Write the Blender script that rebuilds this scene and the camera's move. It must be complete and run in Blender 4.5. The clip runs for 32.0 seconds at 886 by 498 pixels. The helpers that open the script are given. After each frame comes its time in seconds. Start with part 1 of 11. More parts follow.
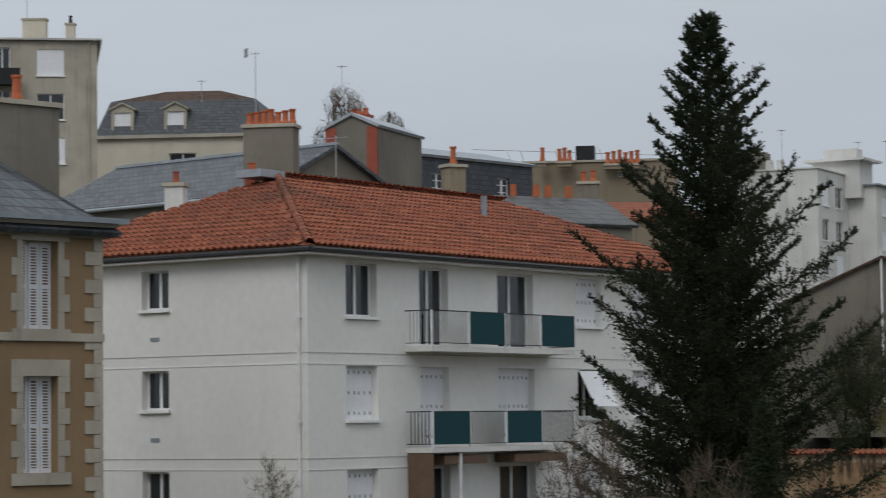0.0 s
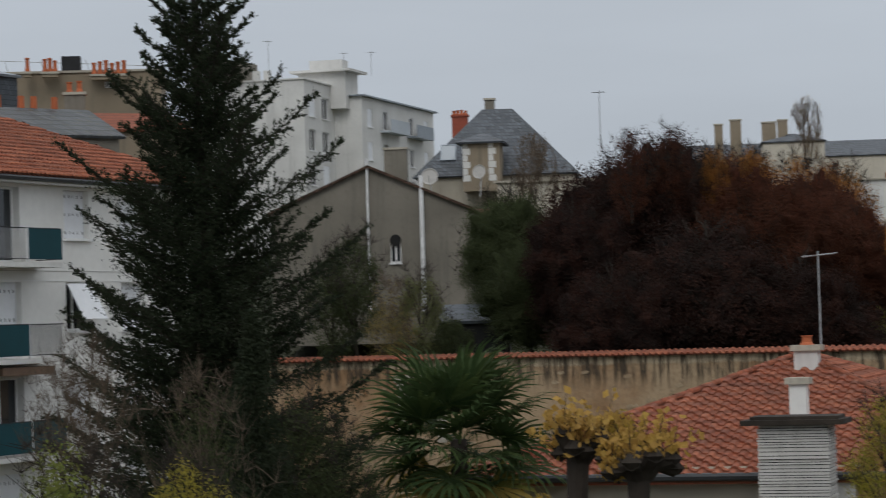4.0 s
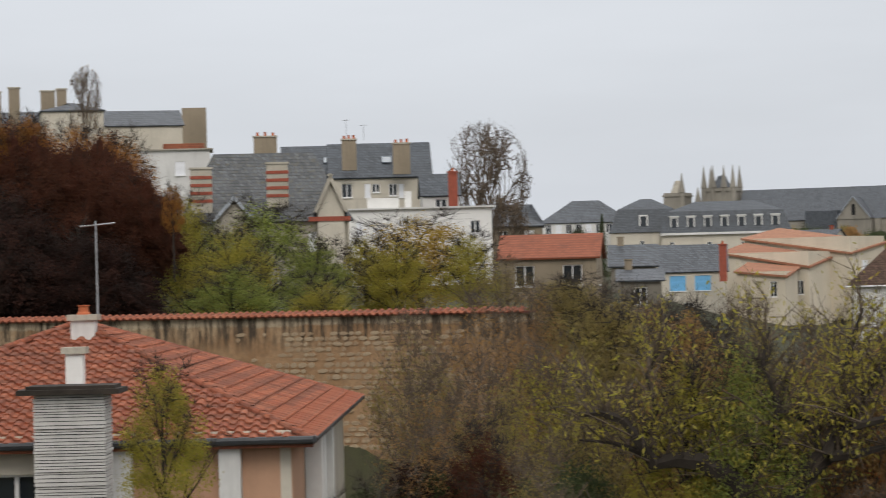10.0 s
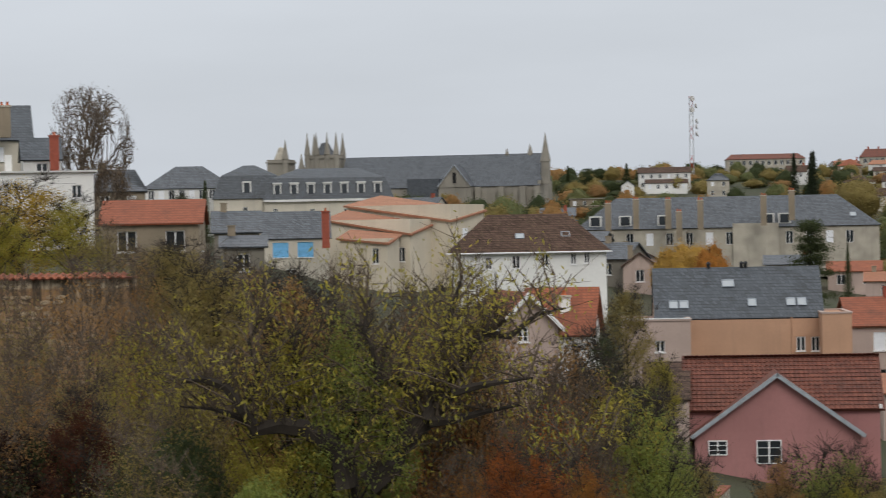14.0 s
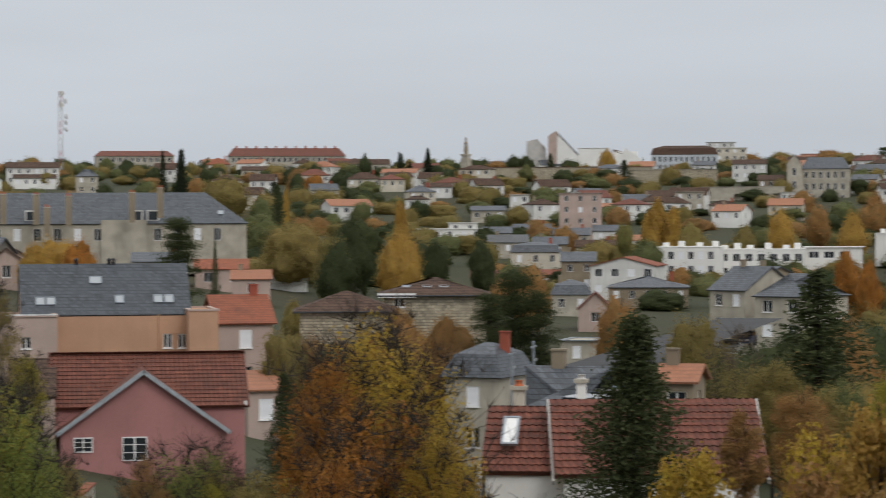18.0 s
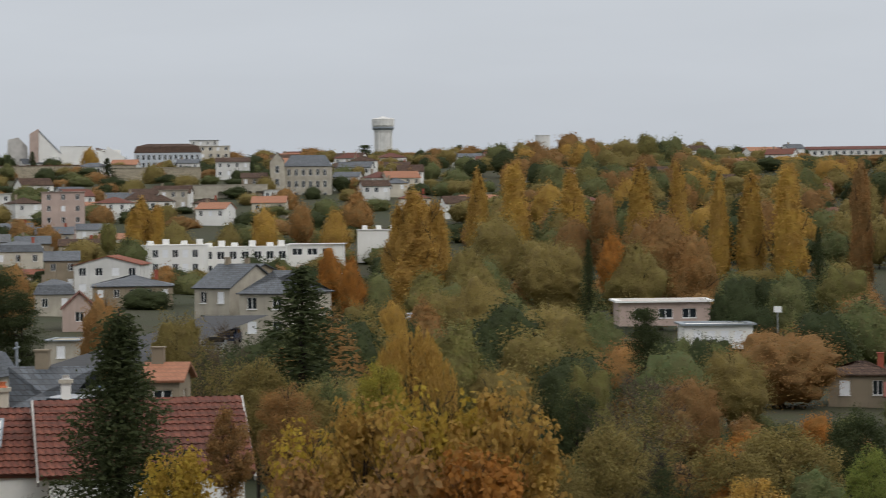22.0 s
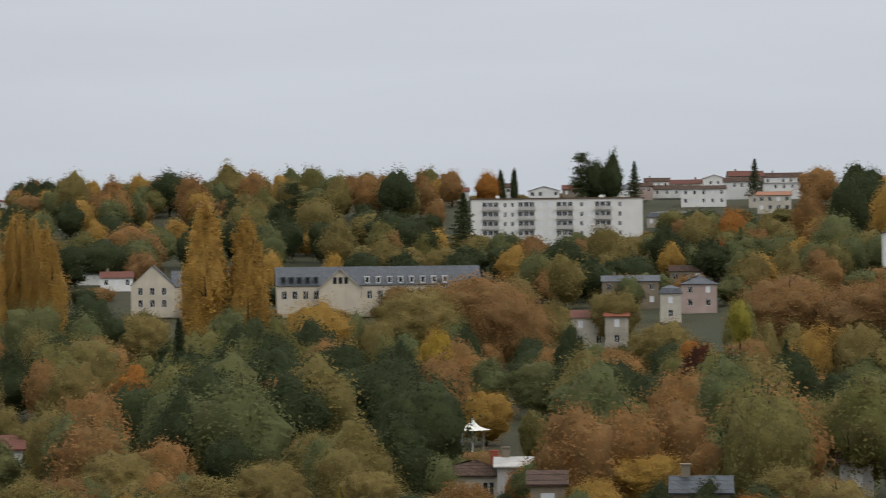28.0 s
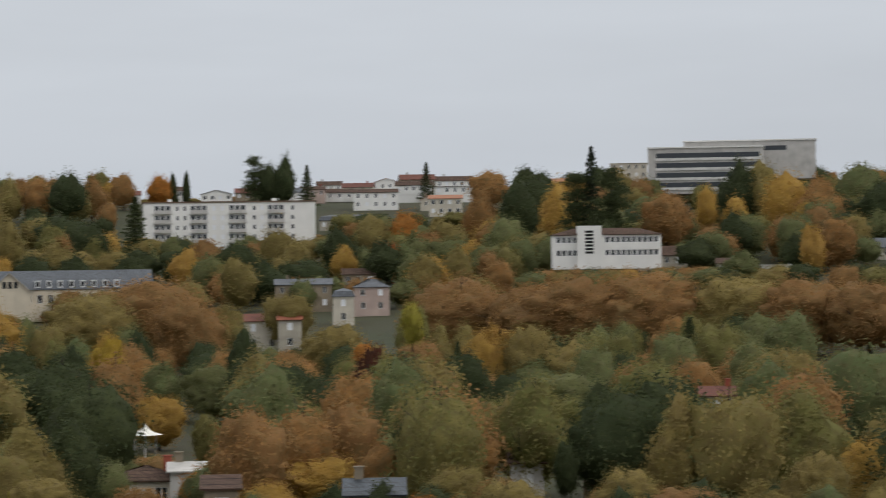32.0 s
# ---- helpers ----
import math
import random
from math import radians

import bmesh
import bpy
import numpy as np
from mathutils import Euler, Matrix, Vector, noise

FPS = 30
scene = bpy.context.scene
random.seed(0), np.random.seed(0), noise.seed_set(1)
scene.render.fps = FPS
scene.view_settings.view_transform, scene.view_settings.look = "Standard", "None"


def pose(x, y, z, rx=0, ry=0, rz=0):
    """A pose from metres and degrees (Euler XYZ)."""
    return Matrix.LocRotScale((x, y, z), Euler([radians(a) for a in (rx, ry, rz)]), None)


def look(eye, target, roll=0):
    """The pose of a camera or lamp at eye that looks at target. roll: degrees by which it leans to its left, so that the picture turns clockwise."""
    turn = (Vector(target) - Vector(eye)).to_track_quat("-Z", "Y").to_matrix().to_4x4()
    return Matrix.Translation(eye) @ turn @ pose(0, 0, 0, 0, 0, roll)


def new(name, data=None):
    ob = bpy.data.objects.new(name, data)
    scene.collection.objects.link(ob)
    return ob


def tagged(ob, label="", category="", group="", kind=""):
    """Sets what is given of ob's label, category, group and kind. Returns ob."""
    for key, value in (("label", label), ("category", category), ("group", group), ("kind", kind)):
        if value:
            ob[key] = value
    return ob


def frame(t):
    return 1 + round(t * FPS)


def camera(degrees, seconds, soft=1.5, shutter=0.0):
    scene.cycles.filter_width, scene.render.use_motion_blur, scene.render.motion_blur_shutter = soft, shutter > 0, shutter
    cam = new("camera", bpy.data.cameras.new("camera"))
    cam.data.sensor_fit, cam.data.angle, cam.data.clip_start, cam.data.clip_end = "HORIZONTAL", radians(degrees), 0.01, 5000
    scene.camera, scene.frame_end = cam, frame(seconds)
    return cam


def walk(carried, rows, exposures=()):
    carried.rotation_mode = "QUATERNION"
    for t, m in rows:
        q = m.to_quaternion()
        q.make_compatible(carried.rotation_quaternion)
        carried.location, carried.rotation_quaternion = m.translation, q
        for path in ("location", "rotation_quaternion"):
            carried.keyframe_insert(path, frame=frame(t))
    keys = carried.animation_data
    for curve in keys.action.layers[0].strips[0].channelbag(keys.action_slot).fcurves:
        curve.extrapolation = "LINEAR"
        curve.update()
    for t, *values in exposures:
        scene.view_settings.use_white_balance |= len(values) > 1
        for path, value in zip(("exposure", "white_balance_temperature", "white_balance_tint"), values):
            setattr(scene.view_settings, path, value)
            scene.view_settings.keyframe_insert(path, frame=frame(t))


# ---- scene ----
FOV = 19.34
EYE = Vector((0, 0, 20))
# seconds, heading clockwise from +Y, pitch up, roll (degrees)
PATH = (
    (0, 0.000, 3.850, -0.700),
    (0.5, 1.300, 3.678, -0.912),
    (1, 2.712, 3.481, -1.192),
    (1.5, 4.070, 3.234, -1.411),
    (2, 5.564, 2.897, -1.574),
    (2.5, 6.944, 2.578, -1.647),
    (3, 8.444, 2.257, -1.680),
    (3.5, 9.790, 1.960, -1.708),
    (4, 11.209, 1.648, -1.739),
    (4.5, 12.481, 1.405, -1.742),
    (6.5, 17.518, 1.020, -1.620),
    (7, 18.773, 0.977, -1.558),
    (7.5, 19.938, 0.933, -1.566),
    (8, 21.288, 0.869, -1.596),
    (8.5, 22.631, 0.805, -1.541),
    (9, 24.120, 0.712, -1.514),
    (9.5, 25.520, 0.631, -1.478),
    (10, 27.004, 0.536, -1.460),
    (10.5, 28.289, 0.426, -1.401),
    (11, 29.489, 0.288, -1.334),
    (11.5, 30.441, 0.163, -1.239),
    (12, 31.425, 0.029, -1.214),
    (12.5, 32.350, -0.085, -1.181),
    (13, 33.463, -0.202, -1.146),
    (13.5, 34.609, -0.306, -1.109),
    (15.5, 39.826, -0.589, -0.796),
    (16, 41.735, -0.603, -0.599),
    (16.5, 43.651, -0.598, -0.533),
    (17, 45.738, -0.603, -0.318),
    (17.5, 47.648, -0.611, -0.309),
    (18, 49.573, -0.626, -0.229),
    (18.5, 51.184, -0.638, -0.242),
    (19, 52.736, -0.648, -0.248),
    (19.5, 54.073, -0.660, -0.313),
    (20, 55.523, -0.696, -0.400),
    (20.5, 56.874, -0.736, -0.514),
    (21, 58.330, -0.756, -0.611),
    (21.5, 59.615, -0.764, -0.665),
    (22, 60.900, -0.754, -0.643),
    (22.5, 61.991, -0.729, -0.613),
    (23, 63.147, -0.678, -0.527),
    (23.5, 64.248, -0.589, -0.477),
    (24, 65.984, -0.445, -0.367),
    (24.5, 68.056, -0.280, -0.161),
    (26.5, 74.786, 0.214, -0.141),
    (27, 77.158, 0.229, -0.250),
    (27.5, 79.332, 0.228, -0.410),
    (28, 80.932, 0.199, -0.610),
    (28.5, 81.526, 0.191, -0.876),
    (29, 81.008, 0.219, -0.979),
    (29.5, 80.273, 0.276, -1.062),
    (30, 82.666, 0.237, -0.934),
    (30.5, 85.285, 0.187, -0.906),
    (31, 86.527, 0.169, -0.898),
    (31.5, 86.791, 0.137, -0.908),
    (32, 88.132, 0.185, -0.822),
)


def cam_pose(yaw, pitch, roll):
    a, p = radians(yaw), radians(pitch)
    way = Vector((math.sin(a) * math.cos(p), math.cos(a) * math.cos(p), math.sin(p)))
    return look(EYE, EYE + way * 100, roll)


cam = camera(FOV, 32.0, soft=1.0, shutter=0.6)
EXPO = ((0, -0.38, 6250, 9), (4.5, -0.38, 6250, 9), (6.5, 0.2, 6650, 11), (9, 0.18, 6650, 11), (12.5, 0.05, 6500, 10), (16, 0.0, 6500, 10), (20, -0.05, 6500, 10), (32, -0.08, 6500, 10))
walk(cam, [(t, cam_pose(a, p, r)) for t, a, p, r in PATH], EXPO)

# ---------------------------------------------------------------- sky and light
SUN_AZ, SUN_EL = 200.0, 42.0
world = bpy.data.worlds.new("world")
scene.world = world
world.use_nodes = True
wn, wl = world.node_tree.nodes, world.node_tree.links
wn.clear()
w_out, w_bg = wn.new("ShaderNodeOutputWorld"), wn.new("ShaderNodeBackground")
w_sky = wn.new("ShaderNodeTexSky")
w_sky.sky_type = "NISHITA"
w_sky.sun_disc = False
w_sky.sun_elevation, w_sky.sun_rotation = radians(SUN_EL), radians(SUN_AZ)
w_sky.air_density, w_sky.dust_density = 1.0, 3.0
w_co, w_sep = wn.new("ShaderNodeTexCoord"), wn.new("ShaderNodeSeparateXYZ")
wl.new(w_co.outputs["Generated"], w_sep.inputs[0])
w_map = wn.new("ShaderNodeMapping")
w_map.inputs["Scale"].default_value = (1.6, 1.6, 9.0)
wl.new(w_co.outputs["Generated"], w_map.inputs[0])
w_noise = wn.new("ShaderNodeTexNoise")
w_noise.inputs["Scale"].default_value, w_noise.inputs["Detail"].default_value = 2.2, 6.0
wl.new(w_map.outputs[0], w_noise.inputs["Vector"])
# an overcast sky: about three times as bright at the zenith as at the horizon
w_grad = wn.new("ShaderNodeValToRGB")
w_grad.color_ramp.elements[0].position, w_grad.color_ramp.elements[1].position = 0.0, 1.0
w_grad.color_ramp.elements[0].color = (0.56, 0.60, 0.655, 1)
w_grad.color_ramp.elements[1].color = (1.0, 1.0, 1.0, 1)
e = w_grad.color_ramp.elements.new(0.16)
e.color = (0.68, 0.715, 0.765, 1)
wl.new(w_sep.outputs["Z"], w_grad.inputs[0])
w_boost = wn.new("ShaderNodeMapRange")
w_boost.inputs["From Min"].default_value, w_boost.inputs["From Max"].default_value = 0.1, 0.9
w_boost.inputs["To Min"].default_value, w_boost.inputs["To Max"].default_value = 1.0, 1.35
wl.new(w_sep.outputs["Z"], w_boost.inputs["Value"])
w_cl = wn.new("ShaderNodeMapRange")
w_cl.inputs["From Min"].default_value, w_cl.inputs["From Max"].default_value = 0.3, 0.7
w_cl.inputs["To Min"].default_value, w_cl.inputs["To Max"].default_value = 0.94, 1.06
wl.new(w_noise.outputs["Fac"], w_cl.inputs["Value"])
w_mul = wn.new("ShaderNodeMath")
w_mul.operation = "MULTIPLY"
wl.new(w_boost.outputs[0], w_mul.inputs[0])
wl.new(w_cl.outputs[0], w_mul.inputs[1])
w_sc = wn.new("ShaderNodeVectorMath")
w_sc.operation = "SCALE"
wl.new(w_grad.outputs[0], w_sc.inputs[0])
wl.new(w_mul.outputs[0], w_sc.inputs["Scale"])
w_dim = wn.new("ShaderNodeVectorMath")
w_dim.operation = "SCALE"
w_dim.inputs["Scale"].default_value = 0.1
wl.new(w_sky.outputs[0], w_dim.inputs[0])
w_mix = wn.new("ShaderNodeMix")
w_mix.data_type = "RGBA"
w_mix.inputs[0].default_value = 0.93
wl.new(w_dim.outputs[0], w_mix.inputs[6])
wl.new(w_sc.outputs[0], w_mix.inputs[7])
wl.new(w_mix.outputs[2], w_bg.inputs["Color"])
w_bg.inputs["Strength"].default_value = 1.0
wl.new(w_bg.outputs[0], w_out.inputs["Surface"])

sun_data = bpy.data.lights.new("sun", "SUN")
sun_data.energy, sun_data.angle, sun_data.color = 0.9, radians(25), (1.0, 0.97, 0.92)
sun = new("sun", sun_data)
sa, se = radians(SUN_AZ), radians(SUN_EL)
sun.matrix_world = look((0, 0, 300), Vector((0, 0, 300)) - Vector((math.sin(sa) * math.cos(se), math.cos(sa) * math.cos(se), math.sin(se))))
tagged(sun, "soft daylight behind thin cloud", "sun", kind="structure")


# ---------------------------------------------------------------- materials
def srgb(r, g, b):
    return tuple(((c / 255) / 12.92 if c < 10 else ((c / 255 + 0.055) / 1.055) ** 2.4) for c in (r, g, b)) + (1.0,)


class Nodes:
    """A small builder for node trees."""

    def __init__(self, name):
        self.m = bpy.data.materials.new(name)
        self.m.use_nodes = True
        self.t = self.m.node_tree
        self.b = self.t.nodes["Principled BSDF"]

    def n(self, kind, **kw):
        node = self.t.nodes.new(kind)
        for k, v in kw.items():
            node.inputs[k.replace("_", " ")].default_value = v
        return node

    def l(self, a, b):
        self.t.links.new(a, b)

    def noise(self, vec, scale, detail=4.0, rough=0.6):
        node = self.n("ShaderNodeTexNoise", Scale=scale, Detail=detail, Roughness=rough)
        self.l(vec, node.inputs["Vector"])
        return node.outputs["Fac"]

    def rng(self, v, a, b, c, d):
        node = self.n("ShaderNodeMapRange")
        for i, x in zip((1, 2, 3, 4), (a, b, c, d)):
            node.inputs[i].default_value = x
        self.l(v, node.inputs[0])
        return node.outputs[0]

    def mix(self, fac, a, b, mode="MIX"):
        node = self.n("ShaderNodeMix")
        node.data_type, node.blend_type = "RGBA", mode
        for i, x in ((0, fac), (6, a), (7, b)):
            if isinstance(x, (int, float, tuple)):
                node.inputs[i].default_value = x
            else:
                self.l(x, node.inputs[i])
        return node.outputs[2]

    def bump(self, h, strength=0.4, dist=0.02):
        node = self.n("ShaderNodeBump", Strength=strength, Distance=dist)
        self.l(h, node.inputs["Height"])
        self.l(node.outputs[0], self.b.inputs["Normal"])

    def done(self, col, rough=0.8, metal=0.0, spec=0.3):
        if isinstance(col, tuple):
            self.b.inputs["Base Color"].default_value = col
        else:
            self.l(col, self.b.inputs["Base Color"])
        self.b.inputs["Roughness"].default_value = rough
        self.b.inputs["Metallic"].default_value = metal
        self.b.inputs["Specular IOR Level"].default_value = spec
        return self.m


def shift(c, k):
    return tuple(min(1, x * k) for x in c[:3]) + (1.0,)


def plaster(name, col, dirt=0.35, scale=1.0, streak=True, rough=0.9, stain=(0.09, 0.085, 0.075, 1)):
    """Rendered or painted wall: fine grain, blotches and rain streaks of its own shape."""
    k = Nodes(name)
    co = k.n("ShaderNodeTexCoord").outputs["Object"]
    big = k.noise(co, 0.35 * scale, 5)
    fine = k.noise(co, 6.0 * scale, 4)
    c = k.mix(k.rng(big, 0.35, 0.7, 0, 1), shift(col, 0.95 - 0.25 * min(1.0, dirt * 2)), shift(col, 1.03 + 0.1 * min(1.0, dirt * 2)))
    c = k.mix(k.rng(k.noise(co, 1.4 * scale, 6, 0.7), 0.5, 0.72, 0, dirt * 0.9), c, shift(col, 0.5))
    c = k.mix(k.rng(fine, 0.3, 0.75, 0, 0.3), c, shift(col, 0.7))
    if streak:
        mp = k.n("ShaderNodeMapping", Scale=(1.3, 1.3, 0.12))
        k.l(co, mp.inputs[0])
        s = k.noise(mp.outputs[0], 1.2 * scale, 6, 0.65)
        c = k.mix(k.rng(s, 0.54, 0.8, 0, dirt), c, stain)
    k.bump(fine, 0.25, 0.01)
    return k.done(c, rough)


def slate(name, col, sx=3.6, sz=4.5, moss=0.25, moss_col=(0.10, 0.085, 0.04, 1), rough=0.55, spec=0.5):
    k = Nodes(name)
    co = k.n("ShaderNodeTexCoord").outputs["Object"]
    mp = k.n("ShaderNodeVectorMath")
    mp.operation = "DOT_PRODUCT"
    mp.inputs[1].default_value = (1, 0.83, 0)
    k.l(co, mp.inputs[0])
    sep = k.n("ShaderNodeSeparateXYZ")
    k.l(co, sep.inputs[0])
    cb = k.n("ShaderNodeCombineXYZ")
    k.l(mp.outputs["Value"], cb.inputs[0])
    k.l(sep.outputs["Z"], cb.inputs[1])
    br = k.n("ShaderNodeTexBrick", Scale=1.0, Mortar_Size=0.018, Brick_Width=1 / sx, Row_Height=1 / sz, Bias=0.0)
    br.inputs["Color1"].default_value, br.inputs["Color2"].default_value = shift(col, 0.6), shift(col, 1.45)
    br.inputs["Mortar"].default_value = shift(col, 0.22)
    k.l(cb.outputs[0], br.inputs["Vector"])
    big = k.noise(co, 0.5, 6, 0.7)
    fine = k.noise(co, 4.0, 3)
    c = k.mix(k.rng(big, 0.4, 0.7, 0, 0.5), br.outputs["Color"], shift(col, 1.35))
    c = k.mix(k.rng(fine, 0.52, 0.75, 0, moss), c, moss_col)
    k.bump(br.outputs["Fac"], 0.3, -0.01)
    return k.done(c, rough, spec=spec)


def tile(name, c1, c2, dark, lichen=0.4):
    """Fired clay: each piece its own red, with soot and lichen."""
    k = Nodes(name)
    co = k.n("ShaderNodeTexCoord").outputs["Object"]
    gi, oi = k.n("ShaderNodeNewGeometry"), k.n("ShaderNodeObjectInfo")
    add = k.n("ShaderNodeMath")
    add.operation = "ADD"
    k.l(gi.outputs["Random Per Island"], add.inputs[0])
    k.l(oi.outputs["Random"], add.inputs[1])
    fr = k.n("ShaderNodeMath")
    fr.operation = "FRACT"
    k.l(add.outputs[0], fr.inputs[0])
    c = k.mix(fr.outputs[0], c1, c2)
    big = k.noise(co, 0.45, 6, 0.7)
    fine = k.noise(co, 9.0, 4)
    c = k.mix(k.rng(k.noise(co, 2.6, 3), 0.4, 0.62, 0, 0.55), c, shift(c1, 0.72))
    sep, cb = k.n("ShaderNodeSeparateXYZ"), k.n("ShaderNodeCombineXYZ")
    dot = k.n("ShaderNodeVectorMath")
    dot.operation = "DOT_PRODUCT"
    dot.inputs[1].default_value = (1, 0.83, 0)
    k.l(co, dot.inputs[0])
    k.l(co, sep.inputs[0])
    k.l(dot.outputs["Value"], cb.inputs[0])
    k.l(sep.outputs["Z"], cb.inputs[1])
    rows = k.n("ShaderNodeTexBrick", Scale=1.0, Mortar_Size=0.03, Brick_Width=0.26, Row_Height=0.16)
    k.l(cb.outputs[0], rows.inputs["Vector"])
    c = k.mix(k.rng(rows.outputs["Fac"], 0, 1, 0, 0.4), c, dark)
    c = k.mix(k.rng(big, 0.48, 0.75, 0, lichen), c, dark)
    c = k.mix(k.rng(fine, 0.5, 0.8, 0, 0.5), c, dark)
    k.bump(fine, 0.3, 0.01)
    return k.done(c, 0.85)


def leaf(name, c1, c2, c3, dark=0.4):
    """Foliage: two or three autumn tones from leaf to leaf, and light through them."""
    k = Nodes(name)
    # Lighter leaves all round, partly to put far haze into their colour.
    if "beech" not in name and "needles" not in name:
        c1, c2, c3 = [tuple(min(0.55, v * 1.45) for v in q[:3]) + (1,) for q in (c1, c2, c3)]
    gi, oi = k.n("ShaderNodeNewGeometry"), k.n("ShaderNodeObjectInfo")
    co = k.n("ShaderNodeTexCoord").outputs["Object"]
    big = k.noise(co, 0.9, 3)
    c = k.mix(k.rng(gi.outputs["Random Per Island"], 0.1, 0.9, 0, 1), c1, c2)
    c = k.mix(k.rng(big, 0.42, 0.68, 0, 1), c, c3)
    c = k.mix(k.rng(oi.outputs["Random"], 0, 1, 0, dark), c, shift(c2, 0.5))
    if "beech" in name:
        c = k.mix(k.rng(k.noise(co, 0.55, 3), 0.47, 0.66, 0, 0.35 if "purple" in name else 0.75), c, (0.12, 0.040, 0.022, 1))
    grain = k.noise(co, 7.0, 3)
    c = k.mix(k.rng(grain, 0.45, 0.72, 0, 0.28), c, shift(c3, 0.55))
    k.bump(grain, 0.7, 0.12)
    m = k.done(c, 0.75, spec=0.15)
    tr = k.n("ShaderNodeBsdfTranslucent")
    k.l(c, tr.inputs["Color"])
    ms = k.n("ShaderNodeMixShader")
    ms.inputs[0].default_value = 0.4
    k.l(k.b.outputs[0], ms.inputs[1])
    k.l(tr.outputs[0], ms.inputs[2])
    k.l(ms.outputs[0], k.t.nodes["Material Output"].inputs[0])
    return m


def plain(name, col, rough=0.6, metal=0.0, var=0.15, scale=3.0):
    k = Nodes(name)
    co = k.n("ShaderNodeTexCoord").outputs["Object"]
    f = k.noise(co, scale, 5)
    g = k.noise(co, scale * 9, 3)
    c = k.mix(k.rng(f, 0.3, 0.7, 0, 1), shift(col, 1 - var), shift(col, 1 + var))
    c = k.mix(k.rng(g, 0.5, 0.8, 0, var), c, shift(col, 0.5))
    return k.done(c, rough, metal)


def glass(name, col=(0.02, 0.025, 0.03, 1)):
    k = Nodes(name)
    k.b.inputs["Coat Weight"].default_value = 0.0
    return k.done(col, 0.06, spec=0.6)


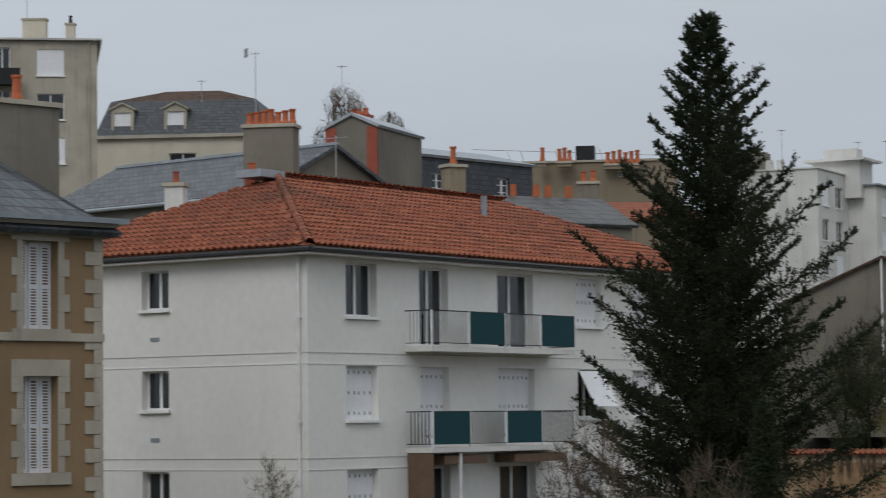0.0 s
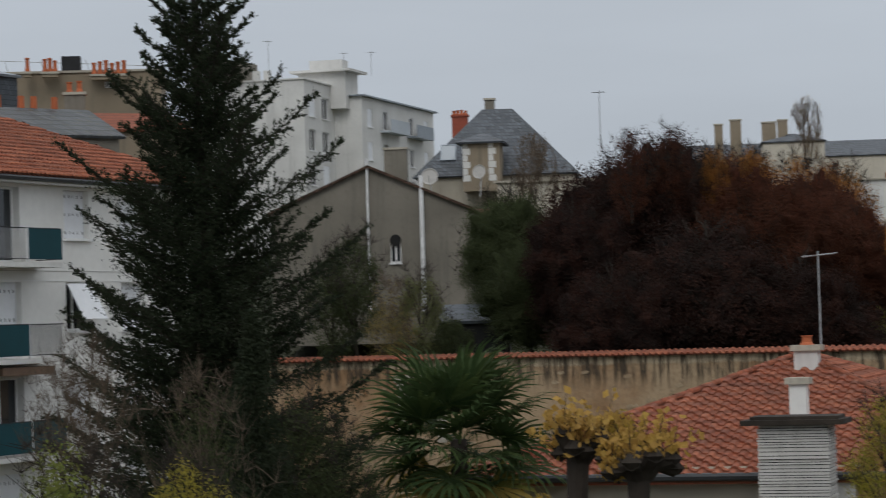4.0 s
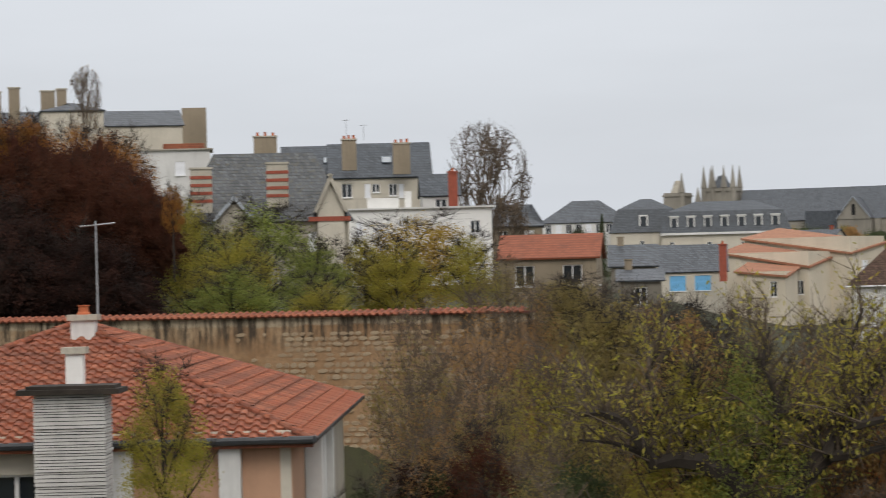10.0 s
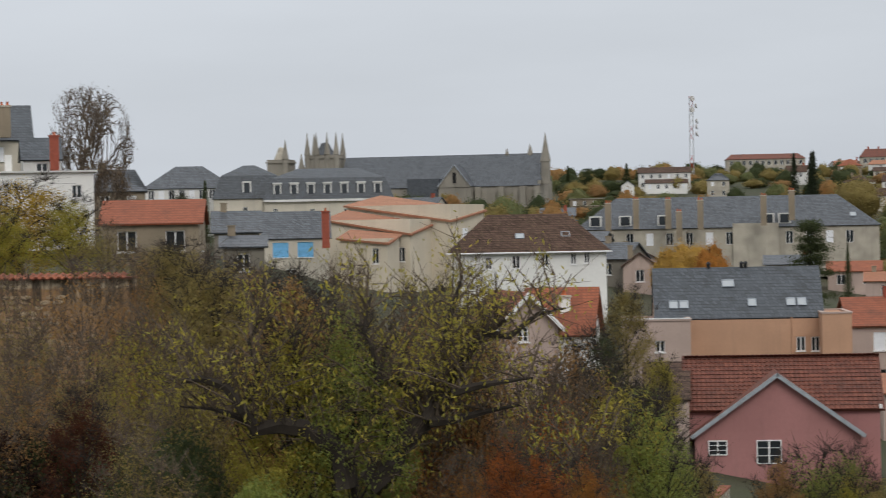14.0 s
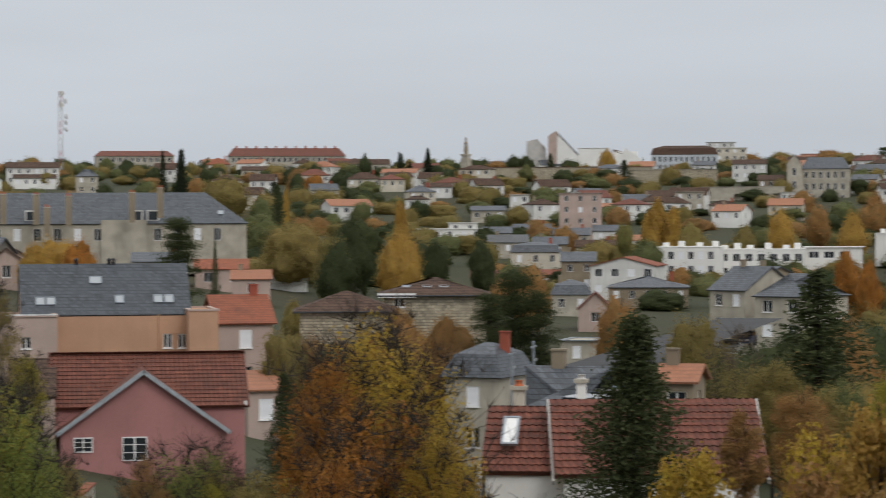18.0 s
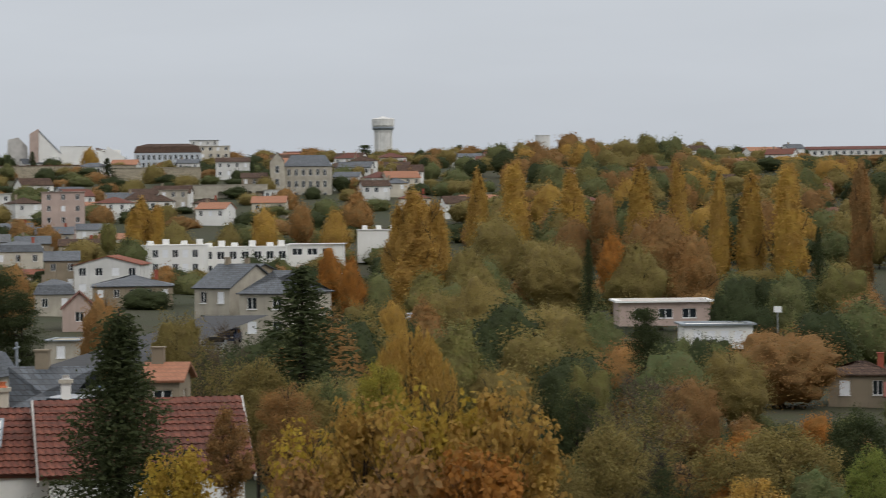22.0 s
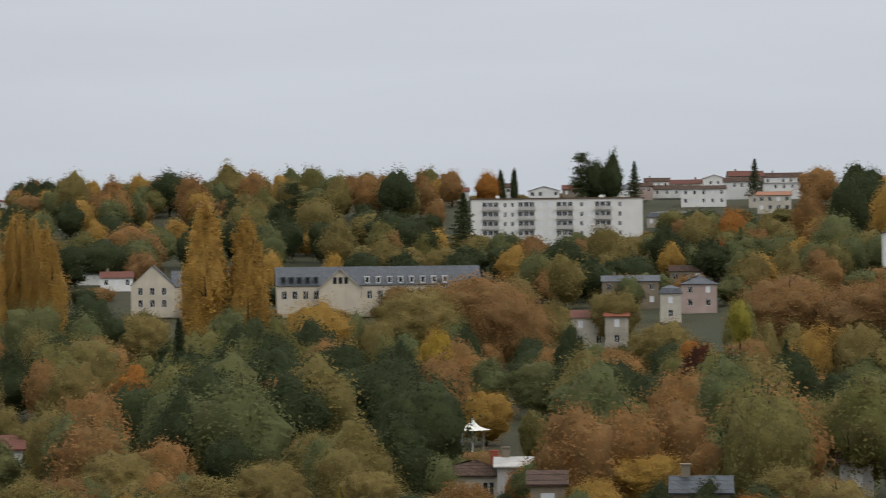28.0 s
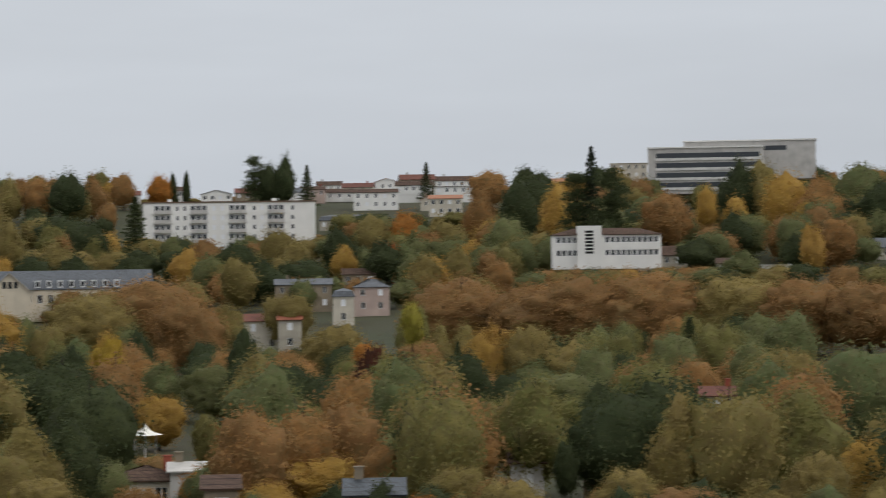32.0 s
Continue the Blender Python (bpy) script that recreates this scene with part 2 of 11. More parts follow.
M = dict(
    white=plaster("white_render", (0.80, 0.79, 0.755, 1), 0.07, 0.7),
    offwhite=plaster("aged_white_render", (0.70, 0.69, 0.66, 1), 0.30, 0.8),
    cream=plaster("cream_render", (0.60, 0.55, 0.455, 1), 0.3),
    stone=plaster("pale_limestone", (0.46, 0.42, 0.345, 1), 0.45, 1.6),
    ochre=plaster("ochre_render", (0.27, 0.185, 0.105, 1), 0.25),
    grey=plaster("grey_cement_render", (0.22, 0.20, 0.165, 1), 0.7),
    tan=plaster("tan_cement_render", (0.30, 0.245, 0.175, 1), 0.55),
    church=plaster("grey_weathered_limestone", (0.30, 0.275, 0.23, 1), 0.6, 0.6),
    pink=plaster("pink_render", (0.40, 0.19, 0.18, 1), 0.25),
    salmon=plaster("salmon_render", (0.52, 0.31, 0.20, 1), 0.2),
    rose=plaster("rose_grey_render", (0.48, 0.37, 0.32, 1), 0.25),
    peach=plaster("peach_render", (0.62, 0.55, 0.435, 1), 0.2),
    brownstone=plaster("brown_stone_wall", (0.30, 0.215, 0.13, 1), 0.5, 2.5),
    rubble=tile("rubble_stone", (0.46, 0.36, 0.235, 1), (0.31, 0.20, 0.115, 1), (0.20, 0.15, 0.10, 1), 0.5),
    coursed=slate("coursed_rubble_stone", (0.36, 0.31, 0.225, 1), 3.2, 4.2, moss=0.35, moss_col=(0.16, 0.13, 0.085, 1)),
    bluewall=plaster("pale_blue_render", (0.52, 0.56, 0.60, 1), 0.15),
    concrete=plaster("pale_concrete", (0.55, 0.53, 0.50, 1), 0.4),
    slate=slate("slate_roof", (0.066, 0.075, 0.088, 1), moss=0.2),
    slate_old=slate("old_mossy_slate_roof", (0.07, 0.075, 0.08, 1), moss=0.75),
    slate_new=slate("new_slate_roof", (0.044, 0.053, 0.064, 1), moss=0.05),
    slate_brown=slate("brown_flat_tile_roof", (0.085, 0.053, 0.04, 1), 5, 5, moss=0.4, rough=0.9, spec=0.15),
    clay=tile("red_clay_tile", (0.27, 0.078, 0.04, 1), (0.36, 0.125, 0.065, 1), (0.075, 0.042, 0.032, 1), 0.65),
    clay_light=tile("orange_clay_tile", (0.36, 0.155, 0.09, 1), (0.43, 0.21, 0.125, 1), (0.18, 0.10, 0.065, 1), 0.5),
    clay_dark=tile("dark_red_clay_tile", (0.15, 0.052, 0.037, 1), (0.22, 0.078, 0.05, 1), (0.055, 0.036, 0.03, 1), 0.7),
    pot=plain("terracotta_pot", (0.42, 0.12, 0.05, 1), 0.8),
    brick=plain("red_brick", (0.30, 0.08, 0.05, 1), 0.85),
    zinc=plain("weathered_zinc", (0.28, 0.31, 0.34, 1), 0.45, 0.5),
    gutter=plain("dark_gutter", (0.05, 0.052, 0.055, 1), 0.5, 0.3),
    gutter_white=plain("white_painted_metal", (0.72, 0.72, 0.72, 1), 0.5),
    frame=plain("white_window_frame", (0.78, 0.78, 0.77, 1), 0.5, 0, 0.05),
    shutter=plain("white_painted_shutter", (0.76, 0.77, 0.79, 1), 0.55, 0, 0.05),
    blueshut=plain("sky_blue_shutter", (0.16, 0.42, 0.68, 1), 0.6),
    brown=plain("brown_painted_wood", (0.14, 0.09, 0.06, 1), 0.7),
    dark=plain("dark_interior", (0.015, 0.015, 0.015, 1), 0.9),
    pane=glass("window_glass"),
    # Pale base colour puts the sky's reflection into the roof panes.
    pane_sky=glass("roof_window_glass", (0.35, 0.38, 0.40, 1)),
    curtain=plain("pale_curtain", (0.55, 0.55, 0.55, 1), 0.9),
    teal=plain("teal_fabric_screen", (0.006, 0.05, 0.062, 1), 0.7, 0, 0.1, 1.0),
    iron=plain("dark_iron", (0.03, 0.03, 0.032, 1), 0.5, 0.6),
    steel=plain("galvanised_steel", (0.42, 0.43, 0.44, 1), 0.45, 0.7),
    lead=plain("lead_flashing", (0.36, 0.39, 0.42, 1), 0.5, 0.4),
    bark=plain("dark_bark", (0.035, 0.028, 0.022, 1), 0.95, 0, 0.4, 2.0),
    bark_grey=plain("grey_bark", (0.105, 0.079, 0.056, 1), 0.95, 0, 0.4, 2.0),
    tarp=plain("blue_tarpaulin", (0.03, 0.18, 0.60, 1), 0.5),
    canvas=plain("white_canvas", (0.75, 0.73, 0.66, 1), 0.7),
    asphalt=plain("asphalt", (0.05, 0.05, 0.052, 1), 0.9, 0, 0.2, 0.6),
    carpaint=plain("silver_car_paint", (0.45, 0.46, 0.48, 1), 0.3, 0.4),
    bluecar=plain("blue_car_paint", (0.03, 0.06, 0.14, 1), 0.3, 0.3),
    rubber=plain("black_rubber", (0.012, 0.012, 0.012, 1), 0.9),
    redpaint=plain("red_paint", (0.45, 0.03, 0.02, 1), 0.5),
)
# Moss, sage, olive, yellow and rust carry distance haze in their lightened colours.
G = dict(
    spruce=leaf("spruce_needles", (0.024, 0.036, 0.02, 1), (0.045, 0.058, 0.029, 1), (0.034, 0.042, 0.023, 1), 0.2),
    dgreen=leaf("dark_green_leaves", (0.036, 0.050, 0.021, 1), (0.062, 0.074, 0.029, 1), (0.042, 0.050, 0.022, 1)),
    green=leaf("green_leaves", (0.15, 0.20, 0.045, 1), (0.22, 0.235, 0.055, 1), (0.15, 0.16, 0.045, 1)),
    # Green for far trees, its colour muted and lightened in place of haze.
    moss=leaf("haze_muted_green_leaves", (0.10, 0.125, 0.05, 1), (0.145, 0.15, 0.058, 1), (0.115, 0.11, 0.05, 1)),
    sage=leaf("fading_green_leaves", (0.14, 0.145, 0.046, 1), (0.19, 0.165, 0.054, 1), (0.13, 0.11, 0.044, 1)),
    lime=leaf("yellow_green_leaves", (0.24, 0.235, 0.04, 1), (0.34, 0.275, 0.045, 1), (0.20, 0.17, 0.04, 1)),
    olive=leaf("olive_brown_leaves", (0.175, 0.15, 0.05, 1), (0.235, 0.18, 0.06, 1), (0.165, 0.125, 0.05, 1)),
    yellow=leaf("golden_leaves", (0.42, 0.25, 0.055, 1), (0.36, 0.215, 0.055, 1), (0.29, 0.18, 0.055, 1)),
    gold=leaf("gold_leaves", (0.46, 0.285, 0.035, 1), (0.37, 0.235, 0.04, 1), (0.28, 0.185, 0.04, 1)),
    copper=leaf("copper_beech_leaves", (0.085, 0.033, 0.02, 1), (0.14, 0.05, 0.024, 1), (0.05, 0.026, 0.018, 1)),
    orange=leaf("orange_leaves", (0.38, 0.16, 0.03, 1), (0.29, 0.125, 0.03, 1), (0.20, 0.105, 0.03, 1)),
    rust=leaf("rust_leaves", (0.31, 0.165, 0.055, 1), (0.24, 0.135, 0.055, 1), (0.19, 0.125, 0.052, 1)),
    red=leaf("red_leaves", (0.40, 0.115, 0.025, 1), (0.30, 0.085, 0.022, 1), (0.20, 0.085, 0.026, 1)),
    purple=leaf("purple_beech_leaves", (0.024, 0.015, 0.013, 1), (0.042, 0.019, 0.014, 1), (0.018, 0.015, 0.012, 1)),
    twig=leaf("brown_twigs", (0.085, 0.068, 0.046, 1), (0.12, 0.092, 0.062, 1), (0.075, 0.06, 0.042, 1), 0.2),
    palm=leaf("palm_fronds", (0.028, 0.05, 0.017, 1), (0.05, 0.072, 0.022, 1), (0.032, 0.048, 0.017, 1), 0.1),
    palm_old=leaf("yellowing_palm_fronds", (0.28, 0.19, 0.045, 1), (0.14, 0.14, 0.035, 1), (0.18, 0.14, 0.045, 1), 0.1),
)


# ---------------------------------------------------------------- mesh helpers
def mesh(name, verts, faces, material):
    me = bpy.data.meshes.new(name)
    me.from_pydata([tuple(v) for v in verts], [], faces)
    me.materials.append(material)
    me.update()
    return me


def part(name, data, material, parent, label=""):
    """Links a bmesh, or a ready mesh, as one mesh object under a thing or a part."""
    if isinstance(data, bmesh.types.BMesh):
        me = bpy.data.meshes.new(name)
        data.to_mesh(me)
        data.free()
        me.materials.append(material)
    else:
        me = data
    ob = new(name, me)
    ob.parent = parent
    if label:
        ob["label"] = label
    return ob


def put(ob, x, y, z, rz=0.0):
    ob.matrix_local = pose(x, y, z, 0, 0, rz)
    return ob


def box(bm, x0, y0, z0, x1, y1, z1):
    v = [bm.verts.new(p) for p in ((x0, y0, z0), (x1, y0, z0), (x1, y1, z0), (x0, y1, z0), (x0, y0, z1), (x1, y0, z1), (x1, y1, z1), (x0, y1, z1))]
    for f in ((0, 3, 2, 1), (4, 5, 6, 7), (0, 1, 5, 4), (1, 2, 6, 5), (2, 3, 7, 6), (3, 0, 4, 7)):
        bm.faces.new([v[i] for i in f])
    return bm


def boxes(*rows):
    bm = bmesh.new()
    for r in rows:
        box(bm, *r)
    return bm


def slab(bm, poly, th):
    """A flat piece of the given outline, th thick, under that outline."""
    p = [Vector(q) for q in poly]
    n = (p[1] - p[0]).cross(p[2] - p[0]).normalized()
    if n.z < 0:
        n = -n
        p = p[::-1]
    top = [bm.verts.new(q) for q in p]
    bot = [bm.verts.new(q - n * th) for q in p]
    bm.faces.new(top)
    bm.faces.new(bot[::-1])
    k = len(p)
    for i in range(k):
        bm.faces.new([top[i], bot[i], bot[(i + 1) % k], top[(i + 1) % k]])
    return bm


def tube(bm, pts, radii, sides=6):
    """A tapered tube along the points."""
    rings = []
    for i, p in enumerate(pts):
        p = Vector(p)
        d = (Vector(pts[min(i + 1, len(pts) - 1)]) - Vector(pts[max(i - 1, 0)])).normalized()
        a = d.cross(Vector((0.31, 0.17, 0.93)))
        a = (a if a.length > 0.05 else d.cross(Vector((1, 0, 0)))).normalized()
        b = d.cross(a)
        rings.append([bm.verts.new(p + (a * math.cos(2 * math.pi * k / sides) + b * math.sin(2 * math.pi * k / sides)) * radii[i]) for k in range(sides)])
    for r0, r1 in zip(rings, rings[1:]):
        for k in range(sides):
            bm.faces.new([r0[k], r0[(k + 1) % sides], r1[(k + 1) % sides], r1[k]])
    bm.faces.new(rings[0][::-1])
    bm.faces.new(rings[-1])
    return bm


def lathe(bm, profile, sides=16, cx=0.0, cy=0.0):
    rings = [[bm.verts.new((cx + r * math.cos(2 * math.pi * k / sides), cy + r * math.sin(2 * math.pi * k / sides), z)) for k in range(sides)] for r, z in profile]
    for r0, r1 in zip(rings, rings[1:]):
        for k in range(sides):
            bm.faces.new([r0[k], r0[(k + 1) % sides], r1[(k + 1) % sides], r1[k]])
    bm.faces.new(rings[0][::-1])
    bm.faces.new(rings[-1])
    return bm


def polar(az, d, z=0.0):
    a = radians(az)
    return Vector((d * math.sin(a), d * math.cos(a), z))


# ---------------------------------------------------------------- ground: one sheet, by heading and distance
PROFILES = (
    (-60, ((0, 8), (60, 10), (200, 16), (600, 28), (5000, 30))),
    (-12, ((0, 11), (45, 12), (70, 12), (100, 15), (165, 22), (300, 28), (1000, 33), (5000, 35))),
    (8, ((0, 11), (45, 12), (70, 13), (95.5, 12.6), (98, 17.8), (130, 18.3), (195, 24), (300, 28), (1000, 33), (5000, 35))),
    (18, ((0, 10), (43, 13.8), (65, 13.6), (87.5, 12.8), (90, 17.8), (130, 18.3), (195, 22), (300, 25), (1000, 33), (5000, 35))),
    (28, ((0, 9.5), (43, 13.0), (60, 12.8), (80.5, 12.6), (83, 17.6), (170, 18.3), (250, 20), (700, 24), (1200, 33), (5000, 35))),
    (36, ((0, 9), (60, 9.5), (100, 9), (135, 9), (230, 12), (400, 17), (700, 24), (1000, 39), (1300, 40), (5000, 40))),
    (53, ((0, 8), (75, 5), (150, 3), (300, 3), (500, 7), (650, 16), (900, 33), (1100, 41), (5000, 45))),
    (63, ((0, 8), (75, 4), (200, 2), (450, 3), (600, 11), (900, 35), (1100, 42), (1500, 48), (5000, 51))),
    (81, ((0, 7), (75, 3), (200, 1), (450, 2), (600, 9), (745, 20), (930, 41), (1500, 47), (5000, 49))),
    (100, ((0, 7), (75, 3), (200, 1), (400, 3), (600, 14), (800, 35.5), (1100, 44), (5000, 46))),
    (150, ((0, 8), (75, 6), (200, 5), (600, 12), (5000, 30))),
)


def profile_at(rows, d):
    for (d0, z0), (d1, z1) in zip(rows, rows[1:]):
        if d <= d1:
            k = (d - d0) / (d1 - d0)
            return z0 + (z1 - z0) * k
    return rows[-1][1]


def ground_z(x, y):
    d, az = math.hypot(x, y), math.degrees(math.atan2(x, y))
    if az < -105:
        az += 360
    if az <= PROFILES[0][0] or az >= PROFILES[-1][0]:
        k = (az - PROFILES[-1][0]) / (360 - PROFILES[-1][0] + PROFILES[0][0]) if az >= PROFILES[-1][0] else 1 + (az - PROFILES[0][0]) / 150
        k = min(1, max(0, k))
        z = profile_at(PROFILES[-1][1], d) * (1 - k) + profile_at(PROFILES[0][1], d) * k
    else:
        for (a0, r0), (a1, r1) in zip(PROFILES, PROFILES[1:]):
            if az <= a1:
                k = (az - a0) / (a1 - a0)
                k = k * k * (3 - 2 * k)
                z = profile_at(r0, d) * (1 - k) + profile_at(r1, d) * k
                break
    return z + 0.25 * noise.noise((x * 0.04, y * 0.04, 0)) + 0.1 * noise.noise((x * 0.2, y * 0.2, 3))


def build_ground():
    rings = [0.0] + [3 * 1.075 ** i for i in range(20)] + [15 + 4 * i for i in range(19)] + [80.5, 83, 87.5, 90, 92, 95.5] + [98 * 1.07 ** i for i in range(59)]
    rings = sorted(r for r in set(rings) if r < 4900) + [4900]
    angles = [a * 0.75 - 15 for a in range(160)] + [105 + 4 * i for i in range(60)]
    n = len(angles)
    verts, faces = [], []
    for r in rings:
        for k in range(n):
            p = polar(angles[k], r)
            verts.append((p.x, p.y, ground_z(p.x, p.y)))
    for i in range(len(rings) - 1):
        for k in range(n):
            faces.append((i * n + k, i * n + (k + 1) % n, (i + 1) * n + (k + 1) % n, (i + 1) * n + k))
    k = Nodes("grass_and_earth")
    co = k.n("ShaderNodeTexCoord").outputs["Object"]
    a, b, c0 = k.noise(co, 0.02, 6), k.noise(co, 0.25, 5), k.noise(co, 3.0, 4)
    c = k.mix(k.rng(a, 0.4, 0.6, 0, 1), (0.034, 0.040, 0.018, 1), (0.05, 0.044, 0.024, 1))
    c = k.mix(k.rng(b, 0.42, 0.68, 0, 0.8), c, (0.046, 0.052, 0.02, 1))
    c = k.mix(k.rng(c0, 0.5, 0.8, 0, 0.6), c, (0.03, 0.026, 0.018, 1))
    k.bump(c0, 0.6, 0.1)
    g = new("ground", mesh("ground", verts, faces, k.done(c, 0.95)))
    for f in g.data.polygons:
        f.use_smooth = True
    tagged(g, "valley ground of autumn grass, leaf litter and garden soil", "ground", kind="structure")


build_ground()


# ---------------------------------------------------------------- windows and walls
CACHE = {}


def cached(key, make):
    if key not in CACHE:
        CACHE[key] = make()
    return CACHE[key]


def bm_mesh(bm, name, material):
    me = bpy.data.meshes.new(name)
    bm.to_mesh(me)
    bm.free()
    me.materials.append(material)
    return me


def rot_local(ob, face, x, y, z):
    """Set a facade part: face f looks to -y, r to +x, l to -x."""
    ob.matrix_local = pose(x, y, z, 0, 0, {"f": 0, "r": 90, "l": -90}[face])


def window_meshes(w, h, style):
    def frame_mesh():
        t = 0.055 if w < 1.6 else 0.06
        r = [(0, 0.0, 0, t, 0.06, h), (w - t, 0.0, 0, w, 0.06, h), (t, 0.0, 0, w - t, 0.06, t), (t, 0.0, h - t, w - t, 0.06, h)]
        if style in ("french", "door", "bars"):
            r.append((w / 2 - 0.04, -0.012, t, w / 2 + 0.04, 0.06, h - t))
        if style == "triple":
            r += [(w / 3 - 0.03, -0.012, t, w / 3 + 0.03, 0.06, h - t), (2 * w / 3 - 0.03, -0.012, t, 2 * w / 3 + 0.03, 0.06, h - t)]
        if style == "bars":
            r += [(t, 0.0, h * 0.33, w - t, 0.05, h * 0.33 + 0.03), (t, 0.0, h * 0.66, w - t, 0.05, h * 0.66 + 0.03)]
        return bm_mesh(boxes(*r), "window_frame", M["frame"])

    def shutter_mesh():
        n = max(3, int(w / 0.13))
        prof = []
        for i in range(n):
            prof += [(i * w / n + 0.006, 0.0), ((i + 1) * w / n - 0.006, 0.0), ((i + 1) * w / n, 0.006)]
        prof = prof[:-1]
        bm = bmesh.new()
        lo, hi = [[bm.verts.new((x, y, zz)) for x, y in prof] for zz in (0.0, h)]
        bl, bh_ = [[bm.verts.new((x, 0.035, zz)) for x in (prof[0][0], prof[-1][0])] for zz in (0.0, h)]
        for i in range(len(prof) - 1):
            bm.faces.new([lo[i], lo[i + 1], hi[i + 1], hi[i]])
        bm.faces.new(lo[::-1] + bl)
        bm.faces.new(hi + bh_[::-1])
        bm.faces.new([lo[-1], bl[1], bh_[1], hi[-1]])
        bm.faces.new([bl[0], lo[0], hi[0], bh_[0]])
        return bm_mesh(bm, "shutter", M["blueshut"] if style == "blue" else M["shutter"])

    if style in ("shut", "louvre", "blue"):
        return [("shutter", cached(("sh", round(w, 2), round(h, 2), style), shutter_mesh), 0.0)]
    fr = cached(("fr", round(w, 2), round(h, 2), style), frame_mesh)
    pn = cached(("pn", round(w, 2), round(h, 2), style == "sky"), lambda: bm_mesh(boxes((0.03, 0.03, 0.03, w - 0.03, 0.045, h - 0.03)), "pane", M["pane"]))
    return [("window_frame", fr, 0.0), ("pane", pn, 0.0)]


def wall_panel(bm, org, u, n_out, length, z0, z1, holes, deep):
    """One wall face with real openings and their reveals. holes: (s, z, w, h)."""
    def P(s, z, inn=0.0):
        return (org[0] + u[0] * s - n_out[0] * inn, org[1] + u[1] * s - n_out[1] * inn, z)

    xs = sorted({0.0, length} | {h[0] for h in holes} | {h[0] + h[2] for h in holes})
    zs = sorted({z0, z1} | {h[1] for h in holes} | {h[1] + h[3] for h in holes})
    xs = [x for x in xs if 0 <= x <= length]
    zs = [z for z in zs if z0 <= z <= z1]
    for xa, xb in zip(xs, xs[1:]):
        run = None
        for za, zb in zip(zs, zs[1:]):
            mx, mz = (xa + xb) / 2, (za + zb) / 2
            if any(h[0] < mx < h[0] + h[2] and h[1] < mz < h[1] + h[3] for h in holes):
                continue
            bm.faces.new([bm.verts.new(P(*q)) for q in ((xa, za), (xb, za), (xb, zb), (xa, zb))])
    for s, z, w, h in holes:
        c = [(s, z), (s + w, z), (s + w, z + h), (s, z + h)]
        for a, b in zip(c, c[1:] + c[:1]):
            bm.faces.new([bm.verts.new(q) for q in (P(*a), P(*a, deep), P(*b, deep), P(*b))])
        bm.faces.new([bm.verts.new(P(*q, deep)) for q in c])


def roof_polys(kind, L, D, H, rh, ov, hip=None):
    """Roof planes, each starting with its eave edge; local x along the front, y away."""
    hip = hip if hip is not None else D / 2
    k = ov * rh / (D / 2)
    if kind == "gable":      # ridge along x
        e = H - k
        return [[(-ov, -ov, e), (L + ov, -ov, e), (L + ov, D / 2, H + rh), (-ov, D / 2, H + rh)],
                [(L + ov, D + ov, e), (-ov, D + ov, e), (-ov, D / 2, H + rh), (L + ov, D / 2, H + rh)]]
    if kind == "gable_y":    # ridge along y, gable in front
        k = ov * rh / (L / 2)
        e = H - k
        return [[(-ov, D + ov, e), (-ov, -ov, e), (L / 2, -ov, H + rh), (L / 2, D + ov, H + rh)],
                [(L + ov, -ov, e), (L + ov, D + ov, e), (L / 2, D + ov, H + rh), (L / 2, -ov, H + rh)]]
    if kind == "hip":
        e = H - k
        a, b = (hip, D / 2, H + rh), (L - hip, D / 2, H + rh)
        return [[(-ov, -ov, e), (L + ov, -ov, e), b, a], [(L + ov, D + ov, e), (-ov, D + ov, e), a, b],
                [(-ov, D + ov, e), (-ov, -ov, e), a], [(L + ov, -ov, e), (L + ov, D + ov, e), b]]
    if kind == "hip_y":
        k = ov * rh / (L / 2)
        e = H - k
        hip = L / 2
        a, b = (L / 2, hip, H + rh), (L / 2, D - hip, H + rh)
        return [[(-ov, -ov, e), (L + ov, -ov, e), a], [(L + ov, D + ov, e), (-ov, D + ov, e), b],
                [(-ov, D + ov, e), (-ov, -ov, e), a, b], [(L + ov, -ov, e), (L + ov, D + ov, e), b, a]]
    if kind == "shed":       # rises away
        e = H - k
        return [[(-ov, -ov, H), (L + ov, -ov, H), (L + ov, D + ov, H + rh), (-ov, D + ov, H + rh)]]
    if kind == "shed_x":     # falls to the right
        return [[(-ov, D + ov, H + 0.13 * D), (-ov, -ov, H), (L + ov, -ov, H - rh), (L + ov, D + ov, H - rh + 0.13 * D)]]
    if kind == "mansard":    # steep lower slope, shallow top
        s, m = 0.22 * rh, 0.68 * rh
        lo = [(-ov, -ov, H), (L + ov, -ov, H), (L + ov, D + ov, H), (-ov, D + ov, H)]
        mi = [(s, s, H + m), (L - s, s, H + m), (L - s, D - s, H + m), (s, D - s, H + m)]
        q = min(D * 0.42, L * 0.42)
        to = [(q, D / 2, H + rh), (L - q, D / 2, H + rh)]
        out = [[lo[i], lo[(i + 1) % 4], mi[(i + 1) % 4], mi[i]] for i in range(4)]
        out += [[mi[0], mi[1], to[1], to[0]], [mi[2], mi[3], to[0], to[1]], [mi[1], mi[2], to[1]], [mi[3], mi[0], to[0]]]
        return out
    return []


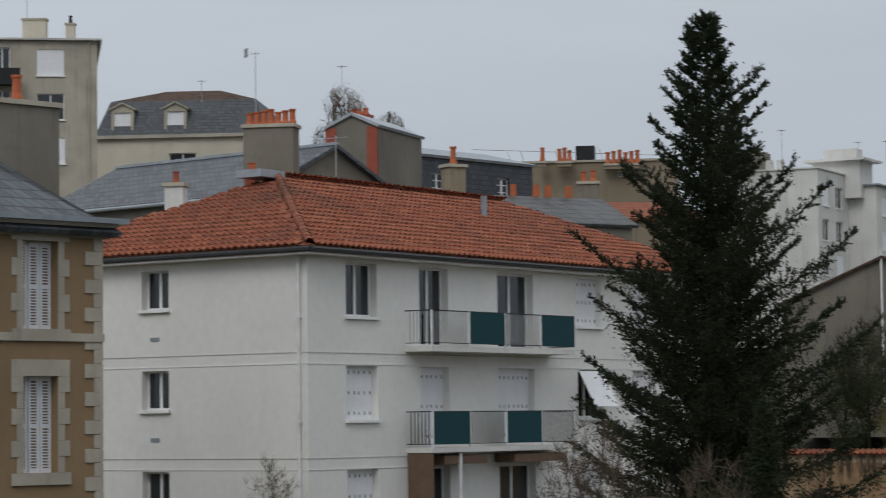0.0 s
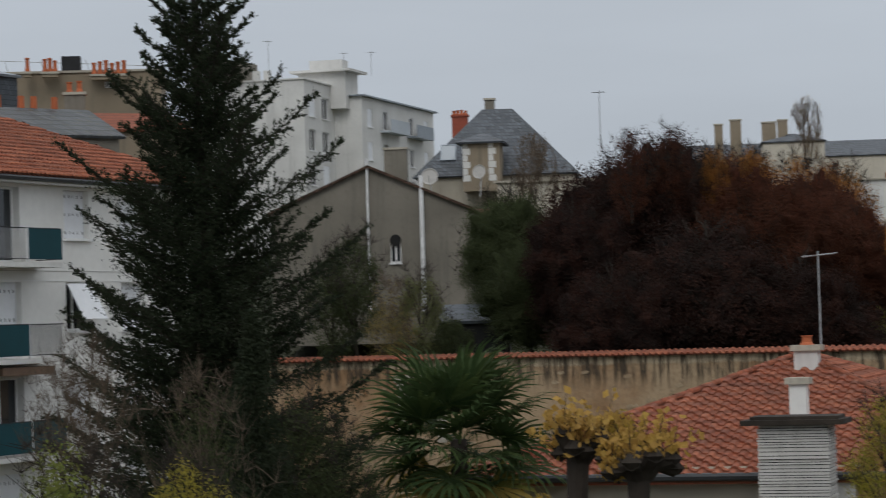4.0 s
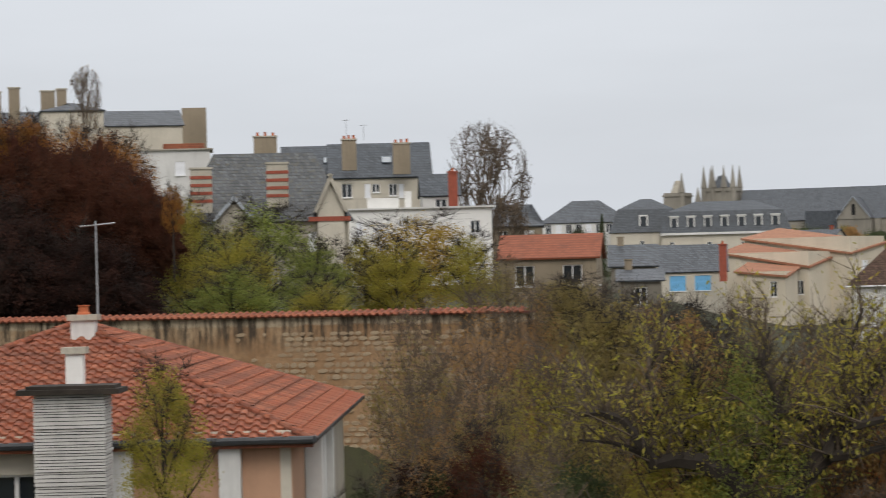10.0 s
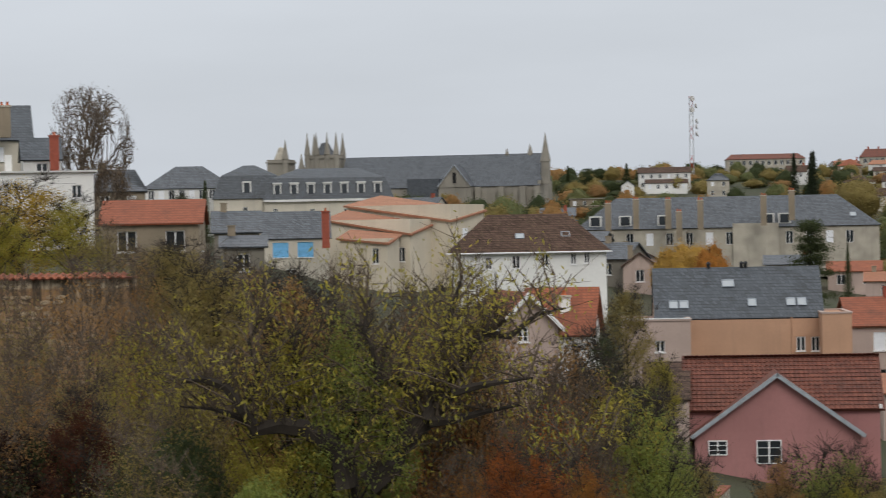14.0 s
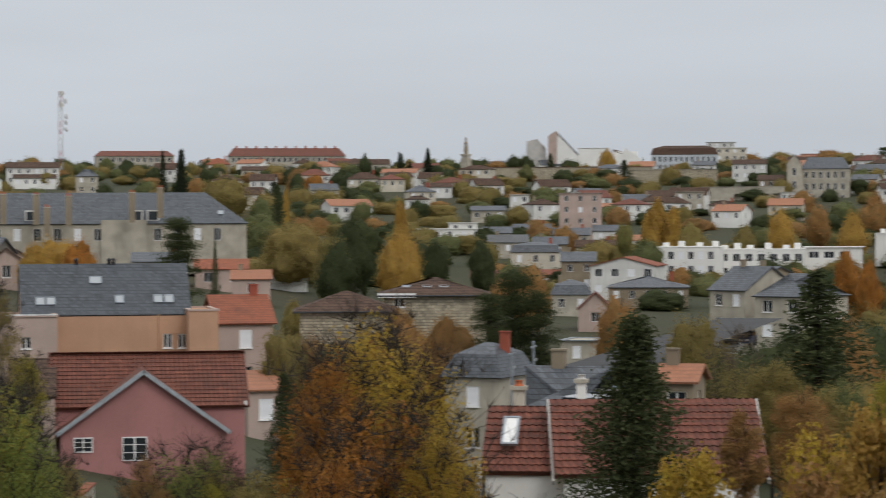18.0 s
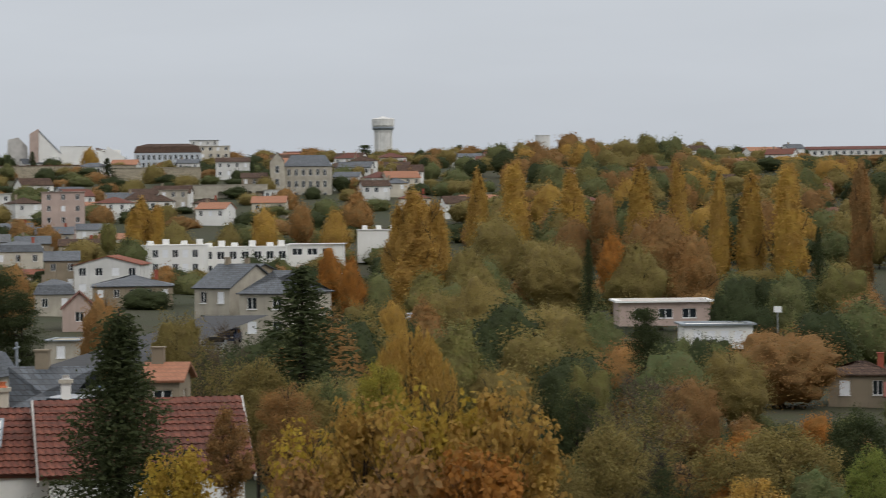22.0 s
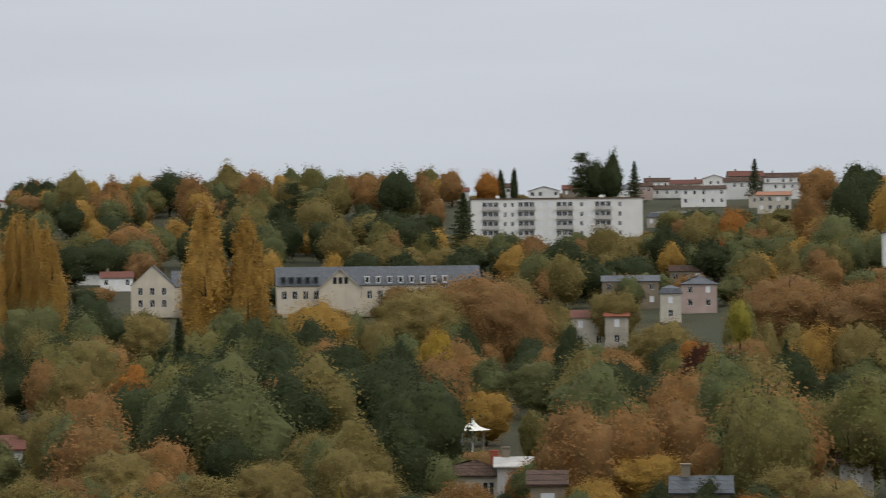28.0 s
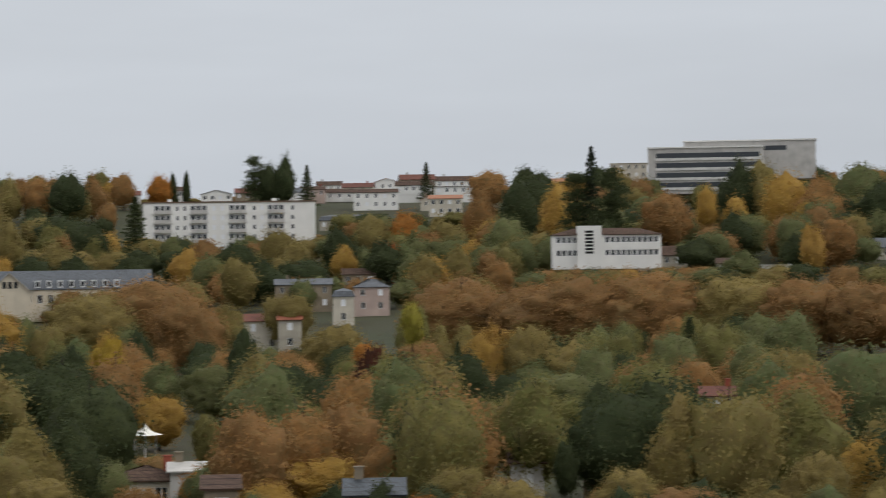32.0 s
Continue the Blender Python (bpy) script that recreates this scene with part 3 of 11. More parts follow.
def tiles_on(poly, du, dv, rise, limit, clip=1.0):
    """Half-round tiles laid in rows over a roof plane: a list of (corner, u, v, n) frames."""
    p = [Vector(q) for q in poly]
    u = (p[1] - p[0]).normalized()
    n = u.cross(p[2] - p[1]).normalized()
    if n.z < 0:
        n = -n
    v = n.cross(u)
    uv = [((q - p[0]).dot(u), (q - p[0]).dot(v)) for q in p]
    vmax = max(b for a, b in uv)
    out = []
    rows = int(vmax / dv) + 1
    for j in range(rows):
        vc = min((j + 0.45) * dv, vmax * 0.999)
        xs = []
        for (a0, b0), (a1, b1) in zip(uv, uv[1:] + uv[:1]):
            if (b0 <= vc) != (b1 <= vc):
                xs.append(a0 + (a1 - a0) * (vc - b0) / (b1 - b0))
        if len(xs) < 2:
            continue
        lo, hi = min(xs), max(xs)
        i0, i1 = math.ceil(lo / du - 0.1), math.floor(hi / du + 0.1)
        for i in range(i0, i1):
            out.append((p[0] + u * (i * du) + v * (j * dv - 0.03), u, v, n))
    return out[:limit]


def tile_mesh(du, dv, rise, material, name="roof_tile"):
    """One curved tile: an arch and a valley, its lower end lifted."""
    prof = [(0.0, 0.0), (0.14, rise * 0.8), (0.32, rise), (0.5, rise * 0.8), (0.62, rise * 0.1), (0.82, -rise * 0.1), (1.0, 0.0)]
    verts, faces = [], []
    for v, lift in ((0, 0.05), (dv * 1.08, 0.008)):
        verts += [(x * du * 1.02, v, z + lift) for x, z in prof]
    verts += [(x * du * 1.02, 0, z) for x, z in prof]
    m = len(prof)
    for i in range(m - 1):
        faces.append((i, i + 1, m + i + 1, m + i))
        faces.append((2 * m + i, 2 * m + i + 1, i + 1, i))
    return mesh(name, verts, faces, material)


def lay_tiles(parent, poly, du, dv, rise, material, singles, name="roof_tile"):
    """The first tiles singly, the rest joined."""
    fr = tiles_on(poly, du, dv, rise, 100000)
    me = cached(("tile", du, dv, rise, material.name), lambda: tile_mesh(du, dv, rise, material, name))
    rnd = random.Random(len(fr))
    for c, u, v, n in fr[:singles]:
        ob = part(name, me, material, parent)
        m3 = Matrix((u, v, n)).transposed().to_4x4()
        ob.matrix_local = Matrix.Translation(c + n * (0.004 + rnd.uniform(0, 0.012))) @ m3 @ pose(0, 0, 0, 0, 0, rnd.uniform(-1.2, 1.2))
    base = [Vector(q.co) for q in me.vertices]
    bf = [tuple(q.vertices) for q in me.polygons]
    verts, faces = [], []
    for c, u, v, n in fr[singles:]:
        o, k = len(verts), rnd.uniform(0, 0.014)
        w = rnd.uniform(-0.02, 0.02)
        verts += [c + u * (q.x - q.y * w) + v * (q.y + q.x * w) + n * (q.z + k) for q in base]
        faces += [tuple(i + o for i in f) for f in bf]
    if verts:
        tagged(part("roof_tiles", mesh("roof_tiles", verts, faces, material), material, parent), kind="stuff")


def ridge_tiles(parent, a, b, material, r=0.11, step=0.38):
    """A row of half-round ridge tiles from a to b."""
    a, b = Vector(a), Vector(b)
    d = (b - a).normalized()
    s = d.cross(Vector((0, 0, 1))).normalized()
    up = s.cross(d)
    verts, faces = [], []
    n = max(1, int((b - a).length / step))
    for i in range(n):
        p0, p1 = a + (b - a) * (i / n), a + (b - a) * ((i + 1.06) / n)
        o = len(verts)
        for p, rr in ((p0, r * 1.12), (p1, r * 0.95)):
            verts += [p + s * rr * math.cos(t) + up * (rr * math.sin(t) + 0.02) for t in [math.pi * j / 6 for j in range(7)]]
        faces += [(o + j, o + j + 1, o + 8 + j, o + 7 + j) for j in range(6)]
    part("ridge_tile_row", mesh("ridge_tile_row", verts, faces, material), material, parent)


def back(p, az, L):
    """The left end of a front whose right end is p."""
    q = Vector(p) - polar(az, L)
    q.z = p[2]
    return q


def louvres(th, face, x, y, z, w, h):
    """A folding shutter: three framed leaves, each with its slats."""
    lw = w / 3
    fm = cached(("leaf", round(w, 2), round(h, 2)), lambda: bm_mesh(boxes((0.015, 0, 0, 0.07, 0.04, h), (lw - 0.07, 0, 0, lw - 0.015, 0.04, h), (0.07, 0, 0, lw - 0.07, 0.04, 0.1), (0.07, 0, h * 0.46, lw - 0.07, 0.04, h * 0.46 + 0.1), (0.07, 0, h - 0.1, lw - 0.07, 0.04, h)), "shutter_leaf", M["shutter"]))
    sm = cached(("slat", round(lw, 2)), lambda: bm_mesh(boxes((0.072, 0.006, 0, lw - 0.072, 0.034, 0.03)), "slat", M["shutter"]))
    for i in range(3):
        leaf_ob = part("shutter_leaf", fm, None, th, "white louvred shutter leaf")
        leaf_ob.matrix_local = pose(x, y, z) @ pose(i * lw, 0.0, 0.0)
        zz = 0.125
        while zz < h - 0.13:
            if not h * 0.46 - 0.03 < zz < h * 0.46 + 0.1:
                part("slat", sm, None, leaf_ob).location = (0, 0, zz)
            zz += 0.064


def building(name, label, category, p, az, L, D, wall="white", roof=None, rh=2.5, roofmat="slate", ov=0.3, hip=None, front=(), right=(), left=(),
             deep=0.18, low=None, group="", th=0.12, sills=True, soffit=True, gutter=None, tiles=None, down=None, topmat=None):
    """A building by its front's left upper corner p (at the eaves), the front's heading az (left to right), length L and depth D.
    front, right, left: openings (s, drop, w, h, style): s along the wall, drop from the eaves to the opening's top."""
    p = Vector(p)
    th_b = new(name)
    b0 = polar(az, 1)
    ux, uy = Vector((b0.x, b0.y, 0)), Vector((-b0.y, b0.x, 0))
    corners = [p, p + ux * L, p + uy * D, p + ux * L + uy * D]
    base = min(ground_z(c.x, c.y) for c in corners) - 0.4 if low is None else low
    if down is not None:
        base = p.z - down
    base = min(base, p.z - 1.0)
    H = p.z - base
    th_b.matrix_world = pose(p.x, p.y, base, 0, 0, 90 - az)
    tagged(th_b, label, category, group)
    bm = bmesh.new()
    sides = {"f": ((0, 0), (1, 0), (0, -1), L), "r": ((L, 0), (0, 1), (1, 0), D), "l": ((0, D), (0, -1), (-1, 0), D), "b": ((L, D), (-1, 0), (0, 1), L)}
    ops = {"f": front, "r": right, "l": left, "b": ()}
    for k, (o, u, n, ln) in sides.items():
        holes = [(s, H - dr - h, w, h) for s, dr, w, h, st in ops[k] if s > 0.02 and s + w < ln - 0.02 and H - dr - h > 0.05]
        wall_panel(bm, o, u, n, ln, 0, H, holes, deep)
    if roof in ("gable", "gable_y", "shed", "shed_x"):
        if roof == "gable":
            ends = [((0, 0), (0, D), (0, D / 2)), ((L, 0), (L, D), (L, D / 2))]
        elif roof == "gable_y":
            ends = [((0, 0), (L, 0), (L / 2, 0)), ((0, D), (L, D), (L / 2, D))]
        else:
            ends = []
        for a, b, c in ends:
            bm.faces.new([bm.verts.new((*a, H)), bm.verts.new((*b, H)), bm.verts.new((*c, H + rh - 0.02))])
    if roof in (None, "flat"):
        slab(bm, [(0, 0, H), (L, 0, H), (L, D, H), (0, D, H)], 0.02)
    wl_ob = part("wall", bm, M[wall], th_b)
    for k, (o, u, n, ln) in sides.items():
        for s, dr, w, h, st in ops[k]:
            z = H - dr - h
            if not (s > 0.02 and s + w < ln - 0.02 and z > 0.05) or st == "hole":
                continue
            inn = deep - 0.062
            if st == "shut" or st == "blue":
                inn = 0.05 if deep < 0.25 else 0.2
            x, y = o[0] + u[0] * s - n[0] * inn, o[1] + u[1] * s - n[1] * inn
            if st == "louvre":
                louvres(th_b, k, x, y, z, w, h)
                continue
            for nm, me, dy in window_meshes(w, h, st):
                ob = part(nm, me, None, th_b if nm != "pane" else win)
                if nm != "pane":
                    ob.name = "window" if nm == "window_frame" else nm
                    rot_local(ob, k, x, y, z)
                    win = ob
            if sills and h < 1.9 and math.hypot(p.x, p.y) < 330:
                me = cached(("sill", round(w, 2)), lambda: bm_mesh(boxes((-0.06, -0.10, -0.08, w + 0.06, 0.10, 0.0)), "sill", M["frame"]))
                so = part("sill", me, None, th_b)
                rot_local(so, k, o[0] + u[0] * s, o[1] + u[1] * s, z - 0.004)
    polys = roof_polys(roof, L, D, H, rh, ov, hip) if roof else []
    for i_q, q in enumerate(polys):
        q = [tuple(v) for v in q]
        rm = topmat if topmat and i_q >= 4 else roofmat
        bm = bmesh.new()
        slab(bm, [(a, b, c + th * 0.5) for a, b, c in q], th)
        rp = part("roof", bm, M[rm], th_b)
        if tiles:
            lay_tiles(rp, [(a, b, c + th * 0.5) for a, b, c in q], tiles[0], tiles[1], tiles[2], M[roofmat], tiles[3])
    if roof == "flat":
        bm = boxes((-ov, -ov, H, L + ov, 0.25, H + th), (-ov, D - 0.25, H, L + ov, D + ov, H + th), (-ov, 0.25, H, 0.25, D - 0.25, H + th), (L - 0.25, 0.25, H, L + ov, D - 0.25, H + th))
        part("parapet", bm, M[roofmat], th_b)
    if gutter and polys:
        e = min(c for a, b, c in polys[0])
        g = bmesh.new()
        for (xa, ya), (xb, yb) in (((-ov, -ov), (L + ov, -ov)), ((-ov, D + ov), (-ov, -ov)), ((L + ov, -ov), (L + ov, D + ov))):
            if roof in ("gable",) and xa == xb:
                continue
            tube(g, [(xa, ya - 0.03, e - 0.04), (xb, yb - 0.03, e - 0.04)], [0.075, 0.075], 8)
        part("gutter", g, M[gutter], th_b)
    th_b["eave"] = H
    return th_b


def chimney(p, az, w, d, h, wall="grey", pots=2, potmat="pot", label="", cap=True, pot_h=0.45, low=1.5):
    """A chimney stack, its cap and pots as parts. p: the middle of its top."""
    c = new("chimney")
    c.matrix_world = pose(p[0], p[1], p[2], 0, 0, 90 - az)
    tagged(c, label or "cement-rendered chimney stack with terracotta pots on the roof", "chimney", "chimneys on the roofs")
    part("shaft", boxes((-w / 2, -d / 2, -h - low, w / 2, d / 2, -0.12)), M[wall], c)
    if cap:
        part("cap", boxes((-w / 2 - 0.07, -d / 2 - 0.07, -0.12, w / 2 + 0.07, d / 2 + 0.07, 0)), M["stone" if wall != "brick" else "brick"], c)
    for i in range(pots):
        x = -w / 2 + (i + 0.5) * w / pots
        hh = pot_h * (0.85 + 0.3 * ((i * 37 + int(w * 100)) % 7) / 7)
        bm = lathe(bmesh.new(), [(0.15, 0), (0.14, hh * 0.15), (0.11, hh * 0.3), (0.10, hh * 0.85), (0.13, hh * 0.9), (0.13, hh), (0.09, hh), (0.09, hh - 0.1)], 10, x, 0)
        part("pot", bm, M[potmat], c)
    return c


def skylight(th, x, y, z, w, h, tilt, face="f", glassm="pane_sky"):
    """A roof window set in a roof plane: frame and pane."""
    f = part("roof_window", boxes((0, 0, 0, w, 0.07, 0.08), (0, h - 0.07, 0, w, h, 0.08), (0, 0.07, 0, 0.07, h - 0.07, 0.08), (w - 0.07, 0.07, 0, w, h - 0.07, 0.08)), M["zinc"], th)
    f.matrix_local = pose(x, y, z, 0, 0, {"f": 0, "r": 90, "l": -90}[face]) @ pose(0, 0, 0, tilt, 0, 0)
    part("pane", boxes((0.05, 0.05, 0.01, w - 0.05, h - 0.05, 0.05)), M[glassm], f)


def antenna(p, h, az=0, kind=0, label="thin metal television aerial on a mast"):
    """A television aerial: mast, boom and cross rods."""
    a = new("aerial")
    a.matrix_world = pose(p[0], p[1], p[2], 0, 0, 90 - az)
    tagged(a, label, "aerial", "aerials on the roofs")
    part("mast", tube(bmesh.new(), [(0, 0, -h), (0, 0, 0)], [0.022, 0.018], 6), M["steel"], a)
    bm = bmesh.new()
    L = 0.75 if kind == 0 else 0.55
    tube(bm, [(-L * 0.45, 0, -0.12), (L * 0.55, 0, -0.05)], [0.014, 0.014], 5)
    part("boom", bm, M["steel"], a)
    for i in range(7 if kind == 0 else 4):
        x = -L * 0.4 + i * L / (7.5 if kind == 0 else 4.5)
        l = 0.32 - 0.02 * i
        part("rod", tube(bmesh.new(), [(x, -l, -0.1 + 0.03 * i / 7), (x, l, -0.1 + 0.03 * i / 7)], [0.008, 0.008], 4), M["steel"], a)
    if kind == 2:
        bm = boxes((-0.5, -0.3, -0.30, -0.47, 0.3, 0.14))
        part("reflector", bm, M["steel"], a)
    return a


# ---------------------------------------------------------------- trees
def leaf_quads(name, c, size, material, rng, aspect=0.6, up=None, face=None):
    """Many small leaves at the centres c; face: the way that their clump's surface looks there."""
    core = None
    if isinstance(c, tuple):
        c, face, core = c
    n = len(c)
    d = rng.normal(size=(n, 3))
    if face is not None:
        f = face + rng.normal(0, 0.45, (n, 3)) + np.array((0, 0, 0.25))
        f /= np.linalg.norm(f, axis=1)[:, None] + 1e-9
        d -= f * (d * f).sum(1)[:, None]
    if up is not None:
        d = d * 0.55 + np.asarray(up)
    d /= np.linalg.norm(d, axis=1)[:, None] + 1e-9
    e = np.cross(d, f if face is not None else rng.normal(size=(n, 3)))
    e /= np.linalg.norm(e, axis=1)[:, None] + 1e-9
    s = size * rng.uniform(0.6, 1.4, (n, 1))
    a, b = d * s * 0.5, e * s * 0.5 * aspect
    v = np.empty((n, 4, 3))
    v[:, 0], v[:, 1], v[:, 2], v[:, 3] = c - a, c + b, c + a, c - b
    kv, kf = core if core is not None else (np.zeros((0, 3)), np.zeros((0, 3), dtype=np.int32))
    me = bpy.data.meshes.new(name)
    me.vertices.add(n * 4 + len(kv))
    me.vertices.foreach_set("co", np.concatenate((v.reshape(-1), kv.reshape(-1))))
    me.loops.add(n * 4 + kf.size)
    me.loops.foreach_set("vertex_index", np.concatenate((np.arange(n * 4), kf.reshape(-1) + n * 4)).astype(np.int32))
    me.polygons.add(n + len(kf))
    me.polygons.foreach_set("loop_start", np.concatenate((np.arange(0, n * 4, 4), n * 4 + np.arange(0, kf.size, 3))).astype(np.int32))
    me.polygons.foreach_set("use_smooth", np.concatenate((np.zeros(n, dtype=bool), np.ones(len(kf), dtype=bool))))
    me.materials.append(material)
    me.update()
    me.validate()
    return me


def limbs(rng, h, r0, spread, first, n, rise=0.5, sub=2, lean=0.0):
    """A tapered trunk with limbs and branches. Returns the bmesh and the branch tips."""
    bm = bmesh.new()
    pts = [(lean * h * k * k + rng.normal(0, 0.012 * h) * (k > 0), rng.normal(0, 0.012 * h) * (k > 0), h * k) for k in np.linspace(0, 0.92, 7)]
    tube(bm, pts, [r0 * (1 - 0.85 * k) for k in np.linspace(0, 1, 7)], 7)
    tips = []
    for i in range(n):
        k = first + (0.88 - first) * (i + rng.uniform(0, 0.8)) / n
        q = Vector(pts[0]).lerp(Vector(pts[-1]), k / 0.92)
        az = i * 2.4 + rng.uniform(-0.4, 0.4)
        ln = spread * (1.15 - k) * rng.uniform(0.75, 1.1)
        d = Vector((math.cos(az), math.sin(az), rise + rng.uniform(-0.15, 0.25)))
        b = [q, q + d * ln * 0.35 + Vector((0, 0, 0.02 * h)), q + d * ln * 0.7, q + d * ln + Vector((0, 0, 0.06 * h))]
        rr = r0 * (1 - 0.85 * k) * 0.5
        tube(bm, b, [rr, rr * 0.75, rr * 0.5, rr * 0.2], 5)
        tips.append(b[3])
        for j in range(sub):
            s = Vector(b[1 + j % 2])
            d2 = Vector((d.x + rng.uniform(-0.9, 0.9), d.y + rng.uniform(-0.9, 0.9), rise + rng.uniform(0, 0.6)))
            e = s + d2 * ln * 0.45
            tube(bm, [s, s.lerp(e, 0.5) + Vector((0, 0, 0.02 * h)), e], [rr * 0.45, rr * 0.3, rr * 0.1], 4)
            tips.append(e)
    return bm, tips


def ico(sub):
    bm = bmesh.new()
    bmesh.ops.create_icosphere(bm, subdivisions=sub, radius=1.0)
    bm.verts.index_update()
    out = np.array([tuple(q.co) for q in bm.verts]), np.array([[q.index for q in f.verts] for f in bm.faces], dtype=np.int32)
    bm.free()
    return out


ICO = {k: ico(k) for k in (3, 4, 5)}


def crown_hull(rng, n, h, w, low, shape="round", sub=3, lobes=34, depth=0.30, sharp=0.05):
    """A full crown: an uneven body of merging bulges, dense inside, with leaves scattered on and above it."""
    cz, hz = h * (1 + low) / 2, h * (1 - low) / 2
    u = rng.normal(size=(lobes, 3))
    u /= np.linalg.norm(u, axis=1)[:, None]
    big = rng.uniform(0.3, 1.0, lobes)
    v = rng.normal(size=(7, 3))
    v /= np.linalg.norm(v, axis=1)[:, None]
    far_out = rng.uniform(0.4, 1.0, 7)

    def place(d, k):
        near = (np.exp((d @ u.T - 1) / sharp) * big).max(1)
        wide = (np.exp((d @ v.T - 1) / 0.22) * far_out).max(1)
        r = (1.20 - depth - 0.22 + depth * near + 0.30 * wide)[:, None] * k
        q = d[:, 2:3]
        if shape == "column":
            f = np.where(q > -0.35, np.clip((1 - q) / 1.35, 0, 1) ** 0.42, 1 - 1.1 * (-0.35 - q) ** 2) / np.sqrt(np.clip(1 - q * q, 0.02, 1))
        elif shape == "egg":
            f = 1 - 0.35 * np.clip(q, 0, 1)
        elif shape == "dome":
            f = np.where(q < 0.1, 1.0 + 0.12 * np.clip(-q, 0, 0.5), 1.0)
        else:
            f = np.ones_like(q)
        rz = r ** 0.5 if shape == "column" else r
        return np.concatenate((d[:, :2] * f * r * w / 2, cz + q * rz * hz), 1)

    iv, kf = ICO[sub]
    body = place(iv, rng.uniform(0.68, 0.92, (len(iv), 1)))
    d = rng.normal(size=(n, 3))
    d /= np.linalg.norm(d, axis=1)[:, None]
    pts = place(d, 0.78 + 0.42 * rng.beta(1.5, 3.0, (n, 1)))
    face = d * np.array((1, 1, 0.8)) + rng.normal(0, 0.35, (n, 3))
    return pts, face / (np.linalg.norm(face, axis=1)[:, None] + 1e-9), (body, kf)


def crown_points(rng, n, h, w, low, clumps, shape="round", loose=0.16):
    """Leaf centres in uneven clumps with gaps between them. Height h, width w, crown from low*h up."""
    cz, hz = h * (1 + low) / 2, h * (1 - low) / 2
    c = []
    while len(c) < clumps:
        q = rng.uniform(-1, 1, 3)
        r = np.linalg.norm(q)
        if r > 1 or r < 0.35:
            continue
        if shape == "egg":
            f = 1 - 0.45 * max(0, q[2])
        elif shape == "column":
            f = (1 - max(0, q[2]) ** 2.2) * (0.8 + 0.2 * (1 - abs(q[2])))
        elif shape == "dome":
            f = 1.0 if q[2] < 0.2 else 1 - 0.25 * (q[2] - 0.2)
        else:
            f = 1
        c.append((q[0] * w / 2 * f * 0.9, q[1] * w / 2 * f * 0.9, cz + q[2] * hz * 0.92))
    c = np.array(c)
    k = rng.integers(0, clumps, n)
    sz = rng.uniform(0.6, 1.35, clumps)[k][:, None]
    off = rng.normal(size=(n, 3))
    off *= (np.abs(rng.normal(1, 0.25, (n, 1))) / (np.linalg.norm(off, axis=1)[:, None] + 1e-9))
    reach = np.array([w, w, w * 0.8 if shape != "column" else w * 1.3]) * loose
    off = off * sz * reach
    return c[k] + off, off / (np.linalg.norm(off, axis=1)[:, None] + 1e-9), None


TREES = {}


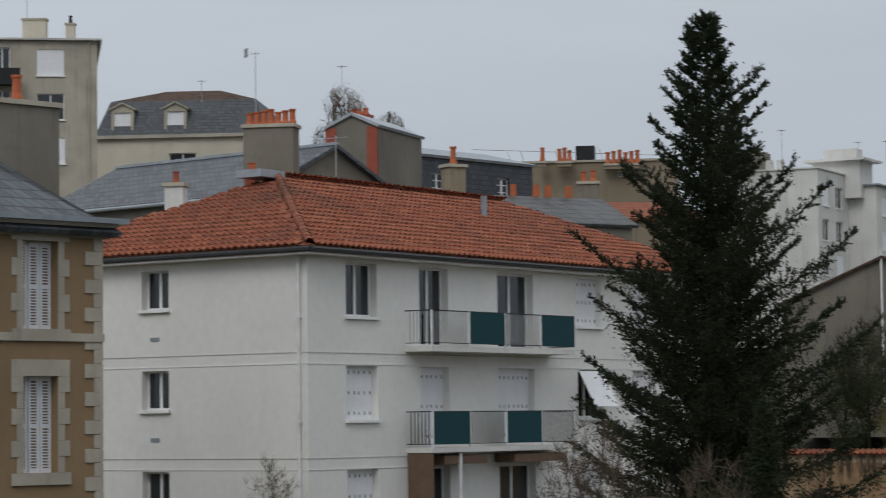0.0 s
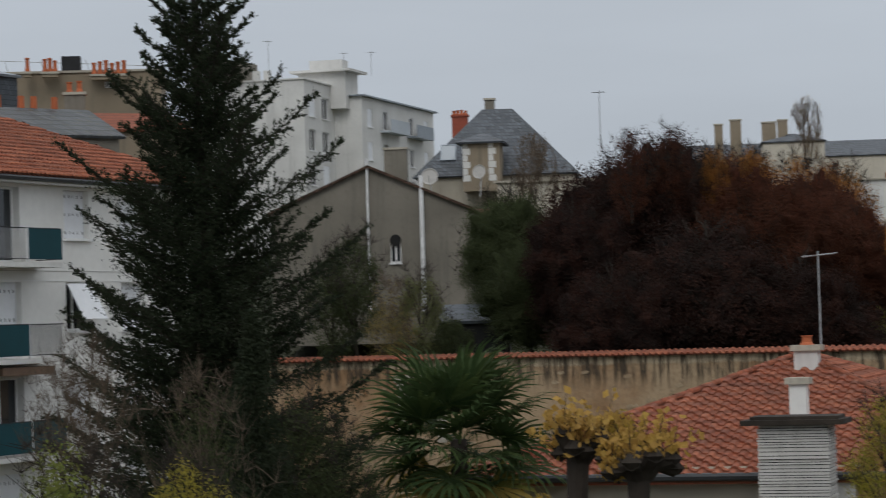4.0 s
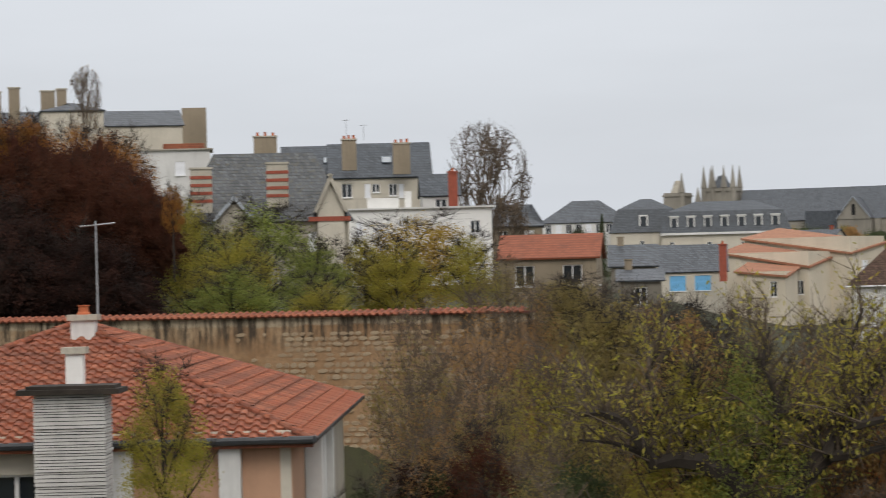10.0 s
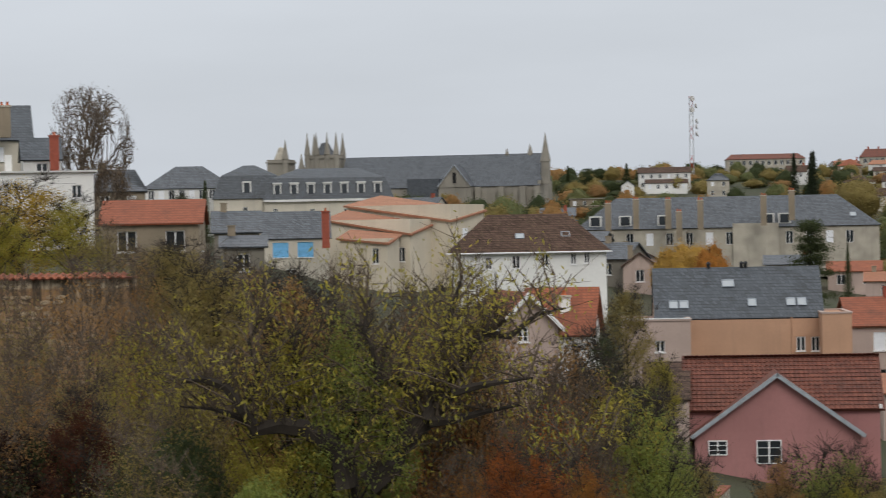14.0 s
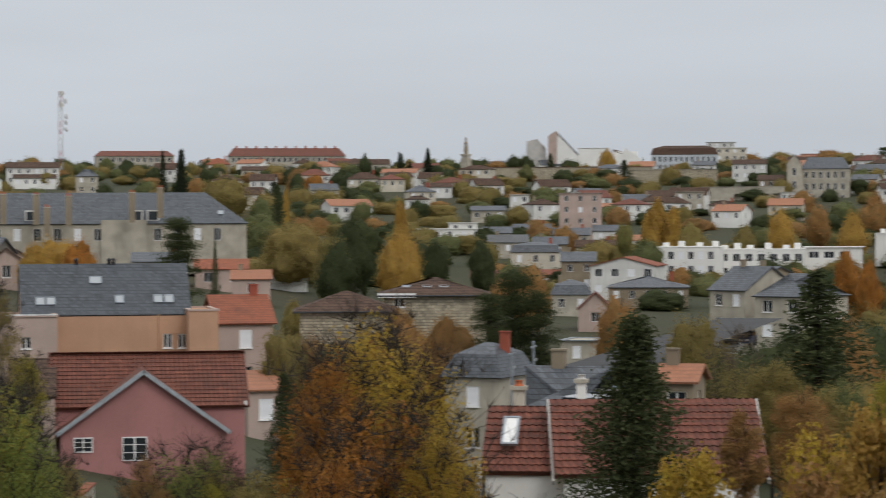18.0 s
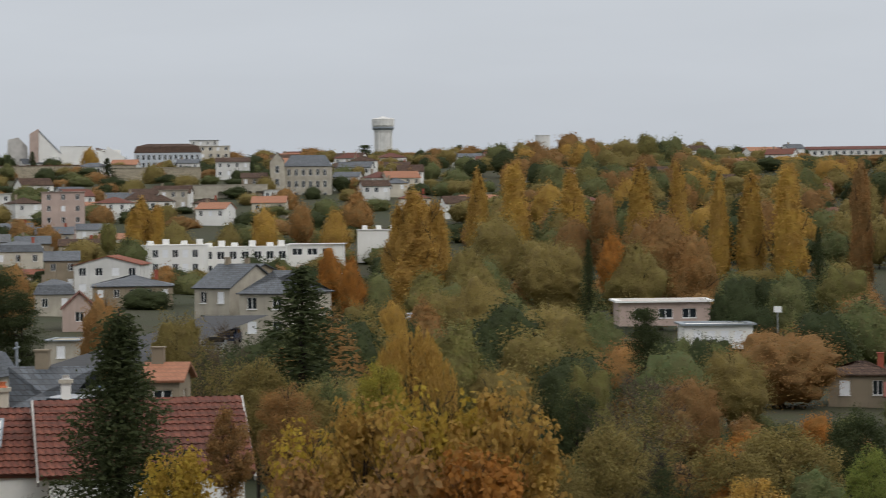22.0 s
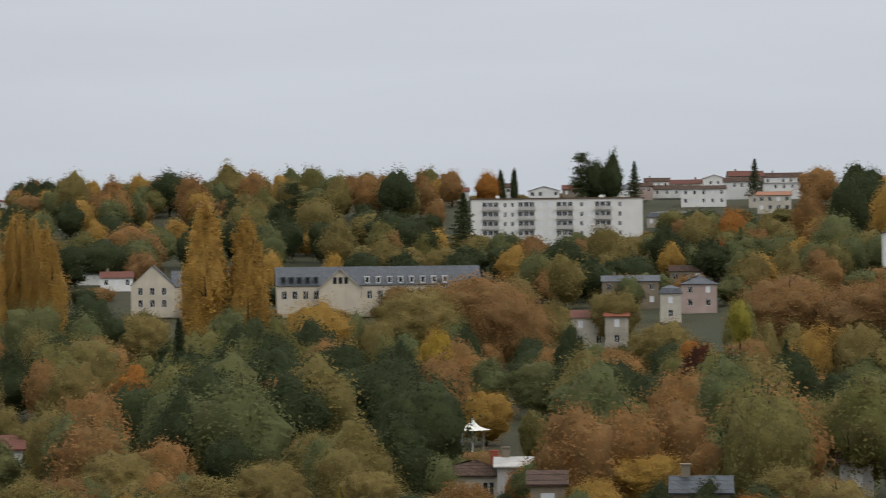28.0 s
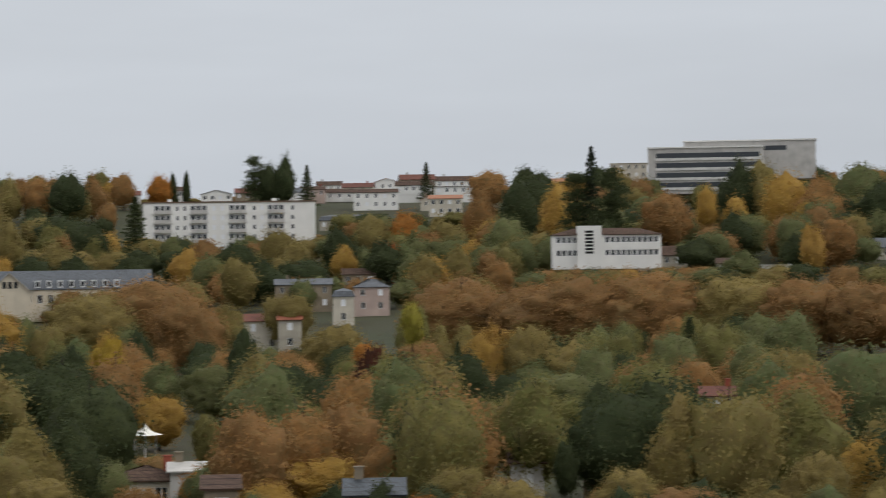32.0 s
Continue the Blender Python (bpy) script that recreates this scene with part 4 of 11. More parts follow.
def archetype(kind, colour, variant=0, far=0):
    """Trunk and crown meshes of a tree 10 m high; far ones (up to 3) with fewer, larger leaves."""
    key = (kind, colour, variant, far)
    if key in TREES:
        return TREES[key]
    rng = np.random.default_rng(abs(sum(ord(ch) * (i + 7) for i, ch in enumerate(kind + colour))) + variant * 101)
    h = 10.0
    g = G[colour]
    q = (1.7, 0.75, 0.32, 0.12)[far]         # share of the leaves
    z = (0.45, 0.7, 1.1, 1.7)[far]           # their size
    sub = (4, 4, 3, 3)[far]
    nb = (10, 6, 4, 2)[far]
    if kind in ("bush", "wide", "round") and far == 0:
        wd = {"bush": 12.0, "wide": 11.5, "round": 7.6}[kind]
        bm, _ = limbs(rng, h * (0.75 if kind == "bush" else 1), 0.24, wd * 0.4, 0.06, 14, 0.8, 3)
        cr = leaf_quads("crown", crown_points(rng, 26000, h, wd, -0.2 if kind == "bush" else 0.0, 190, "round" if kind == "round" else "dome", 0.085), 0.018 * wd + 0.04, g, rng)
    elif kind == "poplar":
        bm, _ = limbs(rng, h, 0.16, 1.4, 0.1, nb, 1.8, 1)
        cr = leaf_quads("crown", crown_hull(rng, int(9000 * q), h, 2.1, 0.01, "column", sub, 70, 0.42, 0.03), 0.17 * z, g, rng, 0.5, (0, 0, 0.5))
    elif kind == "spruce":
        bm = tube(bmesh.new(), [(0, 0, 0), (0, 0, h * 0.5), (0, 0, h)], [0.16, 0.09, 0.01], 7)
        P = []
        nn = (300, 230, 100, 60)[far]
        for i in range(nn):
            k = (i + rng.uniform(0, 1)) / nn
            zz = h * (0.03 + 0.95 * k)
            ln = (1 - k) ** 0.85 * 2.2 * rng.uniform(0.65, 1.15) + 0.08
            az = i * 2.4 + rng.uniform(-0.3, 0.3)
            m = int((14 + ln * 22) * (4.4 if far == 0 else 1))
            s = rng.uniform(0.05, 1, m)
            lat = rng.normal(0, 0.10 + 0.09 * ln, m)
            P.append(np.stack([np.cos(az) * s * ln - np.sin(az) * lat, np.sin(az) * s * ln + np.cos(az) * lat, zz - 0.28 * s * ln + 0.22 * ln * s ** 2 + rng.normal(0, 0.07, m)], 1))
        cr = leaf_quads("crown", np.concatenate(P), 0.27 * (0.34, 0.7, 1.15, 1.6)[far], g, rng, 0.4)
    elif kind == "cedar":
        bm, tips = limbs(rng, h, 0.28, 4.2, 0.2, nb, 0.12, 1)
        P = []
        for i in range(70):
            k = rng.uniform(0.1, 1.0)
            r = 4.6 * (1 - 0.7 * k) * rng.uniform(0.1, 1)
            az = rng.uniform(0, 6.28)
            m = int(330 * q)
            P.append(np.stack([r * np.cos(az) + rng.normal(0, 0.8, m), r * np.sin(az) + rng.normal(0, 0.8, m), h * k + rng.normal(0, 0.2, m)], 1))
        cr = leaf_quads("crown", np.concatenate(P), 0.32 * z, g, rng, 0.5)
    elif kind == "willow":
        bm, _ = limbs(rng, h, 0.3, 3.5, 0.3, 9, 0.8, 2)
        P = []
        for i in range(520):
            az, r = rng.uniform(0, 6.28), 5.2 * math.sqrt(rng.uniform(0.02, 1))
            top = h * (0.98 - 0.42 * (r / 5.2) ** 2) + rng.normal(0, 0.25)
            ln = rng.uniform(1.5, 5.0) * (0.4 + 0.6 * r / 5.2)
            m = 16
            s = np.linspace(0, 1, m)
            P.append(np.stack([r * np.cos(az) + rng.normal(0, 0.06, m), r * np.sin(az) + rng.normal(0, 0.06, m), top - s * ln], 1))
        cr = leaf_quads("crown", np.concatenate(P), 0.45, g, rng, 0.28, (0, 0, 1.5))
    elif kind == "bare":
        bm = tube(bmesh.new(), [(0, 0, 0), (0.05, 0, 1.4), (0, 0.05, 2.7)], [0.26, 0.22, 0.19], 8)
        P = []

        def grow(p, d, ln, r, step):
            q = p + d * ln * 0.5
            e = q + (d + Vector((rng.normal(0, 0.12), rng.normal(0, 0.12), 0.04))).normalized() * ln * 0.5
            r = max(r, 0.022)
            tube(bm, [p, q, e], [r, r * 0.82, r * 0.66], 6 if step < 2 else 3)
            if step == 6:
                P.append(tuple(e))
                return
            for j in range(3 if step else 4):
                a = rng.uniform(0, 6.28)
                side = d.cross(Vector((math.cos(a), math.sin(a), 0.3))).normalized()
                grow(e if j < 2 else q, (d + side * rng.uniform(0.35, 0.75) + Vector((0, 0, 0.03))).normalized(), ln * rng.uniform(0.62, 0.86), r * (0.66 if j < 2 else 0.5), step + 1)

        for j in range(8):
            a = j * 2.4 + rng.uniform(-0.2, 0.2)
            up = (0.35, 0.8, 1.6, 4.0)[j % 4]
            grow(Vector((0, 0, 2.0 + 0.15 * j)), Vector((math.cos(a), math.sin(a), up)).normalized(), 1.95, 0.10, 1)
        P = np.array(P)
        fx, fz = 3.6 / np.percentile(np.hypot(P[:, 0], P[:, 1]), 72), 4.4 / (np.percentile(P[:, 2], 80) - 5.0)

        def rounded(p):
            """Keeps the crown within a rounded outline."""
            u = Vector((p[0] * fx / 3.6, p[1] * fx / 3.6, (p[2] - 5.0) * fz / 4.9))
            u /= (1 + u.length ** 5) ** 0.2
            return Vector((u.x * 3.6, u.y * 3.6, 5.1 + u.z * 4.9))

        for v in bm.verts:
            if v.co.z > 2:
                v.co = v.co.lerp(rounded(v.co), min(1, (v.co.z - 2) / 1.5))
        P = np.array([tuple(rounded(p)) for p in P])
        pts = P[rng.integers(0, len(P), 1500)] + rng.normal(0, 0.16, (1500, 3))
        cr = leaf_quads("crown", pts, 0.11, g, rng, 0.3)
    elif kind == "thicket":
        bm, tips = limbs(rng, h, 0.13, 3.6, 0.03, 18, 1.2, 6)
        for t0 in tips:
            for j in range(5):
                e = t0 + Vector((rng.normal(0, 0.6), rng.normal(0, 0.6), rng.uniform(0.0, 1.1)))
                tube(bm, [t0, t0.lerp(e, 0.5) + Vector((0, 0, 0.05)), e], [0.02, 0.014, 0.005], 3)
        cr = leaf_quads("crown", crown_points(rng, 3000 if colour == "twig" else 10000, h, 7.5, 0.0, 90, "round", 0.15), 0.14, g, rng)
    elif kind == "bush":
        bm, _ = limbs(rng, h * 0.7, 0.25, 4.0, 0.05, 8, 0.9, 1)
        cr = leaf_quads("crown", crown_hull(rng, int(9000 * q), h, 12.0, -0.25, "dome", sub, 60, 0.3, 0.035), 0.34 * z, g, rng)
    elif kind == "wide":
        bm, _ = limbs(rng, h, 0.28, 5.0, 0.12, nb, 0.6, 2)
        cr = leaf_quads("crown", crown_hull(rng, int(10000 * q), h, 11.5, 0.0, "dome", sub, 60, 0.3, 0.035), 0.30 * z, g, rng)
    elif kind == "beech":
        bm, _ = limbs(rng, h, 0.4, 4.4, 0.06, 18, 0.7, 3)
        cr = leaf_quads("crown", crown_hull(rng, 52000, h, 14.5, -0.15, "dome", 5, 130, 0.42, 0.02), 0.15, g, rng, 0.75)
    elif kind == "fine":
        bm, tips = limbs(rng, h, 0.2, 4.0, 0.08, 16, 0.9, 5)
        for t0 in tips:
            for j in range(8):
                e = t0 + Vector((rng.normal(0, 0.5), rng.normal(0, 0.5), rng.uniform(0.0, 0.9)))
                tube(bm, [t0, e], [0.018, 0.006], 3)
        cr = leaf_quads("crown", crown_points(rng, 19000, h, 7.6, 0.0, 150, "egg", 0.10), 0.14, g, rng)
    elif kind == "leafy":
        bm, tips = limbs(rng, h, 0.2, 4.0, 0.08, 16, 0.9, 4)
        cr = leaf_quads("crown", crown_points(rng, 9000, h, 7.6, 0.0, 120, "round", 0.11), 0.30, g, rng, 0.85)
    else:
        bm, _ = limbs(rng, h, 0.22, 3.6, 0.12, nb, 0.8, 2)
        cr = leaf_quads("crown", crown_hull(rng, int(8500 * q), h, 7.6, 0.0, "egg" if variant == 1 else "round", sub, 44, 0.34, 0.045), 0.27 * z, g, rng)
    TREES[key] = (bm_mesh(bm, "trunk", M["bark_grey" if kind in ("bare", "thicket") else "bark"]), cr)
    return TREES[key]


WIDTH = {"poplar": 2.1, "spruce": 4.4, "cedar": 9.5, "willow": 10.4, "bare": 7.0, "thicket": 8.0, "bush": 12.0, "wide": 11.5, "round": 7.8, "beech": 14.5, "fine": 7.8, "leafy": 7.8}
WORDS = {"spruce": "dark green needled", "dgreen": "dark green leafy", "green": "green leafy", "lime": "yellow-green leafy", "moss": "haze-muted green leafy", "sage": "fading green leafy", "olive": "olive-brown autumn", "yellow": "golden autumn", "gold": "bright gold autumn", "copper": "copper-brown leaved",
         "orange": "orange autumn", "rust": "rust-brown autumn", "red": "red-leaved autumn", "purple": "dark purple-leaved", "twig": "nearly leafless brown"}
KINDS = {"poplar": "columnar poplar tree", "spruce": "conical conifer", "cedar": "spreading cedar tree", "willow": "weeping willow tree", "bare": "bare-branched tree",
         "thicket": "tangled tall shrub", "bush": "rounded bush", "wide": "broad spreading tree", "round": "round-crowned tree", "beech": "dense spreading beech tree", "fine": "upright small-leaved tree", "leafy": "large-leaved tree"}
WHERE = "on the valley floor"


def tree(kind, colour, top, width, variant=0, base=None, turn=None, where=None, group=""):
    """A tree with its tip at top, standing on the ground unless base lifts it."""
    z = ground_z(top[0], top[1]) - 0.15 if base is None else base
    h = max(1.2, top[2] - z)
    t = new("tree" if kind not in ("bush", "thicket") else "shrub")
    s = width / WIDTH[kind]
    zs = min(h / 10, s * (1.9 if kind in ("spruce", "poplar", "thicket") else 1.45))
    t.matrix_world = pose(top[0], top[1], z, 0, 0, (top[0] * 37 + top[1] * 91) % 360 if turn is None else turn)
    tagged(t, f"{WORDS[colour]} {KINDS[kind]} {where or WHERE}", "tree" if kind not in ("bush", "thicket") else "shrub", group)
    trunk, crown = archetype(kind, colour, variant % (2 if kind in ("thicket", "fine", "bare") else 3), level(top))
    part("trunk", trunk, None, t).matrix_local = Matrix.Translation((0, 0, h - 10 * zs)) @ Matrix.Diagonal((s, s, zs, 1))
    part("crown", crown, None, t).matrix_local = Matrix.Translation((0, 0, h - 10 * zs)) @ Matrix.Diagonal((s, s, zs, 1))
    if h - 10 * zs > 0.3:
        r = 0.22 * s
        part("trunk", cached("bole", lambda: bm_mesh(tube(bmesh.new(), [(0, 0, 0), (0, 0, 1)], [1.15, 1.0], 8), "trunk", M["bark"])), None, t).matrix_local = Matrix.Diagonal((r, r, h - 10 * zs + 0.3, 1))
    return t


def level(p):
    d = math.hypot(p[0], p[1])
    return 0 if d < 165 else 1 if d < 480 else 2


SHAPE = {}


def shape_of(me):
    """A mesh as arrays: places, corners, sizes of its faces."""
    if me.name not in SHAPE:
        co, lv, lt = np.empty(len(me.vertices) * 3), np.empty(len(me.loops), dtype=np.int32), np.empty(len(me.polygons), dtype=np.int32)
        me.vertices.foreach_get("co", co)
        me.loops.foreach_get("vertex_index", lv)
        me.polygons.foreach_get("loop_total", lt)
        SHAPE[me.name] = (co.reshape(-1, 3), lv, lt)
    return SHAPE[me.name]


def woods(name, label, rows, far=2):
    """A stretch of far trees that nobody could count, joined. rows: kind, colour, place on the ground, height, width."""
    V, LV, LT, MI, mats = [], [], [], [], []
    nv = 0
    for i, (kind, colour, p, h, w) in enumerate(rows):
        trunk, crown = archetype(kind, colour, i % 3, far)
        s = w / WIDTH[kind]
        a = i * 2.4
        rot = np.array(((math.cos(a), -math.sin(a), 0), (math.sin(a), math.cos(a), 0), (0, 0, 1)))
        for me in (trunk, crown):
            co, lv, lt = shape_of(me)
            if me.materials[0] not in mats:
                mats.append(me.materials[0])
            V.append((co * np.array((s, s, h / 10))) @ rot.T + np.array(p))
            LV.append(lv + nv)
            LT.append(lt)
            MI.append(np.full(len(lt), mats.index(me.materials[0]), dtype=np.int32))
            nv += len(co)
    V, LV, LT, MI = np.concatenate(V), np.concatenate(LV).astype(np.int32), np.concatenate(LT), np.concatenate(MI)
    m = bpy.data.meshes.new(name)
    m.vertices.add(nv)
    m.vertices.foreach_set("co", V.reshape(-1))
    m.loops.add(len(LV))
    m.loops.foreach_set("vertex_index", LV)
    m.polygons.add(len(LT))
    m.polygons.foreach_set("loop_start", np.concatenate(([0], np.cumsum(LT)[:-1])).astype(np.int32))
    for mt in mats:
        m.materials.append(mt)
    m.polygons.foreach_set("material_index", MI)
    m.polygons.foreach_set("use_smooth", LT == 3)
    m.update()
    m.validate()
    return tagged(new(name, m), label, "woods", kind="stuff")


# ---------------------------------------------------------------- white flats with balconies
FR = 35.5
white_flats = building("apartment_block", "white rendered apartment block with balconies and a red tiled hip roof", "apartment block", (-3.51, 66.91, 24.76), FR, 22, 10.5, "white", "hip", 2.3, "clay", 0.45, gutter="gutter",
    front=[(s, 0.47 + 2.73 * f, w, hh, st) for f in range(4) for s, w, hh, st in ((1.62, 1.36, 1.42, "french" if f == 0 else "shut"), (4.9, 1.36, 2.15, "door" if f in (0, 2) else "shut"),
        (8.68, 1.85, 2.15, "door" if f in (0, 2) else "shut"), (12.87, 1.38, 1.42, "shut" if f != 1 else "french"), (16.0, 1.38, 1.42, "shut"))],
    left=[(10.5 - 5.72, 0.55 + 2.7 * f, 0.97, 1.05, "french") for f in range(4)], tiles=(0.24, 0.36, 0.05, 75), deep=0.3)
WH = white_flats["eave"]


def balcony(s0, s1, drop, deep, cells, posts=True):
    """A balcony slab with its railing: cells are (s, kind) from the outer left corner."""
    z = WH - drop
    b = part("balcony", boxes((s0, -deep, z - 0.14, s1, -0.003, z)), M["offwhite"], white_flats, "concrete balcony with a metal railing")
    for pz, t in ((0.98, 0.03), (0.10, 0.02)):
        part("rail", boxes((s0, -deep, z + pz - t, s1, -deep + 0.04, z + pz), (s0, -deep + 0.04, z + pz - t, s0 + 0.04, -0.003, z + pz), (s1 - 0.04, -deep + 0.04, z + pz - t, s1, -0.003, z + pz)), M["iron"], b)
    for (a, kind), (e, _) in zip(cells, cells[1:] + [(s1, "")]):
        part("post", boxes((a, -deep - 0.01, z, a + 0.04, -deep + 0.045, z + 0.98)), M["gutter_white"], b)
        if kind == "cloth":
            part("screen", boxes((a + 0.04, -deep - 0.006, z + 0.09, e - 0.01, -deep - 0.001, z + 0.95)), M["teal"], b, "teal fabric privacy screen")
        else:
            n = int((e - a) / 0.12)
            for i in range(1, n):
                x = a + (e - a) * i / n
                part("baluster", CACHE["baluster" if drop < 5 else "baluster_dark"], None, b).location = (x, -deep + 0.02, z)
    for i in range(1, 7):
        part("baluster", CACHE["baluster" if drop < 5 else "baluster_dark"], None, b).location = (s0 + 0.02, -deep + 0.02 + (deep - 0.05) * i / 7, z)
    return b


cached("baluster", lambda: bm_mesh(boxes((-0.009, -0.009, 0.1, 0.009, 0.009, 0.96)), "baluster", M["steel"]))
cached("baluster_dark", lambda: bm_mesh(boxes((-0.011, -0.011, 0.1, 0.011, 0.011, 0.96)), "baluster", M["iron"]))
balcony(4.24, 11.35, 2.66, 0.88, [(4.24, "bars"), (6.0, "cloth"), (7.75, "bars"), (9.56, "cloth")])
balcony(4.24, 11.35, 5.39, 0.88, [(4.24, "cloth"), (6.0, "bars"), (7.75, "cloth"), (9.56, "bars")])
balcony(4.24, 11.35, 8.12, 0.88, [(4.24, "cloth"), (6.0, "cloth"), (7.75, "cloth"), (9.56, "cloth")])
for dr in (2.86, 5.6):
    part("string_course", boxes((-0.012, -0.012, WH - dr - 0.02, 22, -0.002, WH - dr), (-0.012, -0.002, WH - dr - 0.02, -0.002, 10.5, WH - dr)), M["concrete"], white_flats, "thin grey joint line round the walls")
    part("string_course", boxes((-0.014, -0.014, WH - dr - 0.31, 22, -0.002, WH - dr - 0.285), (-0.014, -0.002, WH - dr - 0.31, -0.002, 10.5, WH - dr - 0.285)), M["frame"], white_flats)
pipe = tube(bmesh.new(), [(-0.07, 0.25, WH - 0.15), (-0.07, 0.25, 0.1)], [0.05, 0.05], 8)
for z in (0.5, 3.2, 5.9):
    box(pipe, -0.13, 0.18, WH - z - 1.5, 0.0, 0.32, WH - z - 1.45)
part("downpipe", pipe, M["gutter_white"], white_flats)
part("soffit", boxes((-0.42, -0.42, WH - 0.36, 22.4, -0.004, WH - 0.3), (-0.42, -0.004, WH - 0.36, -0.004, 10.9, WH - 0.3)), M["frame"], white_flats)
for f in range(3):
    part("air_vent", boxes((-0.02, 5.1, WH - 2.45 - 2.7 * f, 0.0, 5.4, WH - 2.35 - 2.7 * f)), M["zinc"], white_flats)
part("awning", boxes((4.9, -0.8, WH - 5.85, 6.9, -0.1, WH - 5.62)), M["brown"], white_flats, "rolled brown fabric awning")
part("awning", boxes((8.3, -0.8, WH - 5.85, 10.9, -0.1, WH - 5.62)), M["brown"], white_flats, "rolled brown fabric awning")
part("post", boxes((5.55, -0.86, WH - 8.1, 5.63, -0.8, WH - 5.54)), M["gutter_white"], white_flats)
part("side_screen", boxes((4.26, -0.86, WH - 8.1, 4.30, -0.02, WH - 5.54)), M["brown"], white_flats)
slots = []
for f in range(4):               # ventilation slots in the closed shutters, thin near-black plates for the shade inside
    for s, w, hh, closed in ((1.62, 1.36, 1.42, f != 0), (4.9, 1.36, 2.15, f not in (0, 2)), (8.68, 1.85, 2.15, f not in (0, 2)), (12.87, 1.38, 1.42, f != 1), (16.0, 1.38, 1.42, True)):
        for k in (0.12, 0.5, 0.88) if closed else ():
            z = WH - 0.47 - 2.73 * f - hh * k
            n = 3 if w < 1.5 else 4
            xs = [s + w * (0.07 + 0.36 * i / (n - 1)) for i in range(n)] + [s + w * (0.57 + 0.36 * i / (n - 1)) for i in range(n)]
            slots += [(x - 0.018, 0.196, z - 0.045, x + 0.018, 0.2, z + 0.045) for x in xs]
tagged(part("ventilation_slots", boxes(*slots), M["dark"], white_flats), "small dark ventilation slots in the shutters", kind="stuff")
# a shutter tilted open
tilt = part("tilted_shutter", boxes((0, -0.03, -1.2, 1.3, 0.0, 0)), M["shutter"], white_flats, "white shutter propped open at its foot")
tilt.matrix_local = pose(12.9, -0.02, WH - 3.25, -28, 0, 0)
RH0 = WH + 2.3 + 0.1
ridge_tiles(white_flats, (5.25, 5.25, RH0), (22 - 5.25, 5.25, RH0), M["clay"])
ridge_tiles(white_flats, (-0.4, -0.4, WH - 0.1), (5.25, 5.25, RH0), M["clay"])
part("flashing", boxes((4.2, 5.0, RH0 - 0.1, 5.3, 5.9, RH0 + 0.12)), M["lead"], white_flats)
part("vent_pipe", tube(bmesh.new(), [(13, 3.4, RH0 - 0.9), (13, 3.4, RH0 - 0.2)], [0.1, 0.1], 8), M["zinc"], white_flats)

# ---------------------------------------------------------------- the ochre house with stone quoins
OP = [(5.89, 0.44, 0.94, 1.92, 'louvre'), (5.89, 3.38, 0.94, 2.09, 'louvre')]
left_house = building("town_house", "ochre rendered town house with pale stone quoins and slate roof", "house", back((-7.59, 57.50, 24.52), 45, 8), 45, 8, 9, "ochre", "hip", 3.4, "slate", 0.35,
    front=OP, deep=0.3, sills=False)
LH = left_house["eave"]
for s, dr, w, h, st in OP:
    z1, z0 = LH - dr, LH - dr - h
    part("lintel", boxes((s - 0.3, -0.03, z1, s + w + 0.3, 0.0, z1 + 0.36)), M["stone"], left_house)
    part("window_sill", boxes((s - 0.3, -0.07, z0 - 0.26, s + w + 0.3, 0.0, z0)), M["stone"], left_house)
    n = int(h / 0.33)
    for i in range(n):
        k = 0.3 if i % 2 else 0.16
        for x0, x1 in ((s - k, s), (s + w, s + w + k)):
            part("jamb_stone", boxes((x0, -0.03, z0 + h * i / n + 0.004, x1, 0.0, z0 + h * (i + 1) / n - 0.004)), M["stone"], left_house)
for i in range(22):
    k = 0.45 if i % 2 else 0.2
    part("quoin", boxes((8 - k, -0.035, LH - 0.62 - 0.31 * i, 8.035, 0.0, LH - 0.32 - 0.31 * i), (8, 0.0, LH - 0.62 - 0.31 * i, 8.035, 0.65 - k, LH - 0.32 - 0.31 * i)), M["stone"], left_house)
part("string_course", boxes((0, -0.06, LH - 2.62, 8.06, 0.0, LH - 2.44)), M["stone"], left_house)
part("cornice", boxes((-0.1, -0.12, LH - 0.34, 8.12, 0, LH - 0.1), (-0.2, -0.28, LH - 0.1, 8.28, 0, LH + 0.0), (8, 0, LH - 0.34, 8.12, 9, LH - 0.1)), M["stone"], left_house)
part("gutter", boxes((-0.4, -0.46, LH - 0.02, 8.46, -0.3, LH + 0.1), (8.34, -0.3, LH - 0.02, 8.48, 9.3, LH + 0.1)), M["zinc"], left_house)
c = chimney((-9.97, 60.69, 27.68), 45, 1.9, 0.75, 2.2, "grey", 1, "pot", "wide grey rendered chimney stack with one red pot", pot_h=0.7, low=2.0)

